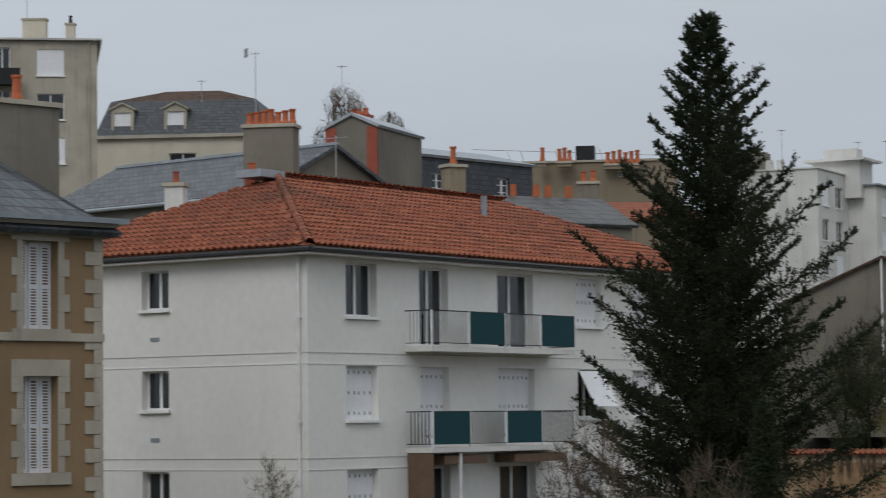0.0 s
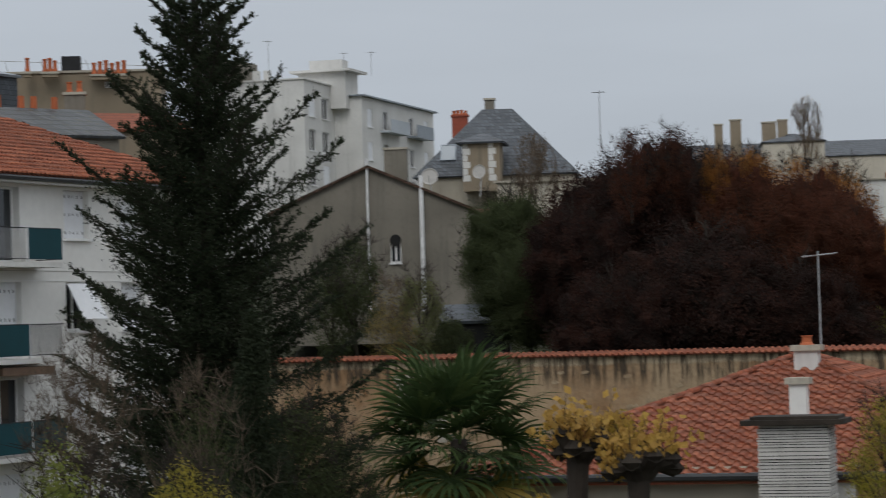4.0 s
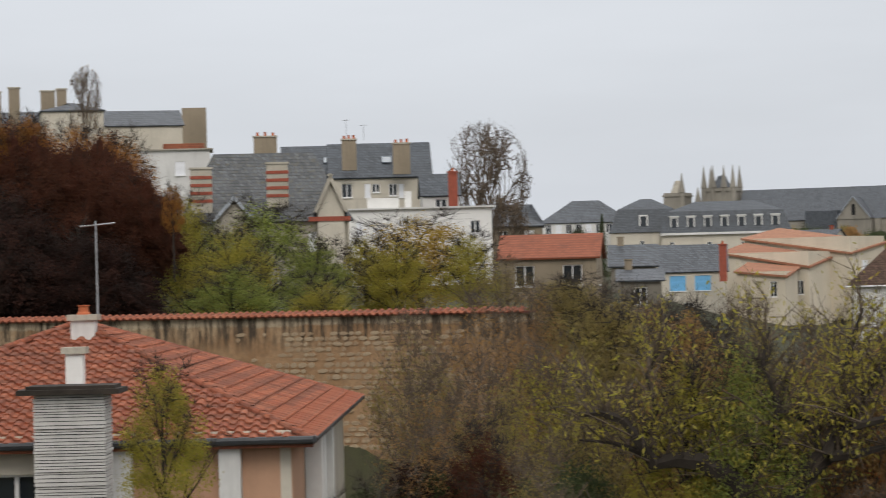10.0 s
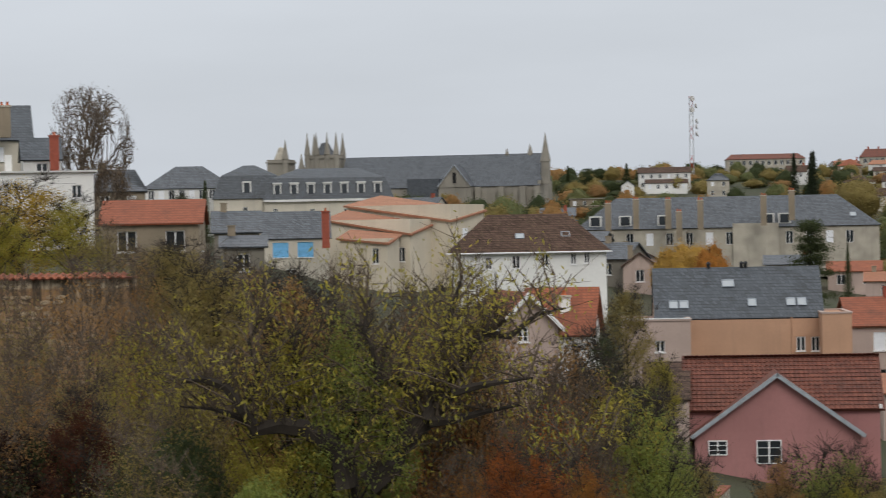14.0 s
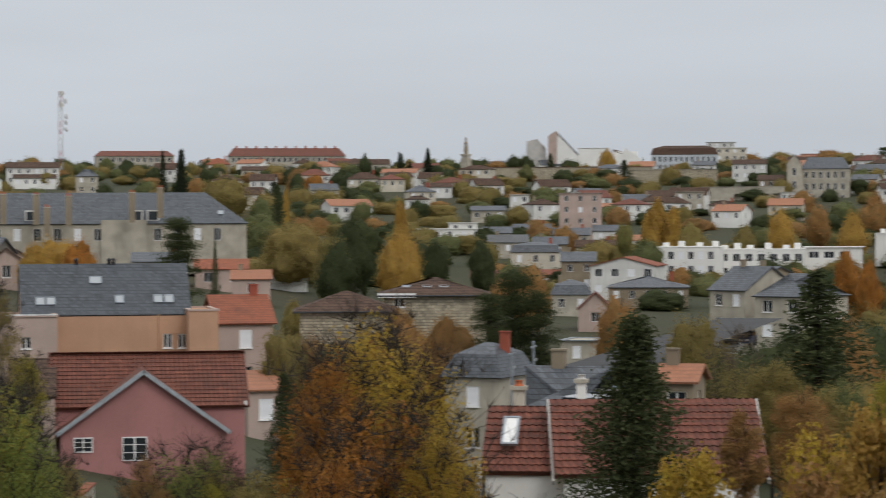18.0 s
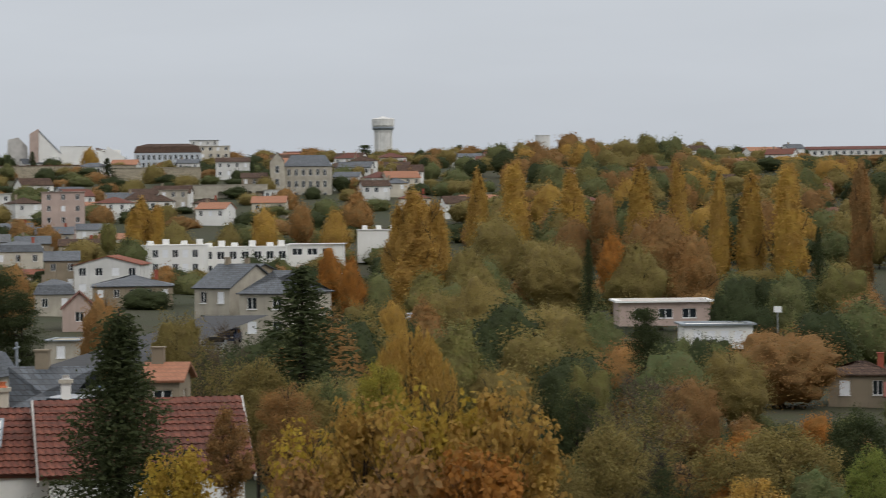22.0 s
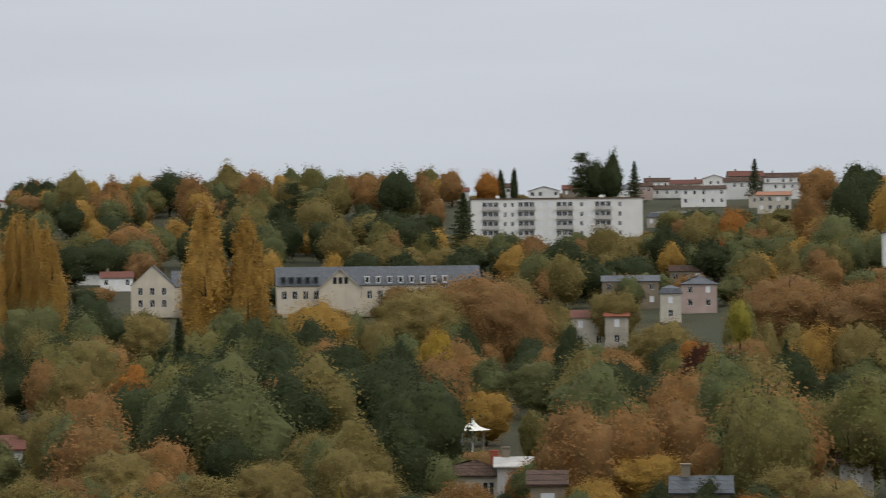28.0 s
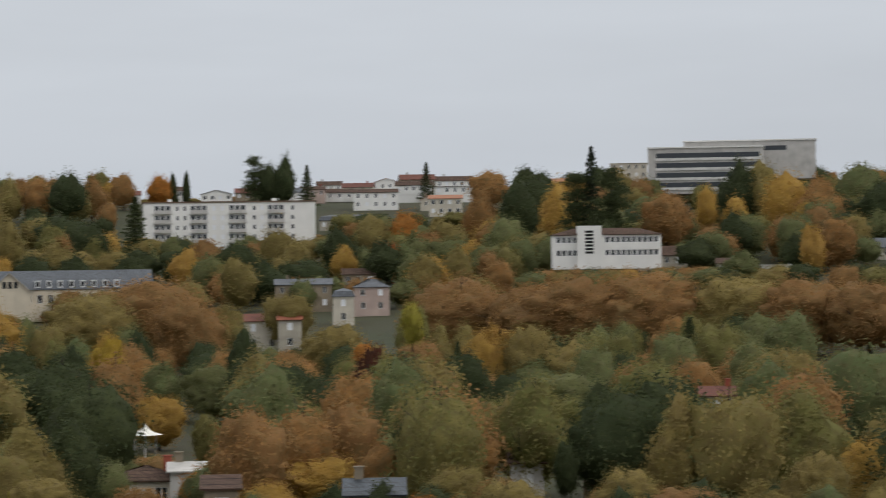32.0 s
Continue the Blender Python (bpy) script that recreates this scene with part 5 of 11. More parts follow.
# ---------------------------------------------------------------- roofs behind the white flats
stone_flats = building("apartment_block", "pale stone-faced flats with white blinds and chimneys", "apartment block", back((-21.77, 163.56, 44.49), 81, 22), 81, 22, 12, "stone", "flat", 0, "concrete", 0.3,
    front=[(18.21, 0.58, 1.73, 1.65, 'shut'), (18.21, 3.38, 1.73, 1.65, 'french'), (19.15, 6.17, 0.84, 1.65, 'shut'), (15.57, 0.47, 0.98, 2.37, 'door'), (15.57, 3.19, 0.98, 1.97, 'door')], down=16)
for y in (150, 214):
    part("balcony", boxes((14.6, -0.9, stone_flats["eave"] - (y - 73) * 0.036 - 0.15, 17.2, 0, stone_flats["eave"] - (y - 73) * 0.036), (14.6, -0.9, stone_flats["eave"] - (y - 73) * 0.036, 17.2, -0.86, stone_flats["eave"] - (y - 73) * 0.036 + 0.9)), M["iron"], stone_flats)
part("downpipe", tube(bmesh.new(), [(21.5, -0.07, 0.2), (21.5, -0.07, stone_flats["eave"])], [0.06, 0.06], 6), M["stone"], stone_flats)
chimney((-26.08, 165.96, 46.33), 91, 1.5, 0.8, 1.3, "cream", 0, label="cream chimney stack on the flat roof", low=0.3)
chimney((-23.84, 166.30, 46.06), 91, 0.55, 0.55, 1.1, "cream", 1, "iron", "slim cream chimney with a dark cowl", low=0.3)
antenna((-26.58, 165.88, 47.79), 1.6, 60)

mansard_row = building("town_house", "long cream house with slate mansard, mossy roof and pedimented dormers", "house", (-25.09, 188.34, 41.15), 95, 12.4, 10, "cream", "mansard", 3.8, "slate_new", 0.15, topmat="slate_brown", down=8,
    front=[(5.3, 1.3, 2.0, 1.2, "french")])
MH = mansard_row["eave"]
part("cornice", boxes((-0.2, -0.35, MH - 0.2, 12.6, 0.0, MH + 0.05)), M["stone"], mansard_row)
for x in (1.05, 4.95):
    d0 = part("dormer", boxes((x, 0.0, MH + 0.1, x + 0.2, 1.4, MH + 2.0), (x + 1.45, 0.0, MH + 0.1, x + 1.65, 1.4, MH + 2.0), (x + 0.2, 0.0, MH + 1.75, x + 1.45, 1.4, MH + 2.0)), M["stone"], mansard_row, "pale stone dormer window with a pediment")
    bm = bmesh.new()
    slab(bm, [(x - 0.2, -0.15, MH + 1.98), (x + 0.825, -0.15, MH + 2.5), (x + 0.825, 1.5, MH + 2.5), (x - 0.2, 1.5, MH + 1.98)], 0.1)
    slab(bm, [(x + 0.825, -0.15, MH + 2.5), (x + 1.85, -0.15, MH + 1.98), (x + 1.85, 1.5, MH + 1.98), (x + 0.825, 1.5, MH + 2.5)], 0.1)
    v = [bm.verts.new(q) for q in ((x - 0.05, 0.02, MH + 1.95), (x + 1.7, 0.02, MH + 1.95), (x + 0.825, 0.02, MH + 2.42))]
    bm.faces.new(v)
    part("pediment", bm, M["stone"], d0)
    part("blind", boxes((x + 0.2, 0.12, MH + 0.15, x + 1.45, 0.16, MH + 1.75)), M["shutter"], d0)
skylight(mansard_row, 8.8, 0.22, MH + 0.35, 1.05, 1.1, 76)
antenna((-9.31, 129.67, 38.77), 3.2, 70, 2)
antenna((-17.07, 184.21, 44.69), 1.6, 70)

slate_long = building("town_house", "long low house with a weathered grey slate roof", "house", (-15.27, 98.83, 28.24), 131, 11.5, 8, "grey", "gable", 1.9, "slate", 0.25, down=3.5, gutter="lead")
part("ridge_lead", boxes((-0.2, 3.9, slate_long["eave"] + 1.94, 11.7, 4.1, slate_long["eave"] + 2.05)), M["lead"], slate_long)
chimney((-5.85, 88.81, 30.31), 100, 1.75, 0.9, 1.9, "grey", 7, "pot", "broad grey chimney stack with seven red pots", pot_h=0.5)
chimney((-8.79, 85.55, 28.04), 100, 0.62, 0.6, 0.7, "offwhite", 1, "brick", "small white chimney with a red brick head", pot_h=0.35, low=1.0)
chimney((-5.49, 74.80, 27.34), 100, 0.35, 0.35, 0.3, "brick", 1, "pot", "small red chimney pot on the hip", pot_h=0.3, low=1.2)
turret = building("roof_turret", "steep slate pavilion roof with a lead finial", "roof", (-5.49, 95.84, 29.10), 97, 1.8, 1.8, "grey", "hip", 1.5, "slate", 0.15, hip=0.9, down=2.5)
part("finial", lathe(bmesh.new(), [(0.12, turret["eave"] + 1.4), (0.05, turret["eave"] + 1.6), (0.09, turret["eave"] + 1.7), (0.015, turret["eave"] + 2.05)], 8, 0.9, 0.9), M["lead"], turret)
antenna((-3.60, 87.93, 29.83), 1.5, 80)
party = building("town_house", "tall narrow house end in stained render with red brick edges", "house", (-4.62, 103.90, 31.94), 110, 2.2, 5, "grey", "gable_y", 0.5, "lead", 0.12, down=6)
for x in (-0.03, 1.75):
    part("brick_edge", boxes((x, -0.05, party["eave"] - 2.6, x + 0.45, 0.05, party["eave"] - 0.05)), M["brick"], party)
chimney((-3.36, 105.95, 32.67), 110, 0.85, 0.6, 0.9, "brick", 3, "pot", "red brick chimney beside the gable", pot_h=0.25)
mansard_black = building("town_house", "dark slate-hung attic storey with roof windows and a zinc roof", "house", (-2.20, 111.98, 31.80), 42, 9.5, 6, "slate_new", "gable", 0.7, "zinc", 0.15, down=6, front=[(2.6, 0.75, 0.85, 1.0, "bars"), (7.0, 0.7, 0.85, 1.0, "bars")], sills=False)
part("end_wall", boxes((-0.25, -0.1, 0, -0.01, 6.1, mansard_black["eave"] + 0.2)), M["grey"], mansard_black)
chimney((0.43, 99.00, 29.89), 60, 0.75, 0.6, 1.2, "tan", 1, "pot", "tan chimney with a tall conical red pot", pot_h=0.65)
tree("bare", "twig", (-6.71, 174.87, 43.01), 5.0, where="behind the roofs", base=22)
tree("bare", "twig", (-3.54, 177.96, 41.62), 3.2, 1, where="behind the roofs", base=22)
antenna((-6.13, 159.88, 42.24), 2.2, 60)

pots_house = building("town_house", "tan cement-rendered house with rows of chimney pots", "house", (3.51, 139.96, 33.97), 97, 9, 8, "tan", "flat", 0, "stone", 0.1, down=6, front=[(6.0, 0.5, 0.35, 0.35, "french")], sills=False)
part("pale_quoin", boxes((0.0, -0.03, pots_house["eave"] - 3, 1.1, 0.0, pots_house["eave"])), M["stone"], pots_house)
for x, n, w in ((960, 1, 0.4), (999, 3, 0.8), (1102, 6, 1.9)):
    c = chimney((5.40, 138.90, 33.99) if n == 1 else (6.58, 138.84, 33.97) if n == 3 else (9.68, 138.66, 33.80), 97, w, 0.5, 0.1, "tan", n, "pot", "low stack with a row of red chimney pots", pot_h=0.7, low=0.2)
part("roof_hatch", boxes((3.7, 0.5, pots_house["eave"], 4.7, 1.6, pots_house["eave"] + 0.95)), M["iron"], pots_house)
rail = part("roof_rail", tube(bmesh.new(), [(-2.0, 1.0, pots_house["eave"] + 0.95), (9, 1.0, pots_house["eave"] + 0.35)], [0.02, 0.02], 5), M["steel"], pots_house)
for x in (0.2, 0.9, 2.8, 5.2):
    part("rail_post", tube(bmesh.new(), [(x, 1.0, pots_house["eave"]), (x - 0.25, 1.0, pots_house["eave"] + 0.8)], [0.018, 0.018], 5), M["steel"], pots_house)
chimney((6.31, 111.82, 30.36), 97, 0.85, 0.6, 0.9, "grey", 2, "pot", "grey chimney with two red pots", pot_h=0.5)
low_a = building("town_house", "low house with a dark slate roof", "house", (3.44, 103.94, 28.07), 60, 5, 5, "grey", "gable", 1.2, "slate_old", 0.2, down=4)
low_b = building("town_house", "low house with a faded red tile roof", "house", (6.27, 109.82, 28.63), 75, 5, 6, "tan", "gable", 0.9, "clay", 0.2, down=4)
for x in (0.9, 2.0, 2.6, 3.6):
    part("pot", lathe(bmesh.new(), [(0.16, low_a["eave"] + 0.9), (0.13, low_a["eave"] + 1.75), (0.1, low_a["eave"] + 1.75)], 8, x, 2.6), M["pot"], low_a)

# ---------------------------------------------------------------- white flats above the gardens
flats_a = building("apartment_block", "white rendered flats with a blank end wall", "apartment block", (29.40, 202.88, 39.63), 25.9, 11.01, 8.5, "offwhite", "flat", 0, "offwhite", 0.12, down=14,
    front=[(s, 1.1 + 2.75 * f, 1.76, 1.7, "french" if (f + i) % 3 else "shut") for f in range(3) for i, s in enumerate((1.10, 4.62, 8.15))])
part("roof_hut", boxes((-0.5, 5.0, flats_a["eave"], 3.5, 7.8, flats_a["eave"] + 1.7)), M["grey"], flats_a)
for y in (3.0, 3.9):
    part("vent_stack", boxes((0.5, y, flats_a["eave"], 1.0, y + 0.5, flats_a["eave"] + 0.9)), M["offwhite"], flats_a)
antenna((26.84, 204.24, 42.88), 2.5, 60)
flats_b = building("apartment_block", "white flats with balconies and a small roof tower", "apartment block", (35.01, 209.09, 38.80), 27.6, 20.48, 9, "offwhite", "flat", 0, "zinc", 0.35, down=14,
    front=[(s, 0.9 + 2.75 * f, 1.3, 1.5, st) for f in range(3) for s, st in ((1.43, "shut"), (5.73, "french"), (13.11, "french"), (17.41, "shut"))])
part("roof_tower", boxes((-1.0, 1.0, flats_b["eave"] - 1, 2.2, 5.0, flats_b["eave"] + 2.0), (-1.6, 0.4, flats_b["eave"] + 2.0, 3.0, 5.6, flats_b["eave"] + 2.2), (0.0, 1.6, flats_b["eave"] + 2.2, 1.6, 4.4, flats_b["eave"] + 3.1)), M["offwhite"], flats_b)
part("balcony", boxes((4.92, -1.0, flats_b["eave"] - 2.7, 10.10, 0, flats_b["eave"] - 2.55), (4.92, -1.0, flats_b["eave"] - 2.55, 10.10, -0.95, flats_b["eave"] - 1.6)), M["bluewall"], flats_b)
part("balcony", boxes((12.29, -1.0, flats_b["eave"] - 2.7, 17.20, 0, flats_b["eave"] - 2.55), (12.29, -1.0, flats_b["eave"] - 2.55, 17.20, -0.95, flats_b["eave"] - 1.6)), M["zinc"], flats_b)
antenna((33.39, 207.33, 42.20), 1.8, 60)
antenna((35.56, 206.97, 42.22), 2.0, 60)


def dish(p, az, r=0.42):
    d = new("satellite_dish")
    d.matrix_world = pose(p[0], p[1], p[2], 0, 0, 90 - az) @ pose(0, 0, 0, 78, 0, 0)
    tagged(d, "pale round satellite dish on a bracket", "satellite dish", "dishes on the roofs")
    part("bowl", lathe(bmesh.new(), [(0.02, 0.0), (r * 0.5, 0.03), (r * 0.85, 0.09), (r, 0.14), (r * 0.97, 0.15), (r * 0.8, 0.10)], 18), M["concrete"], d)
    part("bracket", tube(bmesh.new(), [(0, 0, 0), (0, 0, -0.25), (0, -1.4, -0.25)], [0.03, 0.03, 0.03], 6), M["steel"], d)
    part("feed_arm", tube(bmesh.new(), [(0, -r, 0.1), (0, -0.05, 0.5)], [0.015, 0.015], 5), M["steel"], d)


dish((23.98, 123.70, 27.13), 110)
dish((31.37, 146.68, 28.69), 125)
gable_house = building("house", "grey rendered gabled outbuilding with white downpipes and an arched window", "house", (16.38, 125.47, 25.63), 105, 9.6, 14, "grey", "gable_y", 2.1, "slate_brown", 0.25, front=[(5.79, 1.49, 0.52, 1.11, 'french')], down=6.5)
GH = gable_house["eave"]
for px, r in ((4.76, 0.06), (7.37, 0.11)):
    part("downpipe", tube(bmesh.new(), [(px, -0.15, 1.5), (px, -0.15, GH + 2.5 - abs(px - 4.8) * 0.36)], [r, r], 8), M["gutter_white"], gable_house)
part("arch", lathe(bmesh.new(), [(0.28, -0.02), (0.28, 0.0)], 12), M["dark"], gable_house).matrix_local = pose(6.05, -0.012, GH - 1.51, 90, 0, 0)
leanto = building("shed", "dark low shed with a slate lean-to roof", "shed", (20.08, 102.04, 20.03), 105, 2.6, 4, "dark", "shed", 0.7, "slate_new", 0.15, down=1.2)
side_house = building("house", "tan house flank with a white pipe", "house", (26.35, 130.36, 25.14), 105, 2.4, 8, "tan", "gable", 0.8, "clay_dark", 0.2, down=6)
slate_villa = building("house", "house with a broad slate hipped roof and a quoined tower", "house", (29.34, 155.25, 29.15), 105, 9.5, 9, "stone", "hip", 4.1, "slate", 0.3, hip=3.8, down=9)
skylight(slate_villa, 1.35, 0.75, slate_villa["eave"] + 0.78, 0.95, 1.5, 43)
tower = building("house", "square stone dormer tower with pale quoins", "house", (31.54, 152.27, 30.87), 107, 2.2, 3.0, "tan", "hip", 0.5, "slate", 0.35, hip=0.9, down=3.0)
for i in range(6):
    for x in (0, 1.55):
        part("quoin", boxes((x, -0.03, tower["eave"] - 0.4 - 0.4 * i, x + (0.45 if i % 2 else 0.3), 0.02, tower["eave"] - 0.03 - 0.4 * i)), M["offwhite"], tower)
chimney((35.25, 161.19, 34.23), 107, 0.6, 0.6, 0.6, "grey", 0, low=0.8, label="plain grey chimney stack on a slate ridge")
chimney((33.58, 162.57, 33.31), 107, 1.0, 0.6, 0.5, "brick", 4, "pot", "red brick chimney with four pots", pot_h=0.3)
chimney((28.06, 155.49, 30.79), 107, 1.4, 0.6, 1.0, "grey", 0, label="stained grey chimney with a flat slab", low=2)
cornice_h = building("house", "pale stone cornice of a town house among the trees", "house", (32.34, 146.47, 28.01), 110, 6, 5, "cream", "flat", 0, "stone", 0.2, down=5)
antenna((30.05, 114.11, 30.38), 3.0, 30, 1)
# chimneys and slate roofs above the beech
ridge_h = building("town_house", "slate-roofed town house with tall tan chimneys", "house", (69.24, 231.88, 34.43), 106, 20, 9, "cream", "gable", 1.6, "slate", 0.2, down=9)
for p, w, h in (((71.54, 229.09, 37.58), 0.75, 2.6), ((73.03, 228.62, 37.94), 1.0, 3.0), ((77.09, 227.28, 37.77), 0.9, 2.4), ((76.86, 230.52, 37.83), 1.3, 1.0)):
    chimney(p, 106, w, 0.8, h, "tan", 0, label="tall tan chimney stack with a flat cap", low=1.5)
white_gab = building("town_house", "cream house top with a chimney among the roofs", "house", (74.11, 224.06, 35.50), 106, 5.5, 6, "cream", "hip", 0.8, "slate", 0.2, down=7)

# ---------------------------------------------------------------- the garden wall
def garden_wall():
    a, b = polar(6.0, 98.5), polar(28.9, 80)
    d = (b - a)
    L = d.length
    az = math.degrees(math.atan2(d.x, d.y))
    w = new("garden_wall")
    base, top = 13.6, 18.72
    w.matrix_world = pose(a.x, a.y, base, 0, 0, 90 - az)
    tagged(w, "old ochre rendered stone garden wall with red tile coping", "garden wall")
    k = Nodes("patched_lime_render")
    co = k.n("ShaderNodeTexCoord").outputs["Object"]
    big, mid, fine = k.noise(co, 0.16, 6, 0.65), k.noise(co, 1.1, 6, 0.7), k.noise(co, 7.0, 4)
    mp = k.n("ShaderNodeMapping", Scale=(4.6, 4.6, 0.5))
    k.l(co, mp.inputs[0])
    run = k.noise(mp.outputs[0], 1.0, 5, 0.7)
    sep = k.n("ShaderNodeSeparateXYZ")
    k.l(co, sep.inputs[0])
    c = k.mix(k.rng(mid, 0.35, 0.65, 0, 1), (0.24, 0.135, 0.066, 1), (0.37, 0.235, 0.13, 1))
    c = k.mix(k.rng(big, 0.46, 0.58, 0, 0.85), c, (0.42, 0.315, 0.20, 1))
    rim = k.n("ShaderNodeMath")                    # the pale mortar under the tiles
    rim.operation = "ADD"
    k.l(sep.outputs["Z"], rim.inputs[0])
    k.l(k.rng(mid, 0.2, 0.8, -0.12, 0.12), rim.inputs[1])
    c = k.mix(k.rng(rim.outputs[0], 4.82, 4.9, 0, 0.9), c, (0.50, 0.41, 0.29, 1))
    # black lichen runs below the coping
    band = k.rng(sep.outputs["Z"], 3.9, 4.55, 0, 1)
    mul = k.n("ShaderNodeMath")
    mul.operation = "MULTIPLY"
    k.l(band, mul.inputs[0])
    k.l(k.rng(run, 0.44, 0.56, 0, 0.95), mul.inputs[1])
    c = k.mix(mul.outputs[0], c, (0.045, 0.036, 0.026, 1))
    c = k.mix(k.rng(fine, 0.45, 0.8, 0, 0.6), c, (0.16, 0.11, 0.07, 1))
    k.bump(mid, 0.6, 0.05)
    part("wall_body", boxes((0, 0, 0, L, 0.5, top - base)), k.done(c, 0.95), w)
    rnd = random.Random(3)
    bm = bmesh.new()
    v = [bm.verts.new((0.5 * math.cos(t) * (0.92 + 0.1 * math.cos(3 * t)), y, 0.5 * math.sin(t) * (0.9 + 0.12 * math.sin(2 * t)))) for y in (-0.02, 0.0) for t in [i * math.pi / 4 for i in range(8)]]
    bm.faces.new(v[:8][::-1])
    for i in range(8):
        bm.faces.new([v[i], v[(i + 1) % 8], v[8 + (i + 1) % 8], v[8 + i]])
    me = bm_mesh(bm, "stone", M["rubble"])
    # rubble courses where the render has come away, with stray stones on the rest
    single, rv, rf = 0, [], []
    z = top - base - 0.45
    while z > 1.0:
        ch = rnd.uniform(0.13, 0.22)
        x = 0.2
        while x < L - 0.3:
            cw = rnd.uniform(0.13, 0.42)
            share = 0.75 if noise.noise((x * 0.13, z * 0.35, 2.0)) + 0.8 * (x / L - 0.52) > 0.0 else 0.07
            if rnd.random() < share:
                m = pose(x + cw / 2, 0, z - ch / 2, 0, rnd.uniform(-7, 7), 0) @ Matrix.Diagonal((cw * 0.96, rnd.uniform(0.5, 1.9), ch * 0.92, 1))
                if single < 220 and x > L * 0.42 and z > 2.2:
                    part("stone", me, None, w).matrix_local = m
                    single += 1
                else:
                    o = len(rv)
                    rv += [m @ q.co for q in me.vertices]
                    rf += [tuple(j + o for j in f.vertices) for f in me.polygons]
            x += cw
        z -= ch
    tagged(part("rubble_stones", mesh("rubble_stones", rv, rf, M["rubble"]), None, w), kind="stuff")
    # coping: pieces of half-round tile along both slopes
    tm = cached("coping", lambda: tile_mesh(0.24, 0.5, 0.06, M["clay"], "coping_tile"))
    n = int(L / 0.24)
    bmv, bmf = [], []
    for i in range(n):
        m = Matrix.Translation((i * 0.24, -0.2, top - base + 0.0)) @ pose(0, 0, 0, 17, 0, 0)
        if 90 < i < 210:
            part("coping_tile", tm, None, w).matrix_local = m @ pose(0, 0, 0, rnd.uniform(-1, 1), 0, rnd.uniform(-1.5, 1.5))
        else:
            o = len(bmv)
            bmv += [m @ q.co for q in tm.vertices]
            bmf += [tuple(j + o for j in f.vertices) for f in tm.polygons]
    tagged(part("coping_tiles", mesh("coping_tiles", bmv, bmf, M["clay"]), None, w), kind="stuff")
    part("coping_bed", boxes((0, -0.12, top - base, L, 0.62, top - base + 0.07)), M["clay_dark"], w)
    # blocked stone doorway
    part("door_surround", boxes((8.6, -0.08, 2.2, 8.9, 0, 4.35), (10.3, -0.08, 2.2, 10.65, 0, 4.35), (8.5, -0.12, 4.35, 10.75, 0, 4.6)), M["stone"], w)
    part("vent_box", boxes((23.5, -0.35, 3.45, 24.3, 0, 3.95), (23.65, -0.3, 3.95, 23.9, -0.05, 4.5)), M["concrete"], w)


garden_wall()

# ---------------------------------------------------------------- the bungalow below the wall
NB = 118.3
near_house = building("house", "cream bungalow with a large red tiled roof", "house", back((19.11, 43.86, 17.20), NB, 10.2), NB, 10.2, 15.5, "cream", "hip", 2.1, "clay", 0.45, hip=4.2, gutter="gutter", th=0.1, down=3.6,
    front=[(4.70, 0.71, 0.81, 1.1, "french")], right=[(3.4, 0.3, 1.3, 2.4, "hole"), (5.6, 0.3, 1.8, 2.4, "hole")], deep=0.25)
NH = near_house["eave"]
for ob in [o for o in near_house.children if o.name.startswith("roof")]:
    bpy.data.objects.remove(ob)
# the roof: four planes to one apex
E0, OV = NH - 0.2, 0.45
apex = (5.1, 7.75, NH + 1.93)
cs = [(-OV, -OV, E0), (10.2 + OV, -OV, E0), (10.2 + OV, 15.5 + OV, E0), (-OV, 15.5 + OV, E0)]
for i in range(4):
    poly = [cs[i], cs[(i + 1) % 4], apex]
    bm = bmesh.new()
    slab(bm, poly, 0.1)
    rp = part("roof", bm, M["clay"], near_house)
    if i < 2:
        lay_tiles(rp, poly, 0.30, 0.36, 0.075, M["clay"], 115)
for c in cs[:3]:
    ridge_tiles(near_house, c, apex, M["clay"], 0.085)
part("ochre_wall", boxes((6.6, -0.02, 0, 10.0, 0.0, NH - 0.2), (10.2, 0.05, 0, 10.215, 3.0, NH - 0.2)), M["salmon"], near_house, "apricot rendered wall panel")
for x in (6.9, 8.9):
    part("pillar", boxes((x, -0.3, 0, x + 0.4, -0.03, NH - 0.25)), M["offwhite"], near_house)
for y in (3.1, 3.9, 6.4):
    part("pillar", boxes((10.22, y, 0, 10.55, y + 0.35, NH - 0.25)), M["white"], near_house)
stack = chimney((15.87, 46.36, 18.80), NB, 0.32, 0.32, 0.55, "white", 0, label="slim white chimney on a stone base", low=0.3)
base = new("stone_chimney")
bp = Vector((14.89, 43.74, 18.05))
base.matrix_world = pose(bp.x, bp.y, bp.z, 0, 0, 90 - NB)
tagged(base, "broad chimney base of pale stone strips under a dark slab", "chimney", "chimneys on the roofs")
rn = random.Random(8)
z = 0.0
while z > -3.6:
    h = rn.uniform(0.04, 0.075)
    part("stone_strip", boxes((-0.63 + rn.uniform(-0.012, 0.012), -0.3 - rn.uniform(0, 0.045), z - h, 0.63 + rn.uniform(-0.012, 0.012), 0.5, z - 0.014)), M["concrete"], base)
    z -= h
part("core", boxes((-0.6, -0.27, -3.6, 0.6, 0.48, -0.01)), M["dark"], base)
part("slab", boxes((-0.9, -0.48, 0.0, 0.9, 0.65, 0.09), (-0.75, -0.36, 0.09, 0.8, 0.55, 0.15)), M["bark"], base)
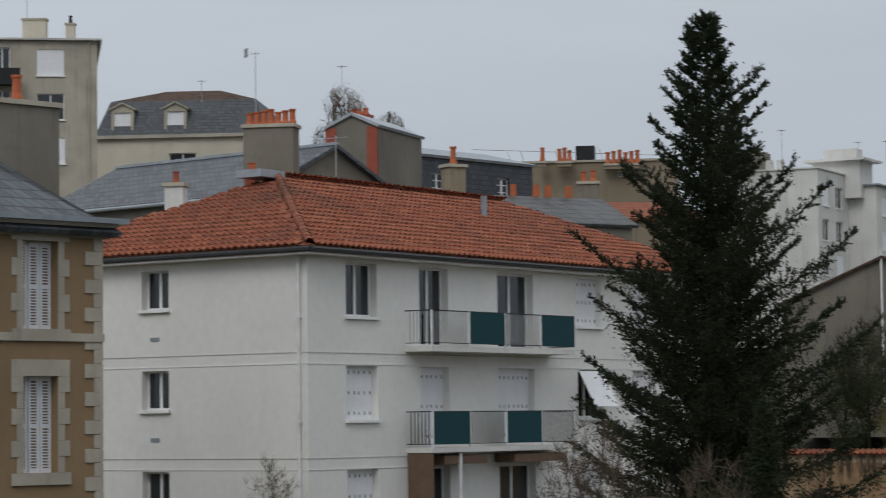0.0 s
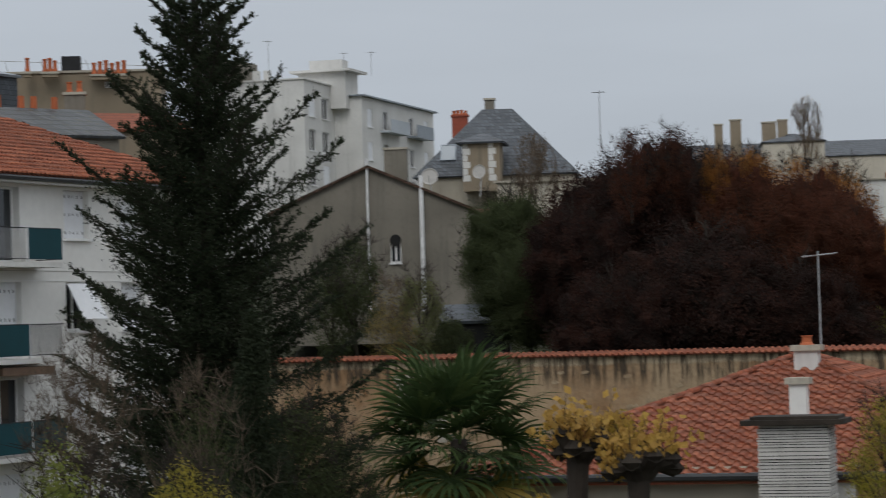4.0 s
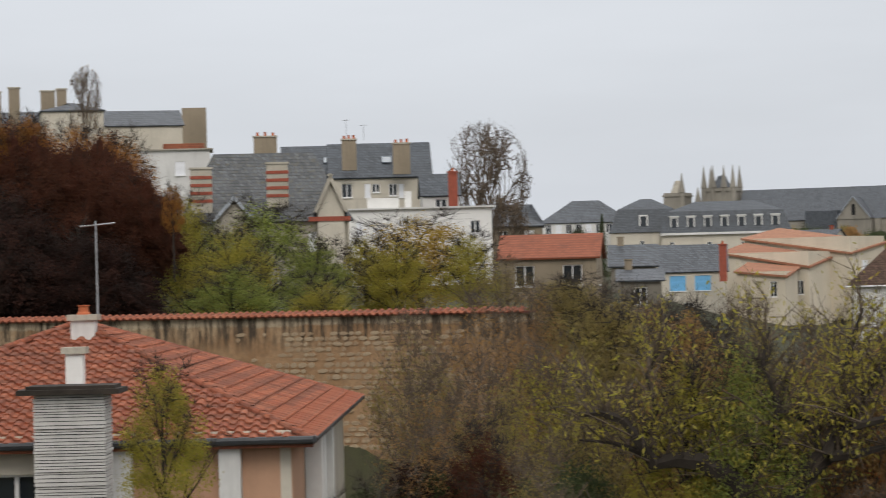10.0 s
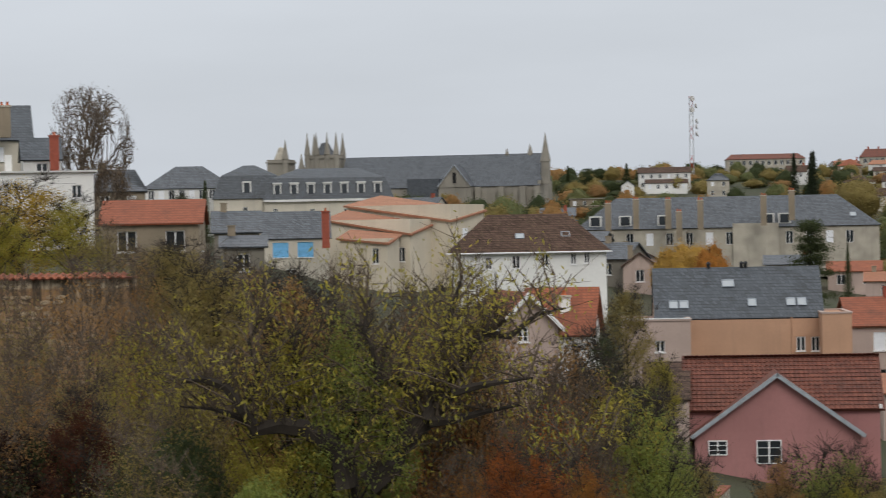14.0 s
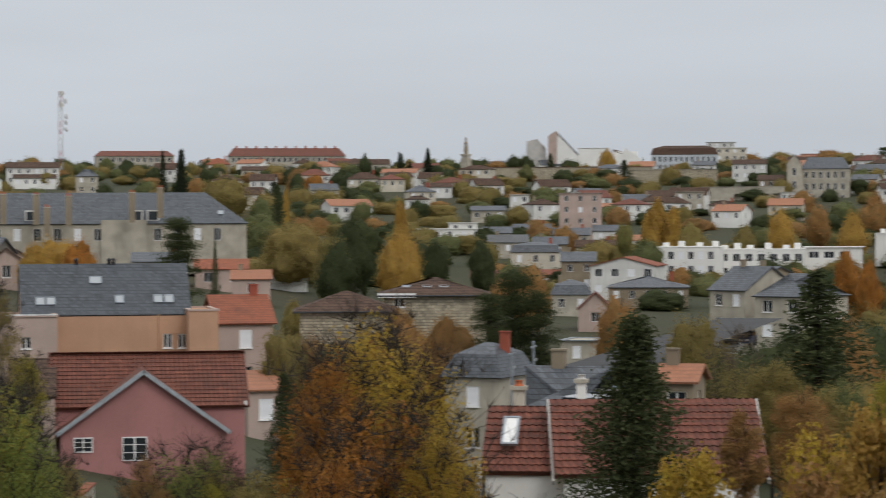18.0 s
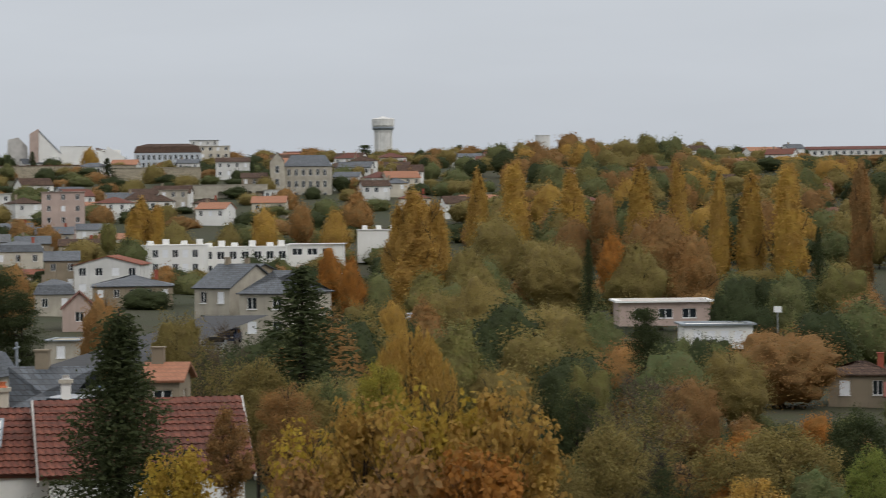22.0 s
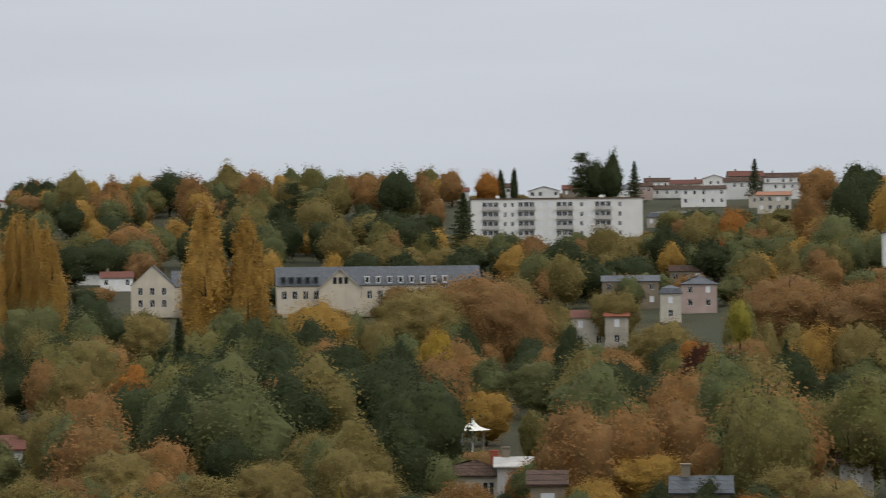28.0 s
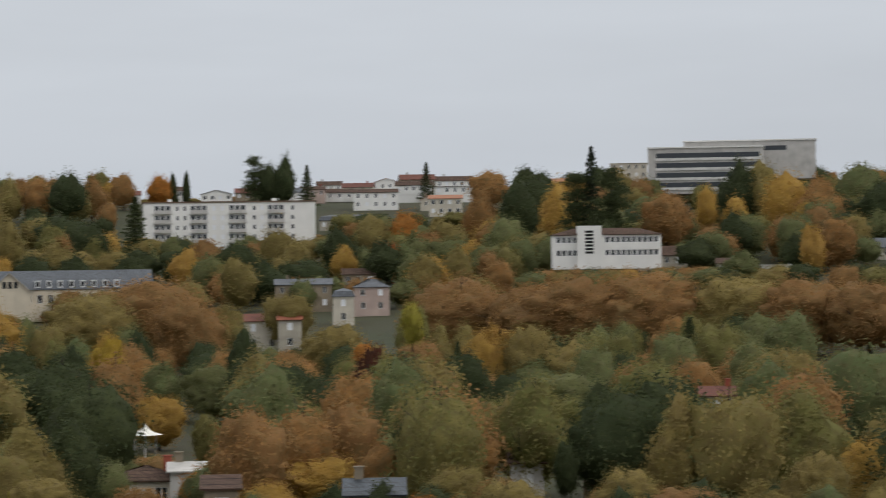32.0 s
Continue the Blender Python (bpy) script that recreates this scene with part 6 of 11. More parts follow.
ch2 = chimney((18.00, 51.97, 19.33), NB, 0.5, 0.4, 0.25, "offwhite", 1, "pot", "low white chimney with a red pot at the roof's peak", pot_h=0.22, low=0.4)
antenna((18.61, 52.82, 21.31), 2.1, 100, 0)
garden_pot = new("planter")
gp = Vector((19.28, 63.12, 18.20))
garden_pot.matrix_world = pose(gp.x, gp.y, gp.z - 0.3)
tagged(garden_pot, "round terracotta finial beside the tiled roof", "finial")
part("ball", lathe(bmesh.new(), [(0.05, 0), (0.13, 0.08), (0.15, 0.18), (0.1, 0.28), (0.03, 0.32)], 12), M["pot"], garden_pot)
part("stem", tube(bmesh.new(), [(0, 0, 0.02), (0, 0, gp.z * -1 + ground_z(gp.x, gp.y) + 0.3)], [0.05, 0.06], 8), M["pot"], garden_pot)

# ---------------------------------------------------------------- garden trees
WHERE = "in the gardens below the flats"


def big_spruce():
    """Dense inside, with upturned branches that end in open sprays of needled twigs."""
    rng = np.random.default_rng(11)
    top = Vector((5.34, 51.73, 28.11))
    z0 = ground_z(top.x, top.y) - 0.2
    h = top.z - z0
    t = new("tree")
    t.matrix_world = pose(top.x, top.y, z0)
    tagged(t, "tall dark spruce with ragged drooping branches beside the flats", "tree")
    bm = tube(bmesh.new(), [(0, 0, 0), (0.05, 0, h * 0.5), (0, 0, h * 0.8), (0, 0, h)], [0.28, 0.17, 0.07, 0.012], 8)
    P, D = [], []

    def needles(a, b, n, spread):
        f = rng.uniform(0, 1.02, (n, 1))
        P.append(np.array(a) * (1 - f) + np.array(b) * f + rng.normal(0, spread, (n, 3)))
        D.append(np.repeat((np.array(b) - np.array(a))[None], n, 0))

    def spray(pts, ln, k):
        """Twigs that leave a branch on both sides, pointing outwards and up."""
        m = int(5 + ln * 9)
        for j in range(m):
            s = 0.25 + 0.75 * (j + rng.uniform(0, 1)) / m
            i = min(2, int(s * 3))
            q = Vector(pts[i]).lerp(Vector(pts[i + 1]), s * 3 - i)
            d = (Vector(pts[3]) - Vector(pts[1])).normalized()
            side = d.cross(Vector((0, 0, 1))).normalized() * (1 if j % 2 else -1)
            tw = (0.16 + 0.30 * min(1.0, ln * 0.45) * (1.25 - s)) * rng.uniform(0.7, 1.3)
            e = q + (d * 0.75 + side * rng.uniform(0.5, 1.0) + Vector((0, 0, rng.uniform(-0.15, 0.55) - 0.25 * (1 - k)))) * tw
            tube(bm, [q, e], [0.012, 0.005], 3)
            needles(q, e, 15, 0.02)
            for o in (-1, 1):
                mid = q.lerp(e, rng.uniform(0.35, 0.7))
                f = mid + (d * 0.6 + side * 0.5 + side.cross(d) * o * 0.5 + Vector((0, 0, rng.uniform(0.0, 0.4)))) * tw * 0.5
                needles(mid, f, 8, 0.016)
        needles(pts[2], pts[3], 20, 0.02)

    n = 300
    for i in range(n):
        k = ((i + rng.uniform(0, 1)) / n) ** 1.05
        zz = h * (0.05 + 0.945 * k)
        dz = h - zz
        az = i * 2.399 + rng.uniform(-0.35, 0.35)
        prof = min(0.58 * dz + 0.05, 0.86 * dz ** 0.58)
        ln = prof * (rng.uniform(0.45, 0.95) if rng.random() > 0.2 else rng.uniform(0.95, 1.22)) * (0.9 + 0.16 * math.sin(2 * az + 5 * k)) + 0.04
        ca, sa_ = math.cos(az), math.sin(az)
        droop, lift = 0.30 * (1 - k) + 0.02, 0.42 + 0.25 * k
        pts = [(ca * ln * s, sa_ * ln * s, zz - droop * ln * s + lift * ln * s * s) for s in (0, 0.35, 0.7, 1.0)]
        tube(bm, pts, [0.04 * (1.1 - k), 0.028 * (1.1 - k), 0.016, 0.006], 4)
        spray(pts, ln, k)
        # the dense dark inside
        m = int(30 + 330 * min(1.0, dz / 6.0) ** 1.3 * ln)
        s = rng.uniform(0.0, 0.42 + 0.46 * min(1.0, dz / 7.0), m)
        tw = rng.normal(0, 0.16 + 0.16 * min(1.0, ln * 0.4), m)
        P.append(np.stack([ca * ln * s - sa_ * tw, sa_ * ln * s + ca * tw, zz - droop * ln * s + lift * ln * s * s - np.abs(rng.normal(0, 0.14, m))], 1))
        D.append(rng.normal(0, 1, (m, 3)))
    for j in range(7):
        a = j * 2.4
        b = (0, 0, h - 0.13 * j)
        e = (math.cos(a) * 0.10 * (j + 1) ** 0.6, math.sin(a) * 0.10 * (j + 1) ** 0.6, h - 0.13 * j + 0.09)
        tube(bm, [b, e], [0.008, 0.004], 3)
        needles(b, e, 16, 0.012)
    part("trunk", bm, M["bark"], t)
    D = np.concatenate(D)
    D /= np.linalg.norm(D, axis=1)[:, None] + 1e-9
    part("crown", leaf_quads("crown", np.concatenate(P), 0.075, G["spruce"], rng, 0.42, D * 1.1), None, t)


big_spruce()


def palm():
    rng = np.random.default_rng(4)
    top = Vector((9.31, 46.07, 17.91))
    z0 = ground_z(top.x, top.y) - 0.1
    h = top.z - z0
    t = new("palm_tree")
    t.matrix_world = pose(top.x, top.y, z0)
    tagged(t, "fan palm with dark green and yellowing fronds in the garden", "palm tree")
    part("trunk", tube(bmesh.new(), [(0, 0, 0), (0.03, 0, h * 0.5), (0, 0, h)], [0.2, 0.19, 0.16], 10), M["bark"], t, "hairy brown palm trunk")
    me = {}
    for old in (0, 1):
        for var in range(2):
            verts, faces = [], []
            n = 30
            for i in range(n):
                a = math.radians(-125 + 250 * i / (n - 1))
                ln = 0.62 * (0.82 + 0.18 * math.cos(a)) * rng.uniform(0.82, 1.12)
                dx, dy = math.cos(a), math.sin(a)
                w = 0.026
                o = len(verts)
                fold = 0.03 if i % 2 else -0.03
                for s, ww, zz in ((0.05, 0.4, 0.0), (0.55, 1.0, 0.05), (0.78, 0.6, 0.02), (1.0, 0.05, -0.10 - 0.10 * old)):
                    verts += [(0.55 + dx * ln * s - dy * w * ww, dy * ln * s + dx * w * ww, zz + fold * s), (0.55 + dx * ln * s + dy * w * ww, dy * ln * s - dx * w * ww, zz + fold * s)]
                faces += [(o + 2 * j, o + 2 * j + 1, o + 2 * j + 3, o + 2 * j + 2) for j in range(3)]
            o = len(verts)
            verts += [(0, -0.015, 0), (0, 0.015, 0), (0.58, 0.012, 0), (0.58, -0.012, 0)]
            faces.append((o, o + 1, o + 2, o + 3))
            me[old, var] = mesh("frond", verts, faces, G["palm_old" if old else "palm"])
    for i in range(38):
        k = i / 37
        el = 66 - 118 * k ** 1.1
        f = part("frond", me[1 if k > 0.72 and i % 2 else 0, i % 2], None, t)
        f.matrix_local = pose(0, 0, h - 0.35 * k, 0, 0, i * 137.5) @ pose(0, 0, 0, rng.uniform(-25, 25), -el, 0) @ Matrix.Diagonal((1.8, 1.75, 1.3, 1))


palm()


def pollard(p, w, h):
    """A pollarded stump with knobs and thin yellow shoots."""
    t = new("tree")
    z0 = ground_z(p[0], p[1]) - 0.1
    t.matrix_world = pose(p[0], p[1], z0)
    H = p[2] - z0
    tagged(t, "pollarded tree with knotted head and yellow leaves", "tree")
    rng = np.random.default_rng(int(p[0] * 10))
    bm = tube(bmesh.new(), [(0.25, 0.1, 0), (0.12, 0.05, H * 0.35), (-0.06, 0, H * 0.7), (0, 0, H)], [0.2, 0.15, 0.13, 0.2], 9)
    P = []
    for i in range(9):
        a = i * 0.7
        e = Vector((math.cos(a) * w * rng.uniform(0.5, 1), math.sin(a) * w * rng.uniform(0.5, 1), H + rng.uniform(-0.1, 0.35)))
        tube(bm, [(0, 0, H - 0.25), (e.x * 0.5, e.y * 0.5, H), tuple(e)], [0.13, 0.10, 0.14], 7)
        tube(bm, [tuple(e - Vector((0, 0, 0.1))), tuple(e), tuple(e + Vector((0, 0, 0.14)))], [0.06, 0.17, 0.05], 7)
        for j in range(5):
            f = e + Vector((rng.normal(0, 0.25), rng.normal(0, 0.25), rng.uniform(0.2, 0.7)))
            tube(bm, [tuple(e), tuple(f)], [0.012, 0.004], 3)
            P += [tuple(e.lerp(f, k) + Vector(rng.normal(0, 0.06, 3))) for k in rng.uniform(0.1, 1, 9)]
    part("trunk", bm, M["bark"], t)
    part("crown", leaf_quads("crown", np.array(P), 0.14, G["yellow"], rng, 0.8), None, t)


pollard((10.19, 40.74, 17.86), 0.42, 1)
pollard((10.87, 39.53, 17.66), 0.62, 1)


def crooked_tree():
    """The old garden tree: dark crooked limbs with sparse drooping leaves."""
    rng = np.random.default_rng(21)
    c = Vector((26.49, 38.83, 15.44))
    z0 = ground_z(c.x, c.y) - 0.2
    t = new("tree")
    t.matrix_world = pose(c.x, c.y, z0, 0, 0, -34)
    H = c.z - z0
    tagged(t, "old garden tree with dark crooked limbs and thinning yellow-green leaves", "tree")
    bm, tw = bmesh.new(), bmesh.new()
    trunk = [(-0.3, 0, 0), (-0.3, 0, H * 0.6), (-0.35, 0.0, H - 0.25)]
    tube(bm, trunk, [0.3, 0.24, 0.2], 9)
    main = [
        ([(-0.68, -0.08, H + -0.05), (-0.78, -0.07, H + 0.56), (-0.97, -0.10, H + 0.82), (-1.43, -0.07, H + 1.05), (-1.88, -0.04, H + 1.11), (-2.28, -0.17, H + 1.05), (-2.47, -0.31, H + 1.40), (-2.79, -0.21, H + 1.83), (-3.19, -0.28, H + 1.99), (-3.59, -0.36, H + 1.96)], 0.15),
        ([(-0.26, 0.15, H + -0.02), (0.13, 0.14, H + 0.30), (0.26, 0.24, H + 0.62), (0.53, 0.23, H + 0.89), (0.81, 0.28, H + 1.14), (1.04, 0.17, H + 1.37), (1.37, 0.21, H + 1.86), (1.56, 0.32, H + 2.25), (1.89, 0.33, H + 2.71), (2.28, 0.40, H + 2.93)], 0.17),
        ([(0.81, -0.03, H + 1.14), (0.91, 0.05, H + 1.53), (0.94, 0.08, H + 1.86), (1.17, 0.02, H + 2.06), (1.52, -0.12, H + 1.92)], 0.07),
        ([(0.69, 0.21, H + 1.11), (0.65, 0.28, H + 1.53), (0.40, 0.39, H + 1.77), (0.07, 0.45, H + 1.93), (-0.40, 0.58, H + 1.96)], 0.06),
        ([(0.85, 0.03, H + 1.11), (1.31, 0.01, H + 1.14), (1.89, 0.14, H + 1.27), (2.54, 0.25, H + 1.37)], 0.07),
        ([(1.27, -0.35, H + 1.67), (1.89, -0.44, H + 1.80), (2.73, -0.30, H + 1.89)], 0.06),
        ([(-2.28, -0.00, H + 1.09), (-2.63, -0.06, H + 1.29), (-3.03, -0.06, H + 1.43), (-3.64, -0.09, H + 1.49)], 0.05),
        ([(2.43, -0.06, H + -0.31), (2.80, -0.04, H + -0.10), (3.26, 0.08, H + 0.17), (3.58, 0.14, H + 0.40), (4.15, 0.27, H + 0.60)], 0.09),
        ([(-1.43, 0.36, H + 1.05), (-1.62, 0.41, H + 1.72), (-1.50, 0.31, H + 2.32), (-1.72, 0.42, H + 2.93)], 0.06),
        ([(1.37, 0.40, H + 1.86), (1.16, 0.42, H + 2.53), (1.32, 0.49, H + 3.13), (1.52, 0.40, H + 3.74)], 0.07),
        ([(0.26, 0.22, H + 0.62), (-0.10, 0.16, H + 1.31), (-0.04, 0.03, H + 2.12), (-0.30, 0.13, H + 2.83), (-0.15, 0.28, H + 3.44)], 0.07),
        ([(1.89, -0.16, H + 2.71), (2.33, -0.18, H + 2.63), (2.83, -0.29, H + 3.03), (3.34, -0.35, H + 3.13)], 0.05),
        ([(-2.47, 0.27, H + 1.40), (-2.22, 0.14, H + 2.02), (-2.38, 0.17, H + 2.63), (-2.12, 0.03, H + 3.13)], 0.05)]
    P = []
    for pts, r in main:
        tube(bm, pts, [1.7 * r * (1 - 0.8 * i / (len(pts) - 1)) for i in range(len(pts))], 6)
        for i in range(1, len(pts)):
            a, b = Vector(pts[i - 1]), Vector(pts[i])
            for j in range(7):
                q = a.lerp(b, rng.random())
                e = q + Vector((rng.normal(0, 0.55), rng.normal(0, 0.55), rng.uniform(0.1, 1.2)))
                mid = q.lerp(e, 0.6) + Vector((rng.normal(0, 0.08), rng.normal(0, 0.08), 0.1))
                tube(tw, [q, mid, e], [0.022, 0.014, 0.005], 4)
                for k in range(3):
                    f = e + Vector((rng.normal(0, 0.35), rng.normal(0, 0.35), rng.uniform(-0.5, 0.5)))
                    tube(tw, [mid, f], [0.009, 0.003], 3)
                    P += [tuple(mid.lerp(f, s) + Vector(rng.normal(0, 0.12, 3)) - Vector((0, 0, 0.15 * s))) for s in rng.uniform(0.2, 1.1, 4 if (i + j) % 3 else 11)]
    part("trunk", bm, M["bark"], t)
    part("twig_tangle", tw, M["bark_grey"], t, "thin grey twigs")
    part("crown", leaf_quads("crown", np.array(P), 0.105, G["lime"], rng, 0.3, (0, 0, -0.8)), None, t)


crooked_tree()

tree("beech", "purple", (26.8, 100.5, 27.1), 7.4, 1)
tree("beech", "purple", (28.0, 97.0, 27.4), 5.7, 2)
tree("beech", "purple", (23.6, 94.1, 24.8), 4.8, 0)
tree("beech", "copper", (30.7, 96.2, 26.4), 5.9, 1)
tree("beech", "purple", (27.8, 90.8, 24.0), 7.8, 2)
tree("beech", "copper", (32.9, 93.4, 25.7), 5.3, 0)
tree("beech", "copper", (33.6, 91.0, 24.2), 4.0, 2)
tree("beech", "purple", (30.6, 88.9, 22.4), 6.7, 1)
tree("beech", "purple", (23.9, 89.9, 22.4), 5.6, 0)
# Raised crowns that tint the beech tops, hung to fit the camera's view.
tree("fine", "orange", (29.64, 95.51, 26.50), 1.5, 0, base=23.00)
tree("fine", "orange", (31.29, 96.03, 26.57), 1.7, 2, base=23.07)
tree("fine", "orange", (33.83, 87.70, 23.46), 1.0, 2, base=19.96)
tree("fine", "copper", (26.00, 94.49, 27.06), 1.9, 0, base=23.56)
tree("fine", "copper", (27.71, 95.04, 27.21), 1.9, 1, base=23.71)
tree("fine", "orange", (32.84, 107.08, 27.26), 2.7, 0, base=21.26)
tree("fine", "orange", (34.30, 107.67, 27.13), 2.9, 0, base=21.13)
tree("fine", "orange", (36.54, 105.87, 26.84), 2.9, 0, base=20.84)
tree("fine", "orange", (37.68, 105.47, 26.47), 2.7, 0, base=20.47)
tree("fine", "orange", (34.64, 104.40, 26.59), 2.8, 1, base=20.59)
tree("fine", "lime", (37.5, 95.9, 23.4), 3.1, 1)
tree("fine", "orange", (43.4, 118.3, 27.1), 4.1, 0)
tree("fine", "dgreen", (24.5, 110.3, 25.9), 3.7, 1)
tree("fine", "dgreen", (26.2, 113.0, 25.6), 4.0, 2)
# Beech-shaped crowns that stand in for a dark mass of ivy.
tree("beech", "dgreen", (22.21, 99.55, 25.31), 4.2, 0, where="for ivy by the shed")
tree("beech", "dgreen", (22.66, 97.40, 23.27), 4.2, 1, where="for ivy by the shed")
tree("fine", "dgreen", (22.5, 105.6, 24.0), 2.1, 0)
tree("fine", "dgreen", (15.9, 97.7, 23.7), 2.8, 1)
tree("fine", "dgreen", (15.0, 97.9, 23.0), 2.4, 2)
tree("fine", "moss", (18.1, 96.3, 22.2), 2.8, 0)
tree("thicket", "olive", (16.9, 95.5, 21.6), 2.1, 1)
tree("bush", "dgreen", (19.1, 95.1, 20.3), 1.9, 2)
tree("bare", "twig", (30.9, 131.4, 29.9), 3.2, 0)
tree("bare", "yellow", (74.2, 212.4, 38.7), 3.4, 1)
tree("fine", "green", (47.1, 110.4, 23.5), 6.5, 2)
tree("fine", "lime", (41.3, 99.8, 22.4), 3.8, 0)
tree("fine", "green", (41.4, 104.0, 22.6), 3.9, 1)
tree("fine", "green", (36.6, 97.4, 21.5), 2.9, 2)
tree("fine", "green", (44.3, 98.5, 21.6), 3.5, 0)
tree("fine", "gold", (54.3, 109.2, 22.9), 6.9, 1)
tree("fine", "lime", (49.9, 102.5, 21.6), 4.0, 2)
tree("fine", "lime", (49.6, 104.9, 21.9), 3.3, 0)
tree("fine", "lime", (54.6, 104.6, 21.8), 3.6, 1)
tree("fine", "green", (36.5, 88.8, 20.5), 4.2, 2)
tree("fine", "lime", (38.3, 84.8, 20.0), 2.8, 0)
tree("thicket", "olive", (52.3, 96.8, 20.5), 2.6, 1)
tree("bare", "twig", (100.7, 189.9, 32.6), 9.0, 2)
tree("bare", "rust", (97.3, 180.5, 26.2), 4.9, 0)
tree("fine", "olive", (42.0, 72.7, 19.8), 3.5, 1)
tree("thicket", "rust", (38.8, 70.0, 19.4), 2.3, 2)
tree("thicket", "rust", (30.9, 58.3, 19.2), 3.3, 0)
tree("thicket", "olive", (28.3, 57.4, 18.9), 2.4, 1)
tree("thicket", "rust", (26.2, 51.7, 17.4), 3.3, 2)
tree("thicket", "lime", (29.1, 52.5, 18.0), 3.1, 0)
tree("thicket", "olive", (38.0, 63.5, 19.1), 3.2, 1)
tree("fine", "rust", (40.6, 64.2, 18.9), 3.0, 2)
tree("thicket", "olive", (39.9, 59.9, 18.7), 2.7, 0)
tree("fine", "lime", (14.2, 37.4, 18.8), 1.6, 1)
tree("bush", "dgreen", (22.5, 44.7, 16.4), 2.8, 2)
tree("bush", "dgreen", (23.7, 41.7, 16.6), 3.1, 0)
tree("thicket", "olive", (26.1, 44.9, 17.7), 2.5, 1)
# Added conifer that stands for the great spruce's lower boughs, fitted to the view.
tree("spruce", "spruce", (5.64, 46.16, 20.46), 3.4, 1, where="filling out the great spruce")
tree("thicket", "twig", (2.57, 43.92, 19.75), 1.7, 2)
tree("thicket", "dgreen", (4.3, 42.8, 19.2), 2.0, 0)
tree("thicket", "twig", (2.1, 43.9, 19.5), 1.4, 1)
tree("thicket", "twig", (-3.3, 49.9, 19.2), 1.0, 2)
tree("fine", "green", (2.1, 41.9, 18.3), 3.0, 0)
tree("fine", "lime", (3.9, 40.8, 18.1), 2.5, 1)
tree("fine", "dgreen", (6.8, 49.5, 18.7), 2.8, 2)
tree("fine", "dgreen", (8.0, 51.4, 18.0), 1.8, 0)
tree("leafy", "gold", (10.94, 41.07, 18.41), 1.0, 1, base=17.31, where="over the pollards")
tree("leafy", "gold", (9.13, 38.94, 17.38), 0.9, 2)
tree("fine", "olive", (35.4, 55.7, 18.6), 3.6, 0)
tree("thicket", "olive", (31.6, 53.3, 18.2), 2.7, 1)
tree("fine", "olive", (45.4, 80.0, 19.8), 3.4, 2)
tree("fine", "rust", (47.2, 76.6, 19.0), 3.7, 0)
tree("thicket", "olive", (51.0, 76.6, 18.5), 3.4, 1)
tree("fine", "lime", (41.6, 58.8, 18.5), 3.0, 2)
tree("thicket", "rust", (41.9, 56.1, 17.9), 2.9, 0)
tree("thicket", "lime", (62.1, 84.7, 18.9), 3.0, 1)
tree("thicket", "red", (29.5, 40.3, 17.1), 2.6, 2)
tree("thicket", "red", (28.5, 39.9, 16.0), 1.5, 0)
tree("thicket", "lime", (30.97, 40.60, 15.94), 1.3, 1)
tree("thicket", "red", (30.9, 39.3, 16.8), 2.6, 2)
tree("thicket", "orange", (30.3, 37.2, 15.8), 1.3, 0)
tree("thicket", "green", (32.25, 39.56, 15.82), 1.5, 1)
tree("fine", "lime", (39.0, 48.2, 16.8), 3.1, 2)
tree("fine", "green", (38.7, 45.8, 16.3), 2.3, 0)
tree("thicket", "lime", (38.0, 49.0, 16.3), 2.3, 1)
tree("thicket", "lime", (29.26, 46.64, 17.46), 2.6, 2)
tree("thicket", "lime", (30.5, 44.6, 17.9), 3.1, 0)
tree("thicket", "lime", (26.6, 45.8, 17.0), 2.5, 1)
tree("thicket", "olive", (26.4, 49.4, 17.7), 2.4, 2)
tree("thicket", "olive", (21.2, 38.5, 16.6), 2.5, 0)
tree("bush", "green", (22.0, 35.8, 16.3), 2.4, 1)
tree("bush", "green", (28.80, 41.40, 15.32), 1.8, 2)
tree("thicket", "olive", (27.1, 53.6, 17.9), 2.3, 0)
tree("bush", "purple", (22.2, 44.8, 16.5), 2.4, 1)
tree("fine", "dgreen", (60.5, 74.5, 16.2), 2.7, 2)
tree("fine", "olive", (76.7, 92.3, 17.3), 2.9, 0)
tree("fine", "lime", (64.9, 76.1, 15.1), 2.0, 1)

tree("fine", "olive", (47.4, 54.2, 13.7), 2.7, 2)
tree("fine", "rust", (49.1, 52.7, 13.7), 1.9, 0)
tree("fine", "green", (50.4, 51.4, 13.9), 2.2, 1)
tree("bush", "green", (45.3, 53.3, 13.4), 3.0, 2)
tree("fine", "lime", (49.7, 49.3, 13.3), 1.8, 0)
tree("fine", "red", (29.43, 40.22, 16.09), 1.3, 0)
tree("fine", "red", (26.48, 35.14, 16.41), 1.2, 1)
tree("fine", "red", (26.62, 34.40, 16.30), 1.4, 0)
tree("fine", "orange", (26.27, 32.77, 16.19), 1.2, 1)
tree("fine", "green", (26.31, 39.55, 18.60), 2.6, 0)
tree("fine", "lime", (25.35, 40.17, 18.37), 2.4, 1)
tree("fine", "rust", (27.87, 43.90, 19.28), 2.8, 0)
tree("fine", "rust", (29.56, 40.33, 18.05), 2.4, 1)
tree("thicket", "rust", (28.28, 40.02, 18.53), 3.0, 0)
tree("fine", "olive", (30.60, 51.61, 19.47), 3.2, 0)
tree("thicket", "olive", (30.92, 39.30, 16.94), 3.0, 1)
tree("fine", "rust", (38.67, 48.46, 17.54), 3.0, 0)
tree("fine", "lime", (33.20, 40.02, 16.91), 3.2, 1)
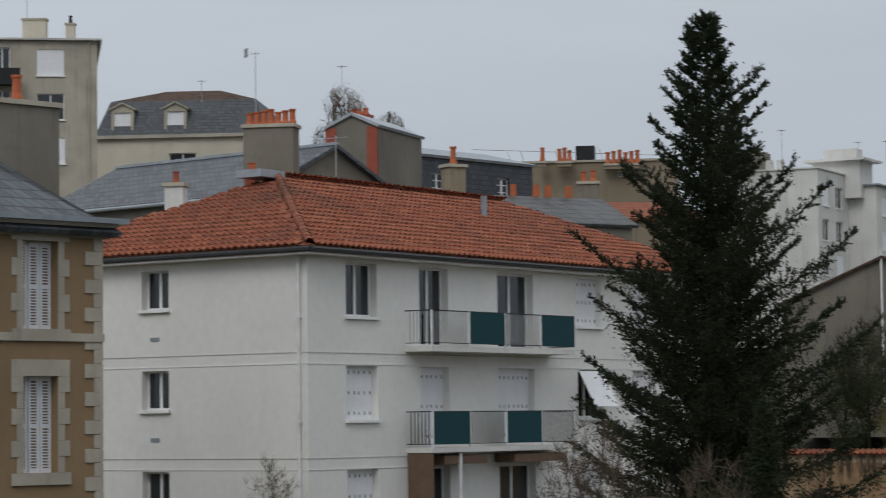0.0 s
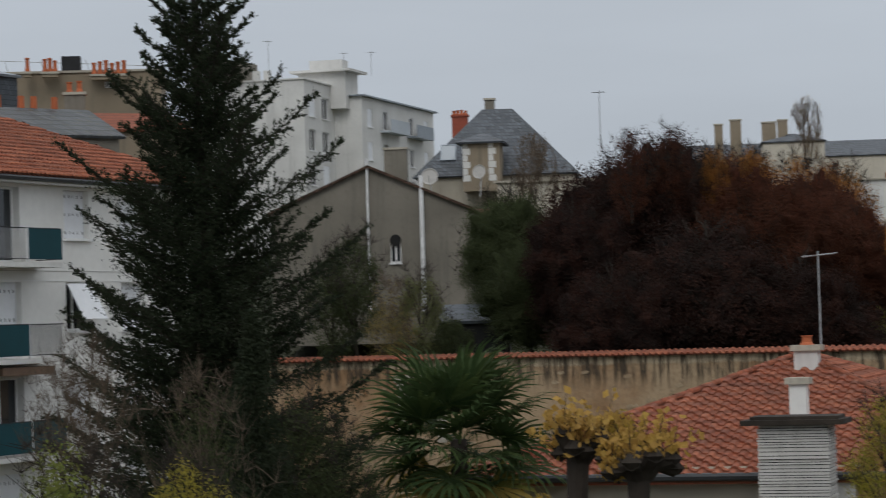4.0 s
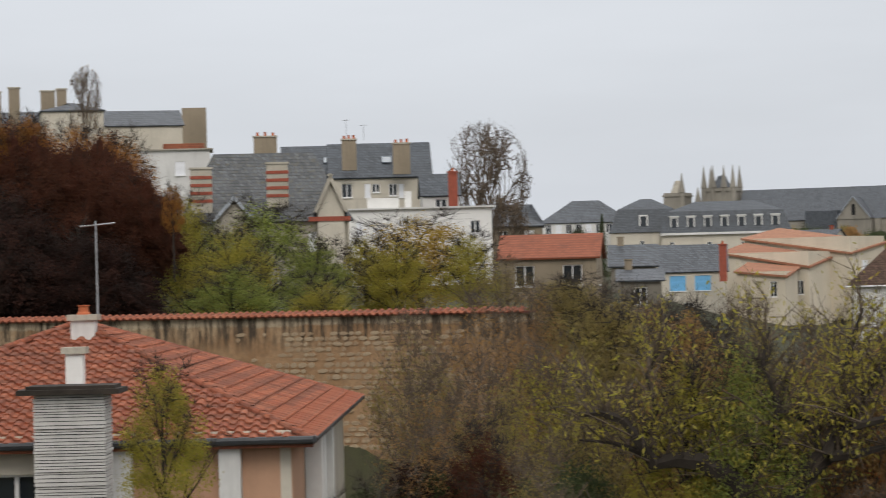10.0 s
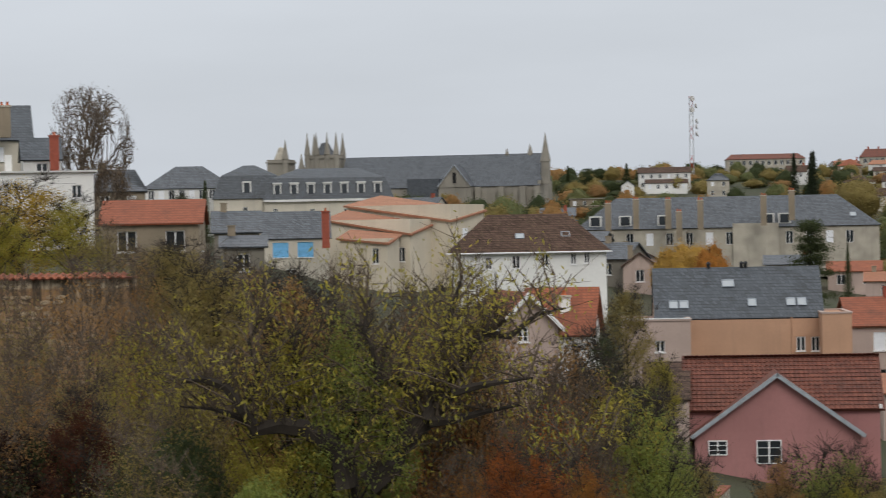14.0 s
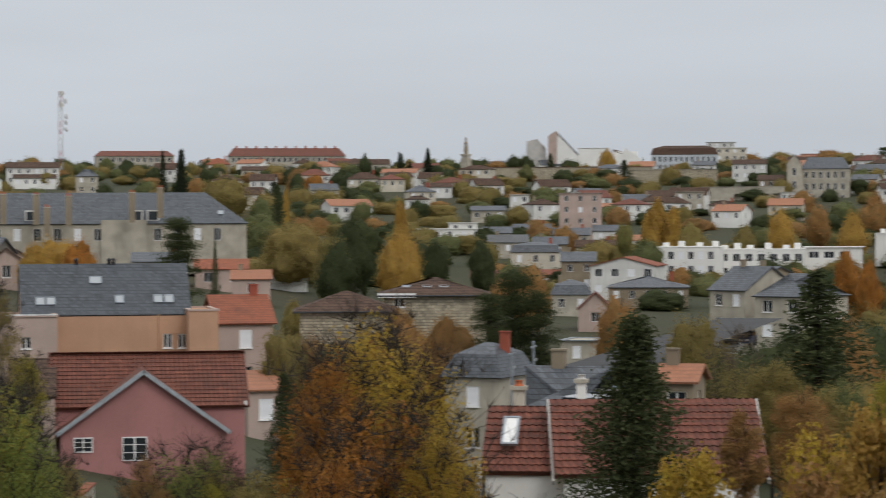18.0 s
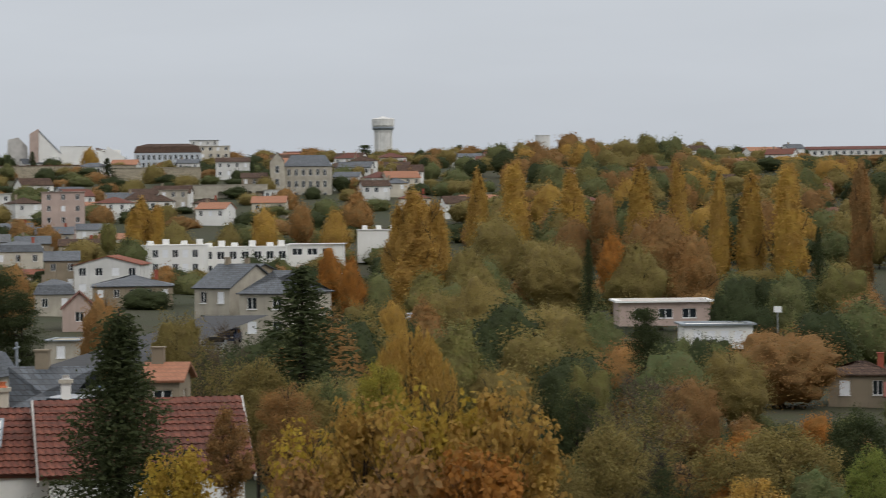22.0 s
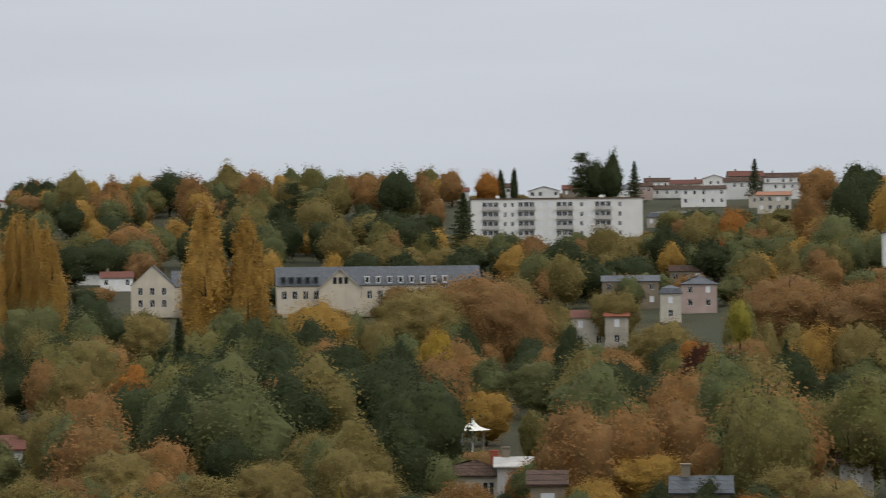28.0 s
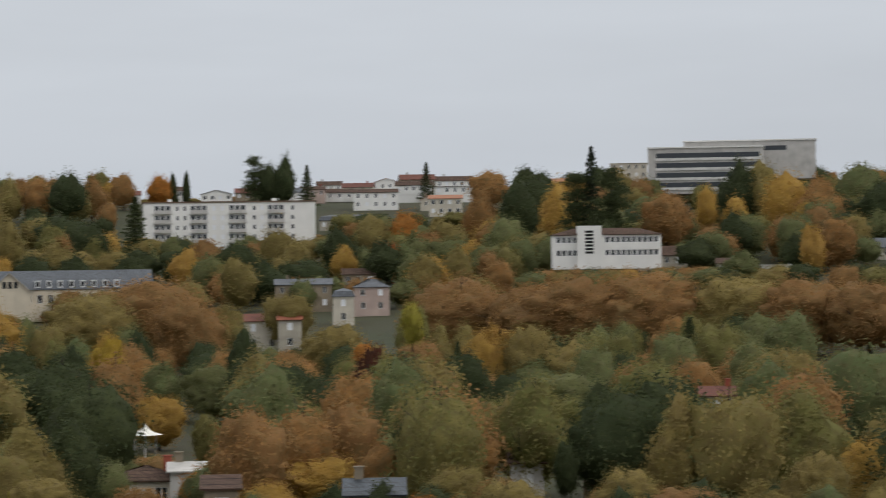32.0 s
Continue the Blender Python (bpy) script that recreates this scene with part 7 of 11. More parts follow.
tree("fine", "green", (32.24, 38.21, 16.48), 2.6, 0)
tree("fine", "dgreen", (19.13, 40.73, 16.50), 1.6, 1)
tree("thicket", "rust", (22.33, 44.74, 16.93), 2.2, 0)
tree("fine", "copper", (22.83, 43.36, 17.18), 2.0, 1)
tree("thicket", "red", (28.4, 37.5, 16.4), 1.5, 1)
tree("thicket", "red", (29.4, 36.6, 16.0), 1.2, 2)
tree("thicket", "orange", (27.1, 37.2, 16.0), 1.2, 0)

# ---------------------------------------------------------------- the villa and its neighbours
villa = building("villa", "stone villa with a mossy slate roof and striped chimneys", "villa", (61.08, 156.50, 23.89), 112, 10.6, 9, "stone", "hip", 4.3, "slate_old", 0.35, hip=2.0, down=7,
    front=[(0.99, 0.49, 0.51, 1.09, 'shut'), (8.01, 1.00, 0.51, 1.27, 'shut'), (9.82, 1.04, 0.44, 1.27, 'shut'), (3.33, 0.54, 0.59, 1.09, 'shut')], sills=False)
VE = villa["eave"]
for p in ((61.63, 154.67, 27.13), (66.11, 152.81, 27.37)):
    c = chimney(p, 112, 1.35, 0.8, 2.3, "stone", 0, label="stone chimney banded with red brick courses", low=0.6)
    for i in range(4):
        part("brick_band", boxes((-0.71, -0.44, -0.75 - 0.5 * i, 0.71, 0.44, -0.55 - 0.5 * i)), M["brick"], c)


def gable_front(th, x0, x1, y, z0, z1, rise, wall, trim, deep=1.5, roofm="slate"):
    """A gabled projection with barge boards."""
    bm = boxes((x0, y, z0, x1, y + deep, z1))
    xm = (x0 + x1) / 2
    a, b = [[bm.verts.new(q) for q in ((x0, yy, z1), (x1, yy, z1), (xm, yy, z1 + rise))] for yy in (y, y + deep)]
    bm.faces.new(a)
    bm.faces.new(b[::-1])
    g = part("gable", bm, M[wall], th)
    bm = bmesh.new()
    k = 0.25 * rise / (xm - x0)
    slab(bm, [(x0 - 0.25, y - 0.3, z1 - k + 0.05), (xm, y - 0.3, z1 + rise + 0.05), (xm, y + deep + 1.5, z1 + rise + 0.05), (x0 - 0.25, y + deep + 1.5, z1 - k + 0.05)], 0.12)
    slab(bm, [(xm, y - 0.3, z1 + rise + 0.05), (x1 + 0.25, y - 0.3, z1 - k + 0.05), (x1 + 0.25, y + deep + 1.5, z1 - k + 0.05), (xm, y + deep + 1.5, z1 + rise + 0.05)], 0.12)
    part("gable_roof", bm, M[roofm], th)
    for s in (-1, 1):
        bm = bmesh.new()
        xe = x0 - 0.25 if s < 0 else x1 + 0.25
        slab(bm, [(xe, y - 0.36, z1 - k + 0.12), (xm, y - 0.36, z1 + rise + 0.12), (xm, y - 0.28, z1 + rise + 0.12), (xe, y - 0.28, z1 - k + 0.12)], 0.2)
        part("barge_board", bm, M[trim], th)
    return g


gable_front(villa, 1.9, 4.6, -0.9, 0, VE - 0.2, 1.5, "stone", "lead", roofm="slate_old")
gable_front(villa, 8.6, 10.3, -1.0, 0, VE + 0.7, 1.9, "cream", "stone", roofm="slate_old")
part("tile_frieze", boxes((8.0, -1.06, VE - 0.35, 10.7, -1.0, VE - 0.05)), M["brick"], villa)
flats_c = building("town_house", "cream house with a slate roof and roof windows behind the villa", "house", (89.41, 195.53, 28.17), 114, 8.2, 9, "cream", "gable", 2.9, "slate_new", 0.25, down=7,
    front=[(0.87, 0.58, 0.86, 1.12, 'french'), (2.77, 0.61, 0.49, 1.12, 'shut'), (3.38, 0.63, 0.64, 0.70, 'french'), (4.78, 0.65, 0.68, 0.98, 'french'), (5.57, 0.67, 0.44, 1.12, 'shut')])
wingc = building("town_house", "slate-roofed rear range of the cream house", "house", (88.61, 203.55, 28.80), 114, 5.5, 9, "cream", "gable", 2.5, "slate_new", 0.2, down=7)
skylight(flats_c, 4.3, 1.6, flats_c["eave"] + 1.15, 0.8, 1.0, 33)
skylight(wingc, 3.5, 1.4, wingc["eave"] + 0.9, 1.2, 1.0, 29)
for p, w in (((90.40, 193.97, 31.26), 1.2), ((94.28, 192.11, 30.85), 1.4), ((88.46, 206.88, 32.26), 2.0)):
    chimney(p, 114, w, 0.7, 1.6, "tan", 3, "pot", "tan chimney stack with short pots on a slate roof", pot_h=0.3, low=1.0)
chimney((93.88, 182.24, 28.03), 114, 0.7, 0.6, 2.0, "brick", 1, "pot", "tall red brick chimney beside the bare tree", pot_h=0.3)
slate_cot = building("town_house", "small slate-roofed house with a white window", "house", (92.64, 185.12, 26.27), 114, 2.9, 5, "offwhite", "gable", 1.7, "slate_new", 0.2, down=5, front=[(1.0, 0.35, 0.9, 0.7, "french")])
terrace = building("town_house", "white rendered annexe with a cornice and flat roof", "house", (78.47, 168.64, 24.66), 116, 10.2, 8, "white", "flat", 0, "offwhite", 0.25, down=5.5, front=[(8.65, 0.92, 0.71, 0.93, 'french'), (0.50, 0.86, 0.46, 0.89, 'shut')])
part("roof_block", boxes((1.3, 0.6, terrace["eave"], 3.6, 3.5, terrace["eave"] + 0.85), (4.0, 0.8, terrace["eave"], 4.5, 1.3, terrace["eave"] + 1.3)), M["white"], terrace)
antenna((91.07, 195.86, 33.00), 1.7, 80, 1)
antenna((92.37, 195.25, 32.56), 1.3, 80, 1)
inst = building("institution", "cream institutional building with a grey slate hip roof", "public building", back((95.44, 244.00, 34.97), 112, 26), 112, 26, 10, "cream", "hip", 2.0, "slate", 0.3, hip=4, down=12, front=[(15 + 2.2 * i, 0.6, 0.9, 1.3, "french") for i in range(5)])
chimney((95.01, 239.87, 37.06), 112, 2.4, 1.4, 3.2, "tan", 0, label="broad square stone chimney tower", cap=False, low=4)
pale_h = building("town_house", "white house with a red tile attic above the trees", "house", (79.31, 213.76, 31.33), 112, 6.3, 6, "offwhite", "flat", 0, "stone", 0.25, down=8, front=[(3.2, 1.0, 0.9, 1.2, "shut")])
part("tile_roof", boxes((2.2, 0.5, pale_h["eave"], 5.8, 3, pale_h["eave"] + 0.6)), M["clay"], pale_h)

# ---------------------------------------------------------------- houses of the town
WORD = {"white": "white", "offwhite": "off-white", "cream": "cream", "stone": "pale stone", "grey": "grey rendered", "tan": "tan rendered", "rose": "rose-grey", "salmon": "salmon", "peach": "peach", "bluewall": "pale blue",
        "concrete": "concrete", "brownstone": "brown stone", "ochre": "ochre", "pink": "pink"}
RWORD = {"slate": "slate roof", "slate_new": "dark slate roof", "slate_old": "mossy slate roof", "slate_brown": "brown tile roof", "clay": "red tile roof", "clay_light": "orange tile roof", "clay_dark": "dark red tile roof",
         "white": "flat white roof", "offwhite": "flat roof", "zinc": "zinc roof", "concrete": "flat roof", "stone": "flat roof", "rose": "flat roof", "cream": "flat roof"}
PLACE = "in the town"


def small_house(p, az, L, D, wall, roof, rh, roofmat, rows=1):
    """A small town house with a regular window grid."""
    n = max(1, int(L / 2.6))
    k = int(abs(p[0] * 7 + p[1] * 3)) % 5
    op = []
    for f in range(rows):
        for i in range(n):
            w = 0.95 if k != 2 else 1.25
            op.append((L * (i + 0.5) / n - w / 2, 0.55 + 2.75 * f, w, 1.35, "shut" if (i * 3 + f * 2 + k) % 4 == 0 else "french"))
    th = building("house", f"{WORD[wall]} house with a {RWORD[roofmat]} {PLACE}", "house", p, az, L, D, wall, roof, rh, roofmat, 0.3, front=op, right=[(D * 0.4, 0.6, 0.9, 1.3, "french")], down=max(2.2, rows * 2.8 + 0.6), group="houses of the town")
    g = ground_z(p[0], p[1])
    if p[2] - max(2.2, rows * 2.8 + 0.6) > g:      # let the walls reach the slope
        part("footing", boxes((0.05, 0.05, g - 1.5 - (p[2] - th["eave"]), L - 0.05, D - 0.05, 0.0)), M[wall], th)
    if roof != "flat" and k in (0, 1, 3):
        x = L * (0.22 if k else 0.8)
        e = th["eave"] + rh
        part("chimney", boxes((x - 0.3, D / 2 - 0.25, e - 0.7, x + 0.3, D / 2 + 0.25, e + 0.75), (x - 0.36, D / 2 - 0.31, e + 0.75, x + 0.36, D / 2 + 0.31, e + 0.83)), M["tan" if k else "brick"], th)
    return th


small_house((81.3, 151.2, 20.9), 123.3, 6.3, 8.0, "tan", "gable", 1.5, "clay", 1)
small_house((123.5, 208.1, 20.3), 121.2, 4.2, 8.0, "grey", "gable", 1.9, "slate", 1)
small_house((101.6, 170.0, 19.1), 121.3, 3.2, 7.0, "grey", "gable", 0.8, "slate", 1)
small_house((223.8, 282.0, 18.2), 138.9, 5.1, 8.0, "stone", "gable", 1.3, "slate", 1)
small_house((191.7, 237.3, 16.4), 149.4, 4.5, 8.0, "grey", "gable", 1.8, "slate", 1)
small_house((189.0, 227.9, 15.7), 130.1, 3.8, 8.0, "rose", "gable_y", 1.4, "slate_brown", 1)
small_house((291.9, 424.0, 23.5), 155.0, 9.0, 10.0, "stone", "gable", 3.2, "slate", 1)
small_house((319.9, 411.0, 22.6), 128.3, 6.7, 10.0, "stone", "gable", 1.6, "slate", 1)
bs = building("house", "cream house with a slate roof and sky-blue shutters", "house", (137.95, 222.74, 19.63), 122, 6.6, 8, "cream", "gable", 2.6, "slate", 0.25, down=7, front=[(0.9, 0.5, 1.6, 1.5, "blue"), (3.4, 0.5, 1.6, 1.5, "blue"), (2.2, 3.2, 1.0, 1.3, "french")])
chimney((141.05, 216.03, 22.20), 122, 0.75, 0.7, 2.2, "brick", 1, "pot", "tall red brick chimney with a pot", pot_h=0.3)

# peach flats: three blocks with sloping orange roofs
pk1 = building("apartment_block", "peach rendered flats under an orange monopitch roof", "apartment block", (158.34, 238.17, 22.89), 150, 12.5, 9, "peach", "shed_x", 1.9, "clay_light", 0.3, down=9,
    front=[(7.97, 2.51, 0.58, 1.47, 'french'), (7.91, 4.97, 0.58, 1.47, 'french'), (9.18, 2.54, 0.24, 1.47, 'french'), (9.13, 4.99, 0.24, 1.47, 'french')], right=[(3.0, 2.6, 1.6, 2.0, "shut"), (3.0, 5.3, 1.6, 2.0, "french"), (6.0, 2.6, 1.2, 1.6, "french")], th=0.2)
pk2 = building("apartment_block", "lower peach block with an orange roof", "apartment block", (151.42, 231.95, 21.34), 142, 9.4, 8, "peach", "shed_x", 1.7, "clay_light", 0.3, down=8, front=[(6.0, 3.2, 1.3, 1.9, "shut"), (8.0, 3.0, 0.8, 1.5, "french")], th=0.2)
pk3 = building("apartment_block", "small peach block with an orange roof and loggia", "apartment block", (147.68, 223.64, 19.35), 135, 5.0, 7, "peach", "shed_x", 0.6, "clay_light", 0.3, down=6, front=[(1.8, 1.0, 1.0, 2.8, "hole"), (3.4, 1.0, 0.7, 1.6, "french")], th=0.2)

brown_roof = building("house", "white house with a brown hipped tile roof", "house", (131.93, 182.26, 18.28), 126, 13.4, 9, "white", "hip", 3.0, "slate_brown", 0.4, hip=3.2, down=6.5,
    front=[(2.92, 0.64, 0.56, 1.07, 'french'), (5.26, 0.54, 0.66, 1.12, 'french'), (7.79, 0.45, 0.61, 1.12, 'french'), (10.32, 0.40, 0.47, 0.98, 'french'), (11.49, 0.32, 0.47, 0.98, 'french')], gutter="gutter_white")
skylight(brown_roof, 5.6, 1.3, brown_roof["eave"] + 0.9, 0.75, 0.8, 33)
skylight(brown_roof, 9.6, 1.5, brown_roof["eave"] + 1.0, 0.75, 0.8, 33)

# white gabled house with a red roof among the trees
gh = building("house", "white gabled house with a bright red tile roof", "house", (84.03, 111.98, 14.81), 112, 3.4, 7, "rose", "gable_y", 1.75, "clay", 0.35, down=5.5, front=[(1.13, 0.09, 0.61, 0.79, 'bars')], gutter=None)
for s in (-1, 1):
    bm = bmesh.new()
    xe = 1.7 + s * 2.05
    slab(bm, [(xe, -0.42, gh["eave"] - 0.26), (1.7, -0.42, gh["eave"] + 1.85), (1.7, -0.34, gh["eave"] + 1.85), (xe, -0.34, gh["eave"] - 0.26)], 0.2)
    part("barge_board", bm, M["frame"], gh)
gh2 = building("house", "red-tiled wing of the gabled house", "house", (86.40, 112.69, 14.40), 135, 3.6, 5, "offwhite", "gable", 2.3, "clay", 0.3, down=5)
chimney((88.75, 112.13, 16.34), 112, 0.55, 0.5, 1.2, "white", 1, "pot", "white chimney on a red tile roof", pot_h=0.25)

# salmon house with the slate roof
bh = building("house", "salmon rendered house with a dark slate roof and six roof windows", "house", (116.55, 137.17, 13.62), 129, 11.55, 8, "salmon", "gable", 3.4, "slate_new", 0.08, down=5.5,
    front=[(9.66, 1.35, 0.61, 0.98, 'french'), (10.68, 1.37, 0.58, 0.98, 'french')], deep=0.12)
tl = math.degrees(math.atan2(3.4, 4))
for x, y, w, h in ((1.0, 0.7, 0.62, 0.8), (1.72, 0.7, 0.62, 0.8), (4.75, 2.35, 0.85, 0.75), (6.45, 0.8, 0.58, 0.8), (9.1, 0.8, 0.62, 0.8), (9.85, 0.8, 0.62, 0.8)):
    skylight(bh, x, y, bh["eave"] + y * 3.4 / 4 + 0.07, w, h, tl)
for x in (3.9, 6.2, 6.5):
    part("vent", lathe(bmesh.new(), [(0.13, bh["eave"] + 3.3), (0.13, bh["eave"] + 3.7), (0.2, bh["eave"] + 3.72), (0.05, bh["eave"] + 3.85)], 10, x, 4.0), M["iron"], bh)
part("downpipe", tube(bmesh.new(), [(9.35, -0.06, 0.3), (9.35, -0.06, bh["eave"])], [0.05, 0.05], 6), M["salmon"], bh)
bw = building("house", "rose-grey flat-roofed wing with a dark window", "house", (112.29, 135.52, 13.64), 129, 4.55, 7, "rose", "flat", 0, "rose", 0.08, down=6, front=[(2.16, 1.33, 0.64, 0.77, 'french')])
part("roof_rail", boxes((-0.05, -0.1, bw["eave"] + 0.12, 4.5, -0.05, bw["eave"] + 0.2)), M["gutter_white"], bw)
br = building("house", "rose-grey stair wing beside the salmon house", "house", (123.62, 128.07, 13.90), 129, 2.0, 7, "salmon", "flat", 0, "rose", 0.05, down=6)
small_house((136.0, 137.8, 12.5), 127.3, 4.1, 9.0, "rose", "gable", 1.9, "clay", 2)
small_house((139.2, 137.8, 9.1), 136.1, 4.9, 8.0, "rose", "flat", 0, "offwhite", 1)
small_house((119.3, 118.2, 9.1), 125.7, 2.4, 6.0, "rose", "shed", 0.9, "clay_light", 1)
small_house((258.3, 266.3, 13.3), 134.7, 7.4, 8.0, "rose", "gable", 1.3, "clay", 1)
small_house((247.2, 247.8, 12.3), 135.4, 5.1, 8.0, "rose", "gable", 1.1, "clay_light", 1)
small_house((286.0, 279.1, 12.5), 136.2, 6.2, 8.0, "offwhite", "gable", 1.0, "clay_light", 1)
small_house((324.3, 304.1, 12.5), 137.3, 6.1, 7.0, "offwhite", "gable", 1.1, "clay", 1)
small_house((200.1, 242.5, 16.2), 130.0, 4.9, 9.0, "rose", "gable_y", 1.3, "slate_brown", 1)
small_house((246.5, 266.5, 14.5), 133.3, 7.1, 9.0, "stone", "gable", 1.2, "slate", 1)

# pink gabled house
ph = building("house", "pink rendered house with a dark red tile roof", "house", (87.30, 100.34, 10.70), 131, 9.7, 7, "pink", "gable", 2.3, "clay_dark", 0.25, down=4.5, tiles=(0.24, 0.34, 0.03, 40))
PE = ph["eave"]
gable_front(ph, 0.35, 8.6, -2.2, 0, PE - 1.15, 2.95, "pink", "lead", 3.5, "clay_dark")
for x, w, h in ((1.0, 0.95, 0.75), (3.4, 1.25, 1.2)):
    f = part("window", window_meshes(w, h, "bars")[0][1], None, ph)
    f.matrix_local = pose(x, -2.262, PE - 1.45 - h)
    part("pane", boxes((0.03, 0.03, 0.03, w - 0.03, 0.05, h - 0.03)), M["pane"], f)
part("end_cap", boxes((9.65, -0.3, PE - 0.1, 9.8, 7.3, PE + 0.12)), M["frame"], ph)
sh = building("shed", "shed with a brown corrugated roof", "shed", (84.30, 100.27, 11.26), 131, 2.3, 6, "rose", "shed", 1.6, "slate_brown", 0.1, down=3)
gw = new("garden_wall")
a = Vector((66.44, 74.74, 9.55))
gw.matrix_world = pose(a.x, a.y, ground_z(a.x, a.y) - 0.2, 0, 0, 42)
tagged(gw, "low pale garden wall with a tile coping", "garden wall")
part("wall_body", boxes((0, 0, 0, 4.5, 0.3, a.z - ground_z(a.x, a.y) + 0.2)), M["stone"], gw)
part("coping", boxes((0, -0.06, a.z - ground_z(a.x, a.y) + 0.2, 4.5, 0.36, a.z - ground_z(a.x, a.y) + 0.27)), M["clay"], gw)

# the long pale stone house with chimneys
lh = building("college", "long pale stone building with hipped slate roof and many chimneys", "public building", (251.1, 313.9, 19.9), 131, 46.3, 12, "stone", "hip", 4.6, "slate", 0.3, hip=6, down=8,
    front=[(1.6 + 3.05 * i, 0.9, 1.1, 1.9, "shut" if i % 3 == 0 else "french") for i in range(14)], right=[(2 + 3 * i, 0.9 + 2.6 * f, 1.1, 1.6, "shut") for i in range(3) for f in range(2)])
LE = lh["eave"]
for i, p in enumerate(((255.7, 305.0, 24.3), (259.4, 301.8, 24.2), (263.1, 298.6, 24.0), (270.2, 292.2, 24.5), (273.3, 289.3, 25.2), (260.0, 300.0, 22.3), (252.4, 307.7, 23.8))):
    chimney(p, 131, 0.9, 0.9, 3.6, "tan", 2, "pot", "tall tan chimney stack on the long slate roof", pot_h=0.35, low=1.0)
for x in (2.0, 6.6, 12.5, 28.5, 31.0):
    d0 = part("dormer", boxes((x, 0.3, LE + 0.1, x + 1.9, 3.5, LE + 1.9)), M["offwhite"], lh, "pale dormer window")
    part("pane", boxes((x + 0.25, 0.26, LE + 0.4, x + 1.65, 0.3, LE + 1.7)), M["pane"], d0)
part("pavilion", boxes((24, -0.5, 0, 31, 0, LE + 0.4)), M["stone"], lh)
skylight(lh, 42, 1.4, LE + 1.2, 0.9, 1.0, 37)
small_house((404.4, 507.1, 25.5), 129.1, 12.4, 10.0, "tan", "flat", 0, "stone", 1)
small_house((289.2, 377.1, 21.5), 128.1, 9.8, 10.0, "stone", "hip", 2.0, "slate", 1)

# ---------------------------------------------------------------- college and cathedral
co = building("college", "long cream college wing with a slate mansard and white dormers", "public building", (184.5, 297.4, 24.5), 122, 17.2, 11, "cream", "mansard", 4.3, "slate_new", 0.25, down=9,
    front=[(6.06, 1.18, 0.66, 1.06, 'french'), (10.63, 1.27, 0.74, 1.07, 'french'), (14.82, 1.36, 0.66, 1.07, 'french'), (1.12, 1.09, 0.59, 1.06, 'french')])
CE = co["eave"]
part("cornice", boxes((-0.1, -0.4, CE - 0.2, 17.3, 0, CE + 0.1)), M["offwhite"], co)
for i in range(7):
    x = 1.2 + 2.25 * i
    d0 = part("dormer", boxes((x, 0.1, CE + 0.5, x + 1.05, 1.6, CE + 2.2), (x - 0.12, 0.0, CE + 2.2, x + 1.17, 1.6, CE + 2.4)), M["offwhite"], co, "white dormer window")
    part("pane", boxes((x + 0.18, 0.06, CE + 0.75, x + 0.87, 0.1, CE + 2.05)), M["pane"], d0)
cp = building("college", "college pavilion with a slate mansard and hipped top", "public building", (179.7, 302.7, 24.8), 122, 9.6, 10, "cream", "mansard", 4.6, "slate_new", 0.25, down=9, front=[(3.95, 1.07, 0.59, 1.07, 'french')])
d0 = part("dormer", boxes((3.9, 0.1, cp["eave"] + 0.5, 5.1, 1.6, cp["eave"] + 2.4)), M["offwhite"], cp, "white dormer window")
part("pane", boxes((4.1, 0.06, cp["eave"] + 0.75, 4.9, 0.1, cp["eave"] + 2.2)), M["pane"], d0)
cl = building("college", "side range of the college with a steep slate roof", "public building", (176.40, 316.11, 26.65), 121, 12.6, 9, "offwhite", "hip", 3.0, "slate", 0.2, hip=4.4, down=9, front=[(0.7 + 1.4 * i, 0.3, 0.8, 1.3, "shut" if i % 3 == 1 else "french") for i in range(8)])
small_house((127.2, 238.8, 24.8), 118.6, 5.5, 9.0, "tan", "hip", 2.2, "slate", 1)


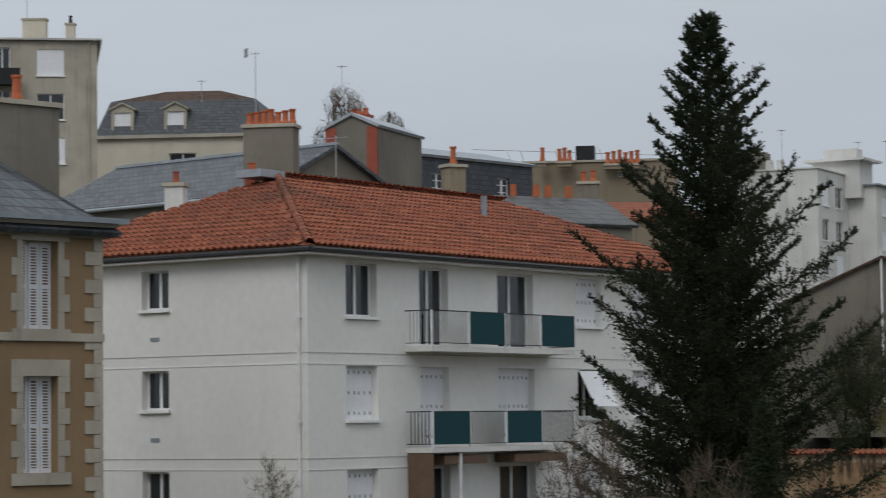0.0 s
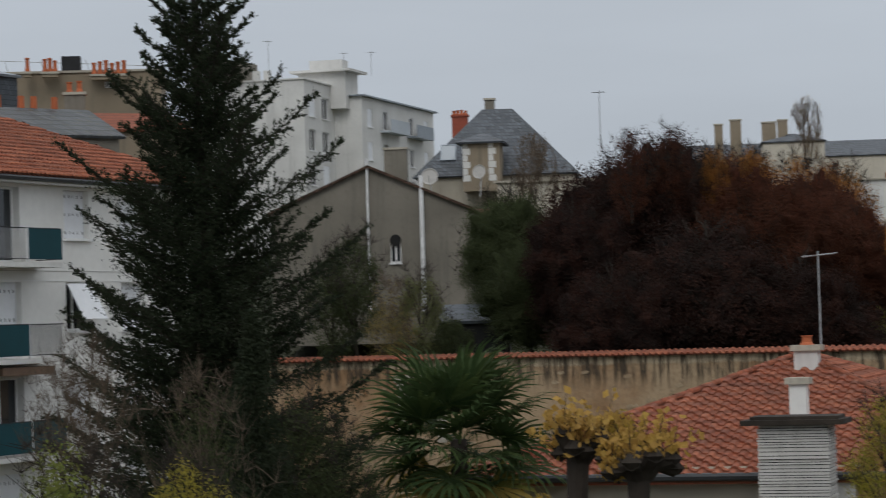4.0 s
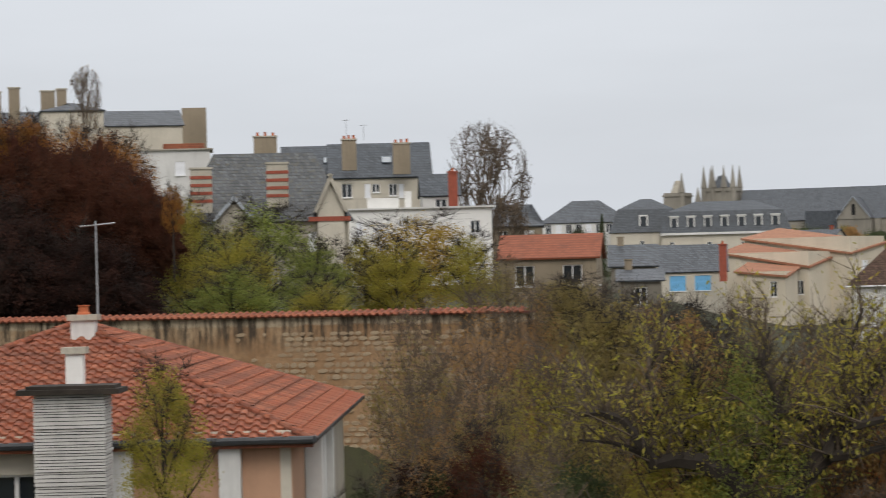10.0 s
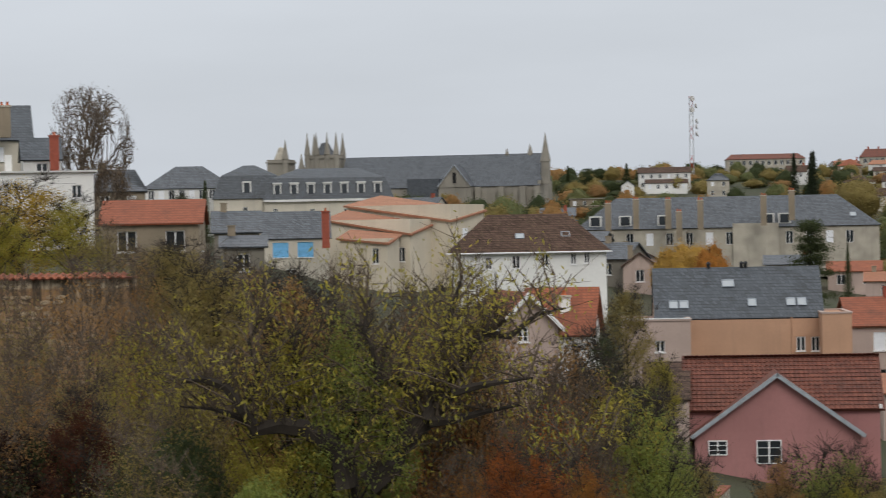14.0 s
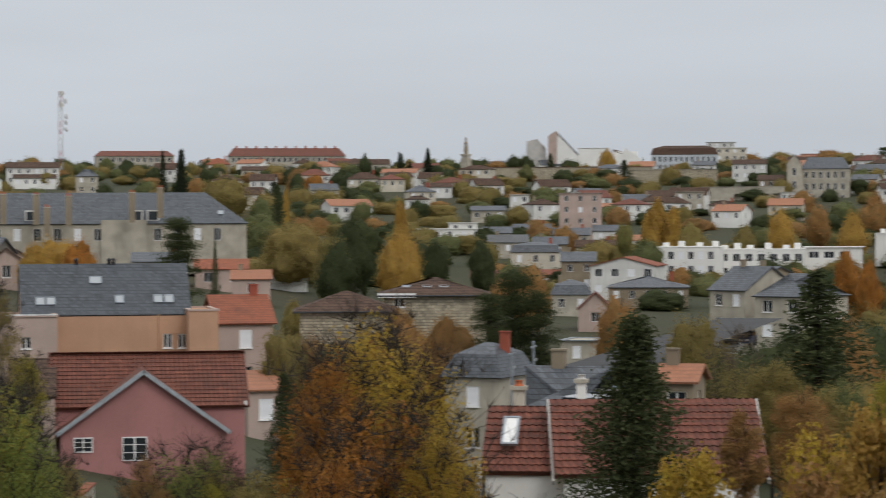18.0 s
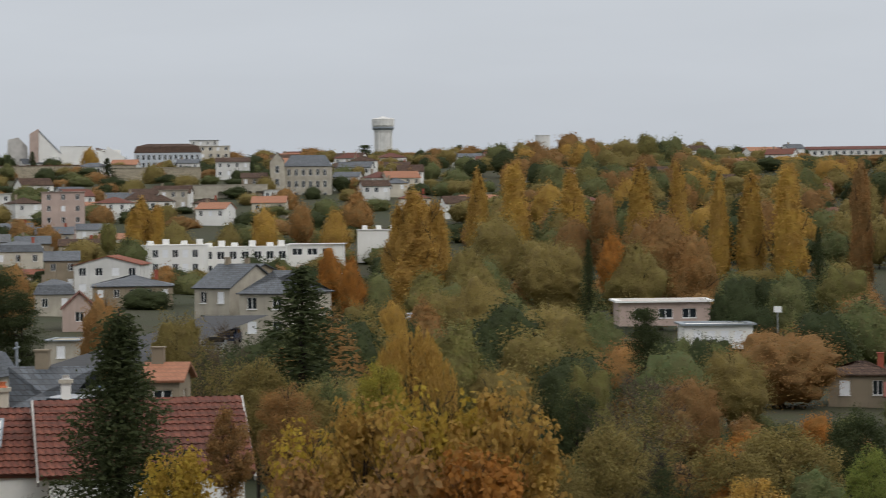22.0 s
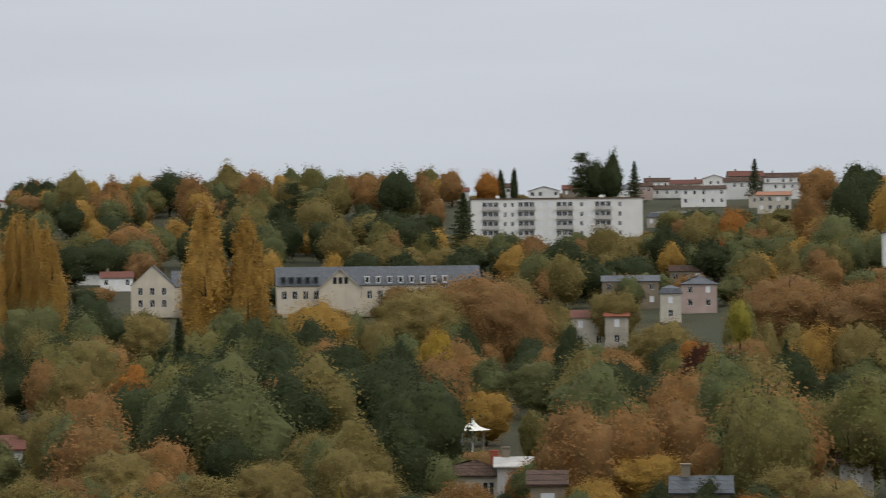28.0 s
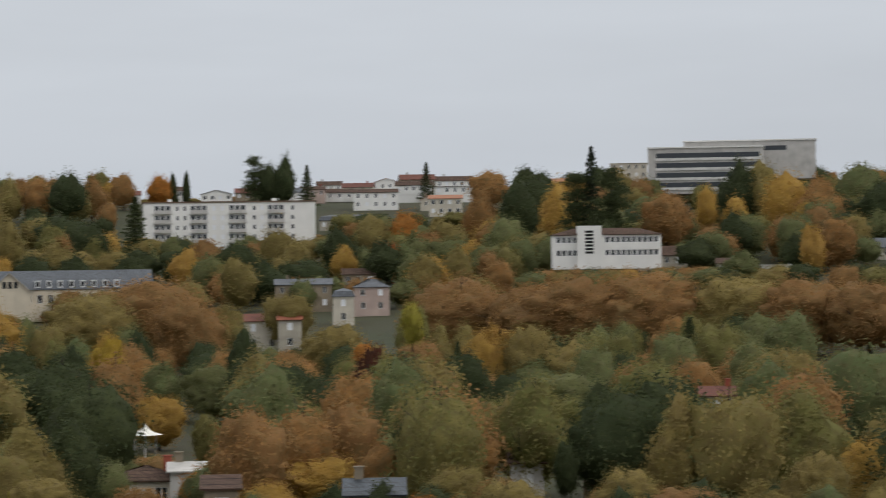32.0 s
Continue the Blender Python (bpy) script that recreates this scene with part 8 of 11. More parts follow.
def cathedral():
    p = Vector((397.1, 600.6, 32.3))
    az, L, D = 138.0, 56.0, 18.0
    c = building("cathedral", "long gothic cathedral with slate nave roof and pinnacled towers", "cathedral", p, az, L, D, "church", "gable", 8.6, "slate", 0.4, down=9,
        front=[(30 + 8 * i, 2.5, 1.6, 5.0, "hole") for i in range(3)])
    e = c["eave"]
    part("transept", boxes((29, -5, 0, 38, 0, e)), M["church"], c)
    gable_front(c, 29, 38, -5.2, e - 0.5, e, 5.6, "church", "lead", 8)
    part("transept_window", boxes((33.0, -5.3, e + 0.6, 34.0, -5.2, e + 3.5)), M["dark"], c)
    part("slate_link", boxes((20, -4.2, e - 4.5, 29, 0, e + 2.0)), M["slate"], c)
    for x in (20, 27, 38.5, 45, 51, 55):
        part("buttress", boxes((x, -2.2, 0, x + 1.5, 0, e - 0.5)), M["church"], c)

    def spire(x, y, z, r, h):
        part("pinnacle", lathe(bmesh.new(), [(r, z - 6), (r, z), (r * 1.15, z + 0.1), (r * 0.55, z + h * 0.5), (0.05, z + h)], 8, x, y), M["church"], c)

    spire(57.5, 2, e + 6, 1.3, 8.0)
    spire(52, 9, e + 8.4, 0.7, 3.0)
    spire(45.5, 9, e + 8.4, 0.6, 1.8)
    part("end_gable", boxes((55.6, 0, 0, 56.4, 18, e + 1)), M["church"], c)
    # two west towers
    for x0, x1, top, lead in ((-10.6, -1.7, 9.5, 1), (-22.0, -16.0, 8.5, 0)):
        t = part("tower", boxes((x0, 4, 0, x1, 12, e + top), (x0 - 0.3, 3.7, e + top - 1, x1 + 0.3, 12.3, e + top - 0.6)), M["church"], c, "square gothic tower with pinnacles")
        for x in ((x0 + 0.3, x0 + 2.9, x1 - 2.9, x1 - 0.3) if lead else (x1 - 0.7,)):
            for y in ((4.3, 11.7) if x in (x0 + 0.3, x1 - 0.3) else (4.3,)):
                spire(x, y, e + top, 0.8 if lead else 0.9, 5.6 + (0.7 if lead else 0))
        part("tower_roof", lathe(bmesh.new(), [((x1 - x0) * 0.36, e + top), ((x1 - x0) * 0.22, e + top + 1.8), ((x1 - x0) * 0.12, e + top + 3.4), (0.05, e + top + 3.6)], 8, (x0 + x1) / 2, 8), M["slate" if lead else "stone"], c)
        # Near-black plates put the shade of the belfry openings into colour.
        for k in range(3):
            part("belfry_opening", boxes((x0 + 1.2 + 2.4 * k, 3.94, e + 1.0, x0 + 2.2 + 2.4 * k, 4.0, e + 3.6)), M["dark"], c)
    spire(-12.0, 4.0, e + 5.5, 0.9, 4.5)


cathedral()

# ---------------------------------------------------------------- houses round the red roof in front
rh_ = building("house", "white house with weathered red tile roof and a white skylight", "house", (58.64, 48.35, 12.69), 146, 2.4, 5, "white", "gable", 1.6, "clay_dark", 0.15, down=5, tiles=(0.22, 0.32, 0.03, 60))
skylight(rh_, 0.4, 0.46, rh_["eave"] + 0.68, 0.5, 1.35, 33, glassm="frame")
part("gable_edge", boxes((-0.25, -0.2, rh_["eave"] - 2, -0.12, 5.2, rh_["eave"] + 0.1)), M["white"], rh_)
r2 = building("house", "white gabled house with a dark red tile roof", "house", (59.28, 45.94, 12.81), 139, 5.6, 5.2, "white", "gable", 1.75, "clay_dark", 0.3, down=5, tiles=(0.22, 0.32, 0.03, 60), left=[(1.5, 0.5, 0.8, 1.0, "french")])
for y0, y1, s in ((-0.3, 2.6, 1), (5.5, 2.6, -1)):
    for x in (-0.36, 5.86):
        bm = bmesh.new()
        slab(bm, [(x, y0, r2["eave"] - 0.3), (x + 0.06, y0, r2["eave"] - 0.3), (x + 0.06, y1, r2["eave"] + 1.85), (x, y1, r2["eave"] + 1.85)], 0.16)
        part("verge", bm, M["concrete"], r2)
chimney((61.60, 49.46, 14.97), 146, 0.35, 0.35, 0.9, "cream", 1, "pot", "slim cream chimney with a red pot", pot_h=0.2)
chimney((66.74, 51.01, 14.87), 146, 0.3, 0.3, 0.6, "white", 1, "concrete", "small white chimney beside the red roof", pot_h=0.15)
small_house((132.5, 112.7, 9.5), 162.2, 3.9, 6.0, "stone", "mansard", 2.2, "slate", 2)
small_house((90.8, 72.1, 11.8), 157.0, 1.8, 6.0, "grey", "hip", 1.5, "slate", 1)
small_house((233.1, 181.1, 6.3), 154.5, 3.7, 7.0, "stone", "flat", 0, "zinc", 1)
small_house((105.6, 75.8, 12.0), 154.7, 1.7, 3.5, "tan", "gable", 0.7, "clay_light", 1)
hall = building("hall", "low hall with a dark brown roof and stone walls", "hall", (148.49, 141.33, 13.05), 137, 7.4, 7, "coursed", "hip", 1.3, "slate_brown", 0.5, down=5, gutter="gutter")
hall_b = building("hall", "long low hall with a dark brown roof and roof lights", "hall", (159.70, 142.45, 13.99), 139, 8.4, 9, "coursed", "hip", 1.2, "slate_brown", 0.5, down=5, gutter="gutter", front=[(0.8, 0.4, 0.9, 0.7, "french")])
part("fascia", boxes((-0.5, -0.56, hall_b["eave"] - 0.3, 2.6, -0.5, hall_b["eave"] + 0.05)), M["frame"], hall_b)
for x in (1.5, 3.2, 4.6):
    skylight(hall_b, x, 1.6, hall_b["eave"] + 0.45, 0.7, 0.7, 12)
small_house((343.5, 256.9, 8.9), 144.1, 13.1, 14.0, "tan", "hip", 1.6, "slate", 1)
small_house((317.4, 248.3, 8.4), 142.4, 6.0, 9.0, "stone", "mansard", 2.2, "slate", 1)
small_house((290.1, 222.2, 7.6), 142.9, 4.8, 9.0, "rose", "gable_y", 2.2, "clay_dark", 1)
small_house((253.8, 174.9, 11.8), 183.8, 5.2, 10.0, "stone", "gable", 2.6, "slate", 3)
small_house((291.8, 196.9, 12.0), 184.2, 3.6, 10.0, "tan", "gable", 1.6, "slate", 3)
small_house((249.9, 166.0, 11.3), 177.0, 6.6, 10.0, "stone", "hip", 2.4, "slate", 3)
small_house((267.1, 174.8, 9.1), 177.0, 3.2, 6.0, "bluewall", "gable", 1.2, "slate", 2)
small_house((350.3, 291.9, 9.9), 141.0, 12.4, 10.0, "tan", "gable", 1.2, "clay_dark", 1)
small_house((376.6, 297.6, 9.9), 142.3, 10.4, 10.0, "tan", "gable", 0.9, "clay", 1)
small_house((362.5, 275.0, 12.0), 151.5, 11.5, 14.0, "offwhite", "gable_y", 1.5, "clay", 2)
small_house((396.4, 320.2, 13.7), 141.6, 9.7, 10.0, "cream", "mansard", 2.0, "slate", 2)
small_house((371.3, 288.2, 12.6), 142.6, 6.1, 10.0, "tan", "gable", 1.6, "slate", 2)
small_house((290.8, 167.1, 6.6), 150.6, 5.4, 8.0, "offwhite", "gable", 0.6, "zinc", 1)
small_house((364.5, 220.5, 7.0), 149.3, 5.9, 8.0, "offwhite", "gable", 1.0, "slate", 1)
PLACE = "on the hillside"
small_house((562.9, 493.8, 26.2), 139.0, 7.1, 9.0, "offwhite", "hip", 1.0, "slate_brown", 1)
small_house((609.4, 526.9, 30.5), 139.4, 8.7, 9.0, "offwhite", "gable", 1.2, "slate_brown", 1)
small_house((643.1, 544.1, 32.4), 140.1, 10.0, 9.0, "stone", "gable", 1.2, "slate_brown", 1)
small_house((567.7, 458.9, 27.1), 141.3, 5.4, 8.0, "offwhite", "flat", 0, "offwhite", 2)
small_house((500.2, 388.9, 26.5), 142.6, 10.3, 12.0, "rose", "flat", 0, "rose", 4)
small_house((569.8, 430.3, 23.6), 143.2, 7.8, 9.0, "offwhite", "gable", 1.0, "clay_light", 1)
small_house((595.7, 422.0, 27.7), 145.0, 7.9, 12.0, "stone", "flat", 0, "stone", 2)
small_house((599.3, 413.4, 24.1), 145.7, 8.2, 10.0, "stone", "hip", 1.2, "slate_brown", 1)
small_house((462.0, 401.4, 18.0), 139.7, 15.3, 14.0, "white", "flat", 0, "white", 1)
small_house((489.1, 414.8, 19.4), 140.0, 7.0, 6.0, "white", "flat", 0, "white", 1)
small_house((464.0, 383.2, 17.1), 140.8, 6.5, 9.0, "stone", "gable", 1.4, "slate", 1)
small_house((485.8, 391.6, 17.5), 141.5, 8.8, 9.0, "tan", "gable", 1.6, "slate", 1)
small_house((474.2, 370.5, 16.6), 142.4, 8.5, 9.0, "stone", "gable", 1.6, "slate", 1)
small_house((496.1, 375.5, 17.4), 143.2, 7.4, 9.0, "offwhite", "gable", 1.4, "slate", 1)
small_house((441.2, 362.8, 15.2), 141.0, 8.7, 9.0, "stone", "gable", 1.6, "slate_old", 1)
small_house((452.1, 358.8, 14.7), 141.9, 7.5, 9.0, "tan", "gable", 1.6, "slate", 1)
small_house((452.1, 346.9, 14.2), 142.9, 8.7, 9.0, "stone", "gable", 1.4, "slate_brown", 1)
small_house((470.7, 349.9, 15.4), 143.7, 7.0, 9.0, "offwhite", "gable", 1.2, "clay_light", 1)
small_house((532.9, 444.0, 22.7), 140.6, 9.0, 9.0, "stone", "gable", 1.2, "slate", 1)
small_house((633.8, 566.3, 33.4), 138.5, 9.2, 9.0, "tan", "gable", 1.2, "slate_brown", 1)
small_house((676.3, 672.9, 38.8), 135.4, 11.2, 9.0, "cream", "gable", 1.4, "slate_brown", 1)
small_house((776.6, 721.4, 42.7), 137.7, 24.0, 12.0, "stone", "gable", 2.0, "slate_brown", 1)
small_house((832.8, 687.6, 43.4), 140.7, 9.4, 9.0, "offwhite", "gable", 1.2, "slate", 1)
small_house((667.0, 441.7, 32.1), 146.8, 7.8, 10.0, "tan", "gable", 1.5, "slate_brown", 2)
small_house((739.7, 500.3, 39.0), 146.3, 11.6, 10.0, "offwhite", "gable", 1.5, "slate_brown", 2)
small_house((926.9, 592.4, 46.0), 147.7, 10.7, 10.0, "offwhite", "gable", 1.5, "clay_dark", 1)
small_house((767.6, 469.9, 36.9), 148.9, 9.7, 10.0, "stone", "gable", 1.5, "slate_brown", 1)
small_house((682.1, 409.6, 29.4), 149.3, 6.8, 9.0, "stone", "gable_y", 1.6, "slate_brown", 1)
small_house((900.2, 540.5, 43.1), 149.4, 12.4, 9.0, "offwhite", "gable", 1.4, "slate_brown", 1)
small_house((776.5, 455.0, 37.2), 149.9, 8.7, 9.0, "offwhite", "gable", 1.4, "slate_brown", 1)
small_house((875.5, 483.3, 41.1), 151.4, 8.5, 9.0, "offwhite", "gable_y", 2.4, "clay_dark", 1)
small_house((831.7, 448.7, 39.9), 152.1, 11.0, 9.0, "offwhite", "gable", 1.4, "clay_dark", 1)
small_house((482.6, 582.0, 32.2), 129.8, 3.7, 8.0, "white", "gable_y", 1.4, "slate", 2)
small_house((553.3, 658.4, 37.9), 130.6, 17.1, 10.0, "offwhite", "gable", 1.8, "slate_brown", 2)
small_house((540.2, 639.3, 34.1), 130.7, 13.4, 9.0, "white", "gable", 1.2, "slate_brown", 1)
small_house((525.2, 592.8, 33.9), 131.8, 6.7, 9.0, "stone", "hip", 2.0, "slate", 2)
small_house((448.5, 563.3, 28.1), 129.0, 10.9, 10.0, "tan", "flat", 0, "stone", 1)

# ---------------------------------------------------------------- landmarks on the plateau
hp1 = building("hospital", "long pale hospital block with a red roof on the skyline", "public building", (675.6, 750.8, 45.5), 129, 30, 14, "stone", "hip", 2.0, "clay_dark", 0.3, hip=2, down=12, front=[(1.2 + 2.4 * i, 0.7 + 3.0 * f, 1.3, 1.7, "french") for i in range(12) for f in range(3)])
hp2 = building("hospital", "long pale barracks block with a dark red roof on the skyline", "public building", (740.8, 744.1, 46.4), 133, 47, 14, "stone", "hip", 3.2, "clay_dark", 0.3, hip=2, down=10, front=[(1.2 + 2.3 * i, 0.7 + 3.2 * f, 1.4, 1.8, "french") for i in range(20) for f in range(2)])
for i in range(11):
    part("chimney", boxes((3 + 4 * i, 6.5, hp2["eave"] + 2.5, 3.7 + 4 * i, 7.5, hp2["eave"] + 4.2)), M["brick"], hp2)
hp3 = building("hospital", "long low stone range beside the barracks", "public building", (762.3, 707.5, 42.8), 135, 23, 10, "stone", "gable", 2.0, "slate_brown", 0.3, down=6, front=[(1.2 + 2.6 * i, 0.8, 1.2, 1.5, "french") for i in range(8)])
small_house((699.4, 714.8, 42.0), 134.6, 9.1, 8.0, "tan", "hip", 2.4, "clay", 1)


def lattice_mast():
    p = Vector((613.0, 699.4, 66.3))
    g = ground_z(p.x, p.y)
    m = new("radio_mast")
    m.matrix_world = pose(p.x, p.y, g, 0, 0, 20)
    tagged(m, "red and white lattice radio mast with dish antennas", "radio mast")
    H = p.z - g
    r = 0.95
    for k in range(3):
        a = k * 2.094
        part("leg", tube(bmesh.new(), [(r * math.cos(a), r * math.sin(a), 0), (r * 0.8 * math.cos(a), r * 0.8 * math.sin(a), H)], [0.14, 0.1], 5), M["steel"], m)
    n = int(H / 2.4)
    for i in range(n):
        bm = bmesh.new()
        for k in range(3):
            a, b = k * 2.094, (k + 1) * 2.094
            z0, z1 = i * H / n, (i + 1) * H / n
            tube(bm, [(r * 0.95 * math.cos(a), r * 0.95 * math.sin(a), z0), (r * 0.95 * math.cos(b), r * 0.95 * math.sin(b), z1)], [0.07, 0.07], 4)
            tube(bm, [(r * 0.95 * math.cos(b), r * 0.95 * math.sin(b), z0), (r * 0.95 * math.cos(a), r * 0.95 * math.sin(a), z1)], [0.07, 0.07], 4)
        part("brace", bm, M["redpaint" if (i // 2) % 2 else "gutter_white"], m)
    for z, x in ((H - 1, -1.3), (H - 3.5, 1.2), (H - 5, -1.4), (H - 9, 1.6), (H - 11, 1.4), (H - 13.5, 1.5)):
        bm = lathe(bmesh.new(), [(0.3, 0), (0.9, 0.25), (0.95, 0.7), (0.2, 0.72)], 12)
        ob = part("dish", bm, M["concrete"], m)
        ob.matrix_local = pose(x, -0.6, z, 80, 0, 20 * x)


lattice_mast()


def water_tower():
    p = Vector((1293.9, 758.8, 77.1))
    g = ground_z(p.x, p.y)
    w = new("water_tower")
    w.matrix_world = pose(p.x, p.y, g)
    tagged(w, "pale concrete water tower with a flared drum on the skyline", "water tower")
    H = p.z - g
    part("shaft", lathe(bmesh.new(), [(5.4, -1), (4.9, H * 0.3), (4.9, H - 9.5), (5.6, H - 8)], 20), M["offwhite"], w)
    part("collar", lathe(bmesh.new(), [(5.6, H - 8), (6.4, H - 7), (6.4, H - 6.2), (5.8, H - 6.1)], 20), M["zinc"], w)
    part("drum", lathe(bmesh.new(), [(5.9, H - 6.2), (6.5, H - 5.4), (6.6, H - 1.6), (6.2, H - 1.3), (2.5, H - 0.6), (0.8, H)], 20), M["offwhite"], w)
    for k in range(8):
        a = k * math.pi / 4
        part("rib", boxes((-0.3, -0.25, 0, 0.3, 0.25, H - 8.2)), M["offwhite"], w).matrix_local = pose(5.0 * math.cos(a), 5.0 * math.sin(a), 0, 0, 0, math.degrees(a))


water_tower()
tk = new("storage_tank")
p = Vector((1337.9, 678.2, 65.2))
g = ground_z(p.x, p.y)
tk.matrix_world = pose(p.x, p.y, g)
tagged(tk, "grey-white cylindrical concrete tank on the skyline", "storage tank")
part("shell", lathe(bmesh.new(), [(4.3, -1), (4.3, p.z - g - 0.4), (4.5, p.z - g - 0.3), (4.5, p.z - g), (3.8, p.z - g)], 20), M["offwhite"], tk)

st = new("statue_column")
p = Vector((751.7, 628.8, 51.5))
g = ground_z(p.x, p.y) - 1
st.matrix_world = pose(p.x, p.y, g)
tagged(st, "tall stone column carrying a plain statue on the hill edge", "monument")
h = p.z - g
part("column", boxes((-1.4, -1.4, 0, 1.4, 1.4, h * 0.5), (-1.1, -1.1, h * 0.5, 1.1, 1.1, h * 0.56), (-1.5, -1.5, h * 0.56, 1.5, 1.5, h * 0.6)), M["stone"], st)
part("figure", lathe(bmesh.new(), [(0.8, h * 0.6), (0.9, h * 0.7), (0.6, h * 0.82), (0.75, h * 0.86), (0.3, h * 0.9), (0.42, h * 0.95), (0.1, h)], 10), M["tan"], st)

ab = building("abbey", "tall pale stone abbey with slate roof on the hillside", "abbey", (674.1, 430.8, 35.5), 150, 14.5, 12, "stone", "hip", 3.4, "slate", 0.3, hip=2, down=12, front=[(1.0 + 2.2 * i, 1.0 + 3.6 * f, 1.1, 2.0, "french") for i in range(6) for f in range(3)])
ab2 = building("abbey", "gabled stone front with an ornate gable", "abbey", (667.7, 431.5, 37.1), 146, 4.2, 10, "stone", "gable_y", 2.6, "slate", 0.2, down=13, front=[(1.4, 1.5 + 4 * f, 1.2, 2.4, "french") for f in range(3)])
ab3 = building("abbey", "lower stone range with arcades", "abbey", (658.2, 427.8, 28.1), 150, 9.0, 8, "offwhite", "flat", 0, "stone", 0.3, down=8, front=[(0.6 + 1.6 * i, 0.8 + 3.0 * f, 0.9, 1.8, "french") for i in range(5) for f in range(2)])
via = building("viaduct", "stone retaining arcade with round arches", "viaduct", (649.0, 450.4, 29.8), 146, 25, 6, "stone", "flat", 0, "stone", 0.2, down=9, front=[(10 + 3.8 * i, 2.0, 2.6, 6.0, "hole") for i in range(4)], sills=False, deep=1.5)
lw = building("retaining_wall", "long brown stone rampart along the plateau's edge", "wall", (715.6, 594.0, 38.9), 143, 63, 3, "coursed", "flat", 0, "clay_dark", 0.3, down=7)
lw2 = building("retaining_wall", "terraced stone wall on the hillside", "wall", (725.2, 532.9, 37.3), 146, 30, 3, "coursed", "flat", 0, "stone", 0.3, down=6)
sem = building("seminary", "long pale blue-grey building with a brown mansard roof", "public building", (826.8, 597.4, 45.4), 146, 26, 12, "bluewall", "mansard", 3.6, "slate_brown", 0.2, down=7, front=[(0.9 + 2.1 * i, 0.8, 1.1, 2.0, "french") for i in range(12)] + [(0.9 + 2.1 * i, 3.8, 1.1, 2.0, "french") for i in range(12)])
small_house((874.2, 599.5, 49.0), 145.9, 12.6, 14.0, "cream", "flat", 0, "offwhite", 3)
small_house((905.1, 625.1, 52.5), 145.7, 11.9, 10.0, "offwhite", "flat", 0, "zinc", 2)
md3 = building("school", "white cubic block of the modern school", "school", (797.8, 611.2, 47.7), 143, 12, 10, "white", "flat", 0, "white", 0.2, down=7)
md4 = building("school", "white gabled block of the modern school", "school", (810.2, 603.0, 46.5), 143, 9, 8, "white", "shed_x", 2.2, "slate_brown", 0.2, down=5)
def modern_school():
    """White blocks with mono-pitch tops and a pink fin, each a profile drawn back into the hill."""
    t = new("school")
    t.matrix_world = pose(788.62, 614.88, 42.78, 0, 0, 90 - 142.3)
    tagged(t, "white modern school with sloping grey roofs and a pink fin", "school")
    for name, wall, prof, y, deep in (("white_block", "white", ((0.4, -3.3), (8.9, -3.3), (8.9, 1.9), (0.7, 10.6)), 0.0, 9.0), ("pink_fin", "rose", ((-3.1, -3.2), (0.2, -3.3), (0.7, 11.7), (-2.8, 9.6)), -0.6, 5.0),
                                      ("grey_block", "concrete", ((-11.9, -3.2), (-3.3, -3.2), (-3.7, 5.0), (-7.1, 8.5), (-11.0, 7.6)), 3.0, 8.0), ("end_block", "white", ((22.5, -3.4), (33.1, -3.4), (33.1, 0.5), (26.6, 4.8), (25.3, 1.4), (22.5, 1.4)), 1.0, 8.0)):
        bm = bmesh.new()
        a, b = [[bm.verts.new((x, yy, z - (6 if i < 2 else 0))) for i, (x, z) in enumerate(prof)] for yy in (y, y + deep)]
        bm.faces.new(a)
        bm.faces.new(b[::-1])
        for i in range(len(a)):
            j = (i + 1) % len(a)
            bm.faces.new([a[j], a[i], b[i], b[j]])
        part(name, bm, M[wall], t)
    bm = bmesh.new()
    slab(bm, [(0.5, -0.3, 11.3), (9.1, -0.3, 2.3), (9.1, 9.3, 2.3), (0.5, 9.3, 11.3)], 0.25)
    part("roof", bm, M["zinc"], t)


modern_school()
ho = building("barracks", "very long pale building with a red roof along the skyline", "public building", (1198.6, 503.4, 50.3), 155, 96, 12, "offwhite", "hip", 1.5, "clay_dark", 0.4, hip=5, down=8, front=[(1.5 + 3.6 * i, 0.9, 1.6, 1.8, "french") for i in range(26)])
tarp = new("tarpaulin")
p = Vector((571.5, 386.6, 20.0))
tarp.matrix_world = pose(p.x, p.y, p.z, 0, 0, -60)
tagged(tarp, "bright blue tarpaulin stretched over a roof", "tarpaulin")
bm = bmesh.new()
for i in range(5):
    slab(bm, [(-3.2 + 1.3 * i, -1.5, -0.9 + 0.1 * (i % 2)), (-1.9 + 1.3 * i, -1.5, -0.9 + 0.12 * ((i + 1) % 2)), (-1.9 + 1.3 * i, 1.5, 0.35), (-3.2 + 1.3 * i, 1.5, 0.3)], 0.05)
part("sheet", bm, M["tarp"], tarp)
part("shed_walls", boxes((-3, -1.2, ground_z(p.x, p.y) - p.z - 0.5, 3, 1.2, -0.95)), M["stone"], tarp)

